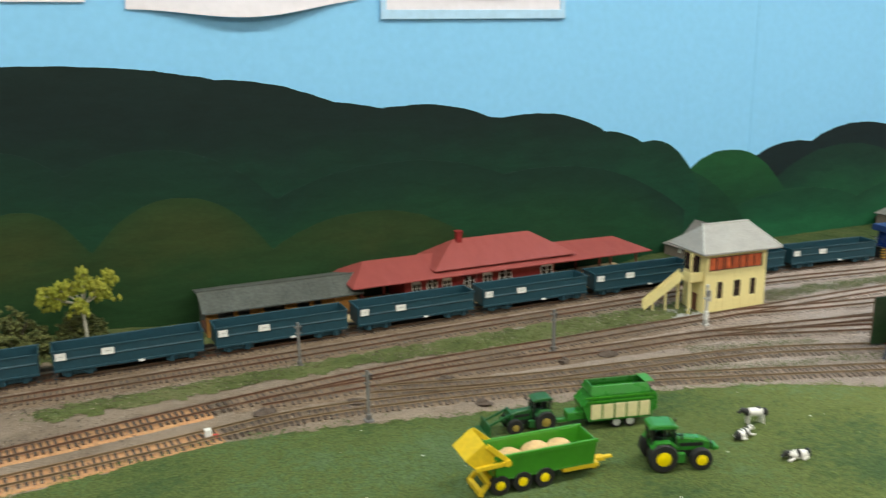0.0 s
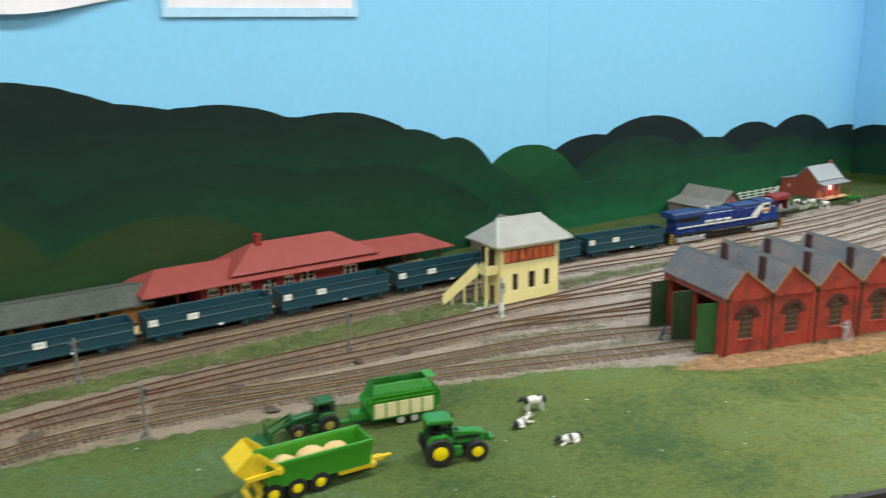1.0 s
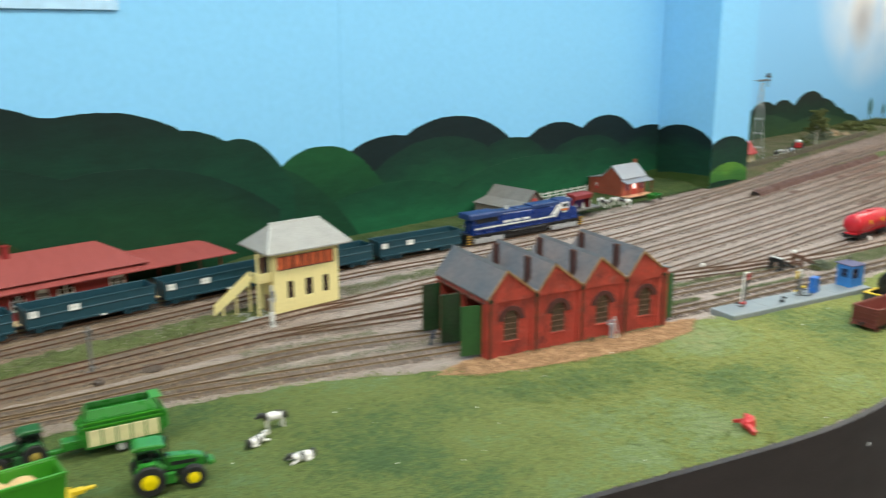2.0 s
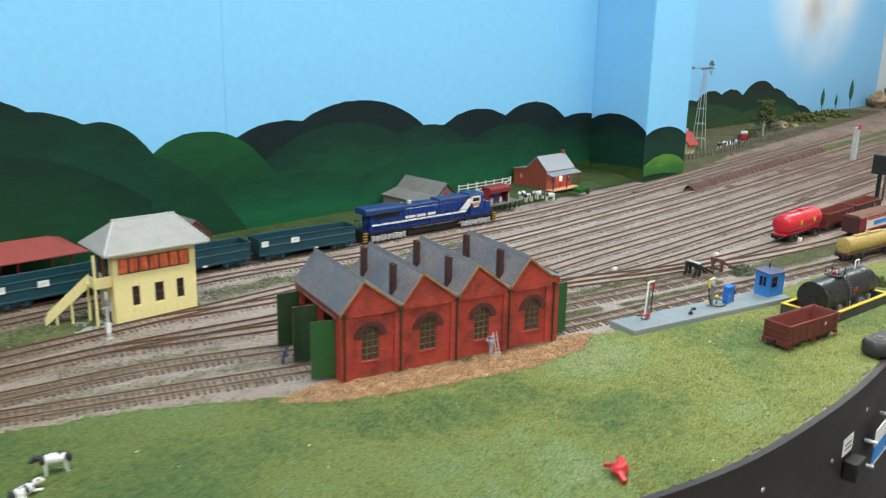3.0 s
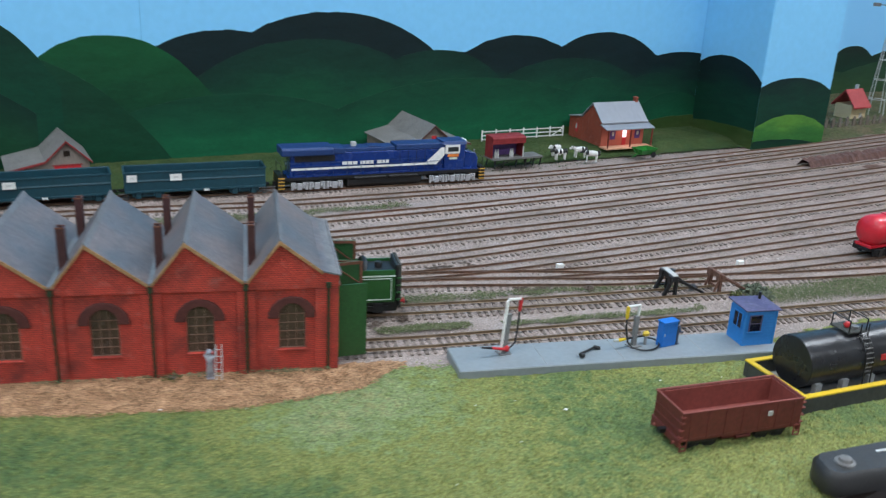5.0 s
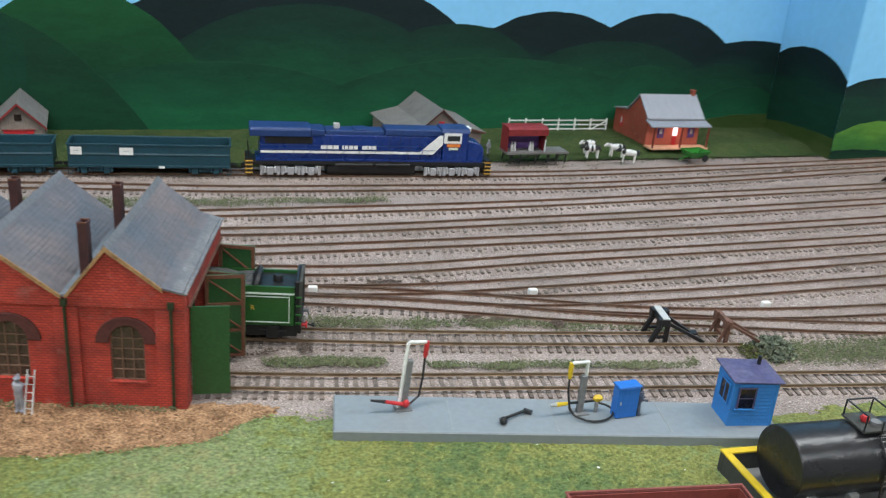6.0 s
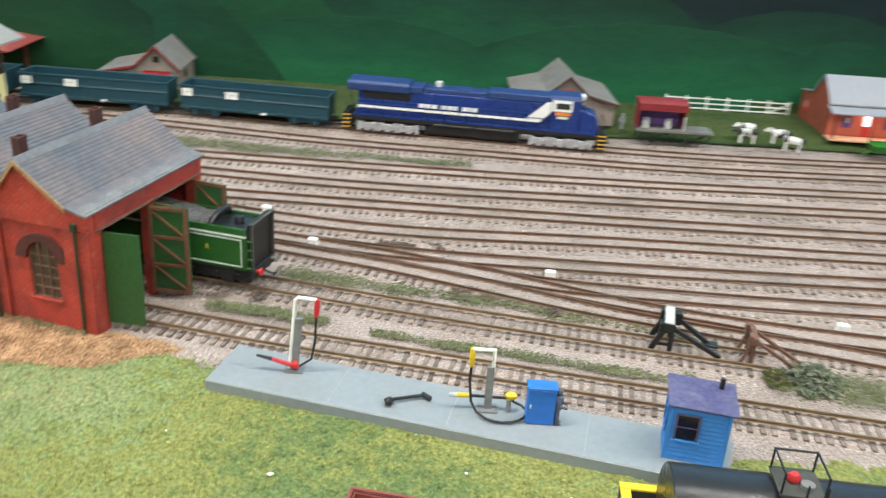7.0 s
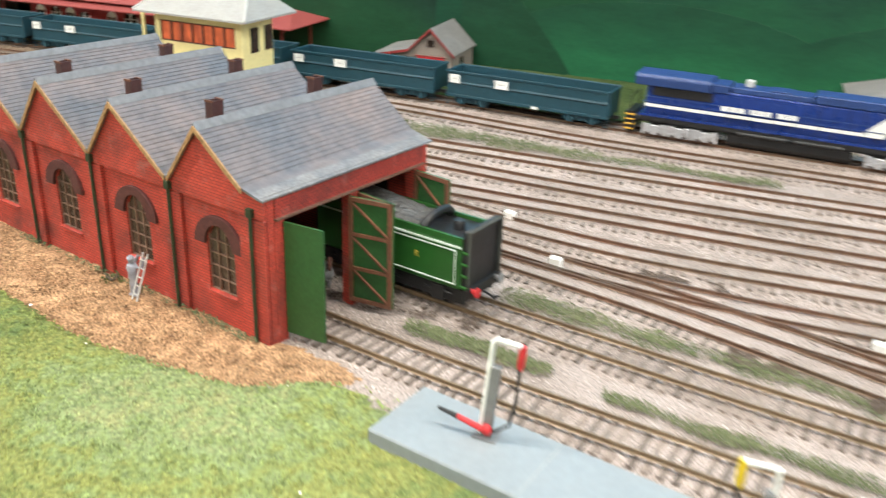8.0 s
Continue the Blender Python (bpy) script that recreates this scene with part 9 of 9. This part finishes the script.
TR = at(0.4780, 0.6220, 0.0022, -4.5)
tipping_trailer(TR)
for k, (x, r) in enumerate(((0.031, 0.0090), (0.054, 0.0102), (0.075, 0.0094))):
    ob = part("straw_bale", Shape().blob((0, 0, 0), r * 1.30, 0.0112, r, 0.04, k, 18, 9), M_straw, smooth=True)
    ob.matrix_basis = TR @ at(x, 0.0, 0.0138 + r * 0.98)
    tagged(ob, "round golden straw bale lying in the trailer", "bale", "straw bales")


def forage_wagon(m):
    t = thing("forage_wagon", m, "green forage wagon with cream slatted sides", "wagon")
    part("body", Shape().prism([(0.006, 0.0090), (0.0, 0.0240), (0.010, 0.0340), (0.064, 0.0340), (0.068, 0.0310), (0.068, 0.0090)], "y", -0.0132, -0.0120).prism([(0.006, 0.0090), (0.0, 0.0240), (0.010, 0.0340), (0.064, 0.0340), (0.068, 0.0310), (0.068, 0.0090)], "y", 0.0120, 0.0132).box(0.006, 0.068, -0.012, 0.012, 0.009, 0.0105).box(0.0668, 0.068, -0.012, 0.012, 0.0105, 0.031), M_trgreen, t)
    part("front_wall", Shape().prism([(0.0, 0.0240), (0.010, 0.0340), (0.0112, 0.0335), (0.0012, 0.0236)], "y", -0.0120, 0.0120).prism([(0.006, 0.0106), (0.0, 0.0240), (0.0012, 0.0240), (0.0072, 0.0106)], "y", -0.012, 0.012), M_trgreen, t)
    part("upper_frame", tub(0.008, 0.0670, 0.0126, 0.0335, 0.0418, 0.0012, -0.0032), M_trgreen, t, "green upper frame", 0.0003)
    part("flap", Shape().box(0.0610, 0.0705, -0.0094, 0.0094, 0.0419, 0.0427), M_trgreen2, t, "light green rear flap", 0.0002)
    part("side_rail", Shape().box(0.004, 0.0685, -0.0142, -0.0132, 0.0275, 0.0288).box(0.002, 0.0685, -0.0142, -0.0132, 0.0315, 0.0328).box(0.004, 0.0685, 0.0132, 0.0142, 0.0275, 0.0288), M_trgreen2, t)
    for k in range(5):
        x = 0.008 + 0.0118 * k
        for y0, y1 in ((-0.0142, -0.0133), (0.0133, 0.0142)):
            part("slat_panel", Shape().box(x, x + 0.0102, y0, y1, 0.0110, 0.0255), M_creamslat, t, "cream side panel", 0.0003)
    part("rear_door", Shape().prism([(0.068, 0.012), (0.068, 0.036), (0.0735, 0.030), (0.0735, 0.016)], "y", -0.0125, 0.0125), M_trgreen, t, bevel=0.0004)
    part("drawbar", Shape().bar((0.010, 0, 0.0085), (-0.026, 0, 0.0070), 0.0042, 0.0035).box(-0.012, 0.004, -0.006, 0.006, 0.0085, 0.0160), M_trgreen, t, bevel=0.0004)
    for x in (0.034, 0.0475):
        for s in (-1, 1):
            ob = part("wheel", Shape().lathe([(0.0030, -0.0022), (0.0056, -0.0022), (0.0056, 0.0022), (0.0030, 0.0022)], (x, s * 0.0095, 0.0056), "y", 18), M_tyre, t, smooth=True)
            part("rim", Shape().lathe([(0.001, -0.0025), (0.0036, -0.0025), (0.0036, 0.0025), (0.001, 0.0025)], (x, s * 0.0095, 0.0056), "y", 14), M_ltgrey, ob, smooth=True)
    return t


forage_wagon(at(0.6180, 0.6890, 0.0022, -13))
red = thing("toy_implement", at(1.083, 0.330, 0.0025, 20) @ Matrix.Scale(1.3, 4), "small red plastic implement lying near the edge", "toy")
part("body", Shape().blob((0, 0, 0.004), 0.009, 0.005, 0.004, 0.2, 4), M_red, red)
part("arm", Shape().bar((0.004, 0, 0.005), (0.015, 0.004, 0.003), 0.0025).bar((-0.005, 0, 0.005), (-0.011, -0.006, 0.002), 0.003).bar((0, 0, 0.006), (0.003, 0.010, 0.002), 0.0022), M_red, red)

# ---- controls on the front edge ----
ctl = thing("walkaround_controller", at(1.537, 0.2835, 0.0036, -9), "black handheld controller lying at the layout edge", "controller")
prof = [(-0.052, -0.014), (0.060, -0.016), (0.066, -0.012), (0.066, 0.012), (0.060, 0.016), (-0.048, 0.013), (-0.055, 0.008), (-0.058, -0.006)]
part("case", Shape().prism(prof, "z", 0, 0.017), M_case, ctl, bevel=0.0030, smooth=True)
part("dial", Shape().lathe([(0.0062, 0.0171), (0.0060, 0.0178), (0.0042, 0.0181), (0.0036, 0.0200), (0.0030, 0.0203)], (-0.040, -0.002, 0), "z", 20), M_greymast, ctl, "grey screw dial", smooth=True)
part("label_strip", Shape().box(-0.012, 0.030, 0.002, 0.0040, 0.01705, 0.0175), M_ltgrey, ctl)


def fascia_pose(x, z):
    y, y2 = edge_y(x - 0.01), edge_y(x + 0.01)
    return at(x, edge_y(x) - 0.0046, z, math.degrees(math.atan2(y2 - y, 0.02)))


lab = thing("fascia_label", fascia_pose(1.373, -0.049), "white paper label on the dark fascia", "label")
part("card", Shape().box(-0.013, 0.013, -0.0008, 0, -0.009, 0.009), M_card, lab)
part("print_bars", Shape().box(-0.009, 0.009, -0.0011, -0.0009, 0.001, 0.003).box(-0.008, 0.008, -0.0011, -0.0009, -0.004, -0.002), M_grey, lab)
box_ = thing("switch_box", fascia_pose(1.380, -0.073), "black switch box under the label", "switch")
part("body", Shape().box(-0.012, 0.012, -0.014, 0, -0.011, 0.009), M_black, box_, bevel=0.001)
plate = thing("control_plate", fascia_pose(1.453, -0.070), "white and blue panel held by steel posts on the fascia", "control panel")
part("white_card", Shape().box(-0.022, 0.022, -0.010, -0.009, 0.0, 0.018), M_card, plate)
part("blue_card", Shape().box(-0.022, 0.022, -0.0105, -0.009, -0.018, -0.0002), M_signblue, plate, "bright blue card")
part("rail", Shape().cyl((-0.026, -0.010, -0.0200), (0.027, -0.010, -0.0200), 0.0013, n=8), M_silver, plate, smooth=True)
for x, z in ((-0.026, -0.0200), (0.027, -0.0200), (-0.025, 0.006), (0.026, 0.018)):
    part("bolt", Shape().cyl((x, -0.0005, z), (x, -0.013, z), 0.0020, n=10), M_silver, plate, "steel stand-off bolt", smooth=True)
for x, z in ((1.335, -0.052), (1.42, -0.028), (1.20, -0.03)):
    scr = part("screw_head", Shape().lathe([(0.0022, 0), (0.0020, -0.0010), (0.0008, -0.0013)], (0, 0, 0), "y", 10), M_silver)
    scr.matrix_basis = fascia_pose(x, z)
    tagged(scr, "small bright screw head in the fascia", "screw", "fascia screws")


# ---- beyond the pillar ----
def windmill(m, h):
    t = thing("windmill", m, "tall grey lattice windmill behind the fence", "windmill")
    for sx in (-1, 1):
        for sy in (-1, 1):
            part("leg", Shape().bar((sx * 0.0145, sy * 0.0145, 0), (sx * 0.0025, sy * 0.0025, h * 0.92), 0.0013), M_ltgrey, t)
    for k in range(1, 6):
        f = k / 6
        r = 0.0145 + (0.0025 - 0.0145) * f / 0.92
        z = h * f
        part("brace", Shape().bar((-r, -r, z), (r, -r, z), 0.0011).bar((-r, r, z), (r, r, z), 0.0011).bar((-r, -r, z), (-r, r, z), 0.0011).bar((r, -r, z), (r, r, z), 0.0011), M_ltgrey, t)
    part("head", Shape().cyl((-0.010, 0, h * 0.94), (0.012, 0, h * 0.95), 0.0030, n=8), M_greymast, t, smooth=True)
    rot = part("rotor_hub", Shape().cyl((0.012, 0, h * 0.95), (0.018, 0, h * 0.952), 0.0035, n=10), M_greymast, t)
    for k in range(10):
        a = 6.283 * k / 10
        part("blade", Shape().add([(0.015, 0.006 * math.cos(a), h * 0.95 + 0.006 * math.sin(a)), (0.013, 0.019 * math.cos(a - 0.14), h * 0.95 + 0.019 * math.sin(a - 0.14)), (0.017, 0.019 * math.cos(a + 0.14), h * 0.95 + 0.019 * math.sin(a + 0.14)), (0.0158, 0.006 * math.cos(a), h * 0.95 + 0.006 * math.sin(a)), (0.0138, 0.019 * math.cos(a - 0.14), h * 0.95 + 0.019 * math.sin(a - 0.14)), (0.0178, 0.019 * math.cos(a + 0.14), h * 0.95 + 0.019 * math.sin(a + 0.14))], [(0, 1, 2), (3, 5, 4), (0, 3, 4, 1), (1, 4, 5, 2), (2, 5, 3, 0)]), M_greymast, rot)
    part("tail_vane", Shape().bar((-0.010, 0, h * 0.945), (-0.034, 0.004, h * 0.945), 0.0016).box(-0.042, -0.028, 0.003, 0.0045, h * 0.932, h * 0.960), M_greymast, t)
    return t


windmill(at(2.660, 1.164, 0.001, -40), 0.233)


def red_hut(m):
    t = thing("farm_shack", m, "small shack with a dull red pitched roof", "shack")
    part("wall", Shape().box(0, 0.062, 0, 0.050, 0, 0.032), M_stntan, t, "dusty tan walls", 0.0004)
    part("roof", Shape().prism([(-0.010, 0.027), (-0.010, 0.0295), (0.025, 0.058), (0.060, 0.030), (0.060, 0.0275), (0.025, 0.055)], "x", -0.005, 0.067), M_maroonroof, t, "dull red roof")
    part("chimney", Shape().box(0.050, 0.057, 0.030, 0.037, 0.046, 0.064), M_ltgrey, t)
    part("door", Shape().box(0.036, 0.044, -0.001, -0.0001, 0.001, 0.018), M_ltgrey, t)
    part("porch", Shape().box(0, 0.062, -0.014, -0.001, 0, 0.003), M_stntan, t)
    return t


red_hut(at(2.552, 1.134, 0.001, 4) @ Matrix.Diagonal((0.74, 0.74, 1.10, 1)))


def picket_fence(points):
    t = thing("picket_fence", at(0, 0, 0), "weathered picket fence along the distant track", "fence")
    p = curve(points, 0.004)
    acc, last, mesh = 0, p[0], None
    for q in p:
        acc += (q - last).length
        last = q
        if acc > 0.019:
            acc = 0
            if mesh is None:
                ob = part("picket", Shape().box(-0.0038, 0.0038, -0.0012, 0.0012, 0, 0.024).prism([(-0.0038, 0.024), (0.0038, 0.024), (0, 0.028)], "y", -0.0012, 0.0012), M_stake, t)
                mesh = ob.data
            else:
                ob = new("picket", mesh)
                ob.parent = t
            ob.matrix_basis = at(q.x, q.y, 0.0, 6)
    part("rail", Shape().tube([(q.x, q.y + 0.002, 0.016) for q in p[::8]], 0.0010, 5), M_stake, t)
    return t


picket_fence([(2.40, 1.080), (2.62, 1.092), (2.85, 1.115), (3.20, 1.155), (3.45, 1.185)])
for k, (x, y, rz) in enumerate(((2.745, 1.148, 30), (2.80, 1.150, 160), (2.84, 1.147, 60))):
    ob = cow(at(x, y, 0.001, rz) @ Matrix.Scale(1.6, 4), 60 + k)
tr3 = thing("toy_tractor", at(2.955, 1.185, 0.001, 25) @ Matrix.Scale(1.25, 4), "small red and white tractor beyond the fence", "tractor")
part("body", Shape().box(-0.014, 0.016, -0.007, 0.007, 0.008, 0.021), M_red, tr3, bevel=0.002)
part("cab", Shape().box(-0.014, -0.004, -0.007, 0.007, 0.0211, 0.027), M_white, tr3, bevel=0.0015)
for x, r in ((-0.010, 0.010), (0.012, 0.007)):
    for s in (-1, 1):
        wheel(tr3, x, s * 0.011, r, 0.005, M_red)
trough = thing("water_trough", at(2.705, 1.125, 0.001, 10), "pale concrete trough below the windmill", "trough")
part("basin", tub(-0.016, 0.016, 0.008, 0.0, 0.010, 0.002), M_ltgrey, trough)


def thin_tree(m, h, seed):
    t = thing("tree", m, "thin dusty tree with sparse olive foliage behind the fence", "tree")
    rnd = random.Random(seed)
    trunk = part("trunk", Shape().tube([(0, 0, 0), (0.002, 0, h * 0.35), (-0.001, 0.001, h * 0.65)], 0.0030, 7).cyl((-0.001, 0.001, h * 0.65), (0.001, 0, h), 0.0024, 0.0008, 6), M_bark, t, smooth=True)
    crown = Shape()
    for k in range(11):
        a, f = 2.4 * k, 0.42 + 0.055 * k
        r = h * 0.34 * (1.15 - f)
        tip = Vector((r * math.cos(a) + 0.004, r * math.sin(a), h * (f + 0.10)))
        part("limb", Shape().cyl((0, 0, h * (f - 0.05)), tip, 0.0014, 0.0006, 5), M_bark, trunk)
        for j in range(26):
            q = rnd.uniform(0.0022, 0.0052)
            crown.blob((tip.x + rnd.gauss(0, 0.0085), tip.y + rnd.gauss(0, 0.008), tip.z + rnd.gauss(0, 0.005)), q, q, q * 0.8, 0.6, k * 40 + j, 6, 4)
    part("crown", crown, M_bush, t, "sparse olive foliage")
    return t


thin_tree(at(3.07, 1.185, 0.001), 0.100, 11)


def rock_pile(m, n, r, h, label, seed):
    t = thing("rock_outcrop", m, label, "rocks")
    rnd = random.Random(seed)
    for k in range(n):
        a, q = rnd.uniform(0, 6.28), math.sqrt(rnd.random())
        s = r * rnd.uniform(0.22, 0.42)
        part("rock", Shape().blob((r * q * math.cos(a), r * q * math.sin(a), h * (1 - q) * 0.6 + s * 0.3), s, s * rnd.uniform(0.7, 1), s * rnd.uniform(0.6, 1.1), 0.3, seed * 10 + k, 9, 6), M_rock, t)
    return t


rock_pile(at(4.40, 1.28, 0), 12, 0.10, 0.11, "tan rock outcrop beyond the tracks", 3)
rock_pile(at(3.36, 1.250, 0), 9, 0.045, 0.022, "low yellowish rocks behind the picket fence", 4)
rust = thing("rust_bank", at(0, 0, 0), "long rust-brown ridge of spilled ore between the tracks", "ore heap")
ridge = Shape()
pts = curve([(2.16, 0.898), (2.30, 0.910), (2.55, 0.930), (2.80, 0.948), (2.96, 0.962)], 0.006)
rn = random.Random(4)
for q in pts:
    w = 0.017 + rn.uniform(-0.003, 0.003)
    for a, h in ((-w, 0.0), (-w * 0.45, 0.010), (w * 0.4, 0.012), (w, 0.0)):
        ridge.v.append((q.x + a * 0.1, q.y + a, h + rn.uniform(-0.002, 0.002) * (h > 0) + 0.0008))
for i in range(len(pts) - 1):
    ridge.f += [(i * 4 + j, i * 4 + j + 1, i * 4 + 5 + j, i * 4 + 4 + j) for j in range(3)]
part("ridge", ridge, M_ore, rust)


# small dark lumps and litter on the ballast
for k, (x, y, r) in enumerate(((0.750, 0.835, 0.013), (0.693, 0.835, 0.009), (0.552, 0.844, 0.010), (0.563, 0.772, 0.008), (0.448, 0.830, 0.009), (0.36, 0.845, 0.011), (1.545, 0.606, 0.006), (2.05, 0.955, 0.008))):
    ob = part("ore_lump", Shape().blob((0, 0, 0.001), r, r * 0.7, 0.0028, 0.4, k, 10, 5), M_sleeper_dark)
    ob.matrix_basis = at(x, y, 0.001, k * 40)
    tagged(ob, "low dark brown lump lying on the ballast", "lump")
lamp_ = thing("point_lamp", at(0.300, 0.815, 0.0015), "tiny white and red lamp beside the points", "lamp")
part("post", Shape().box(-0.003, 0.003, -0.003, 0.003, 0, 0.008), M_white, lamp_, bevel=0.0005)
part("red_cap", Shape().blob((0.006, -0.005, 0.002), 0.003, 0.003, 0.002, 0.1, 1), M_red, lamp_)
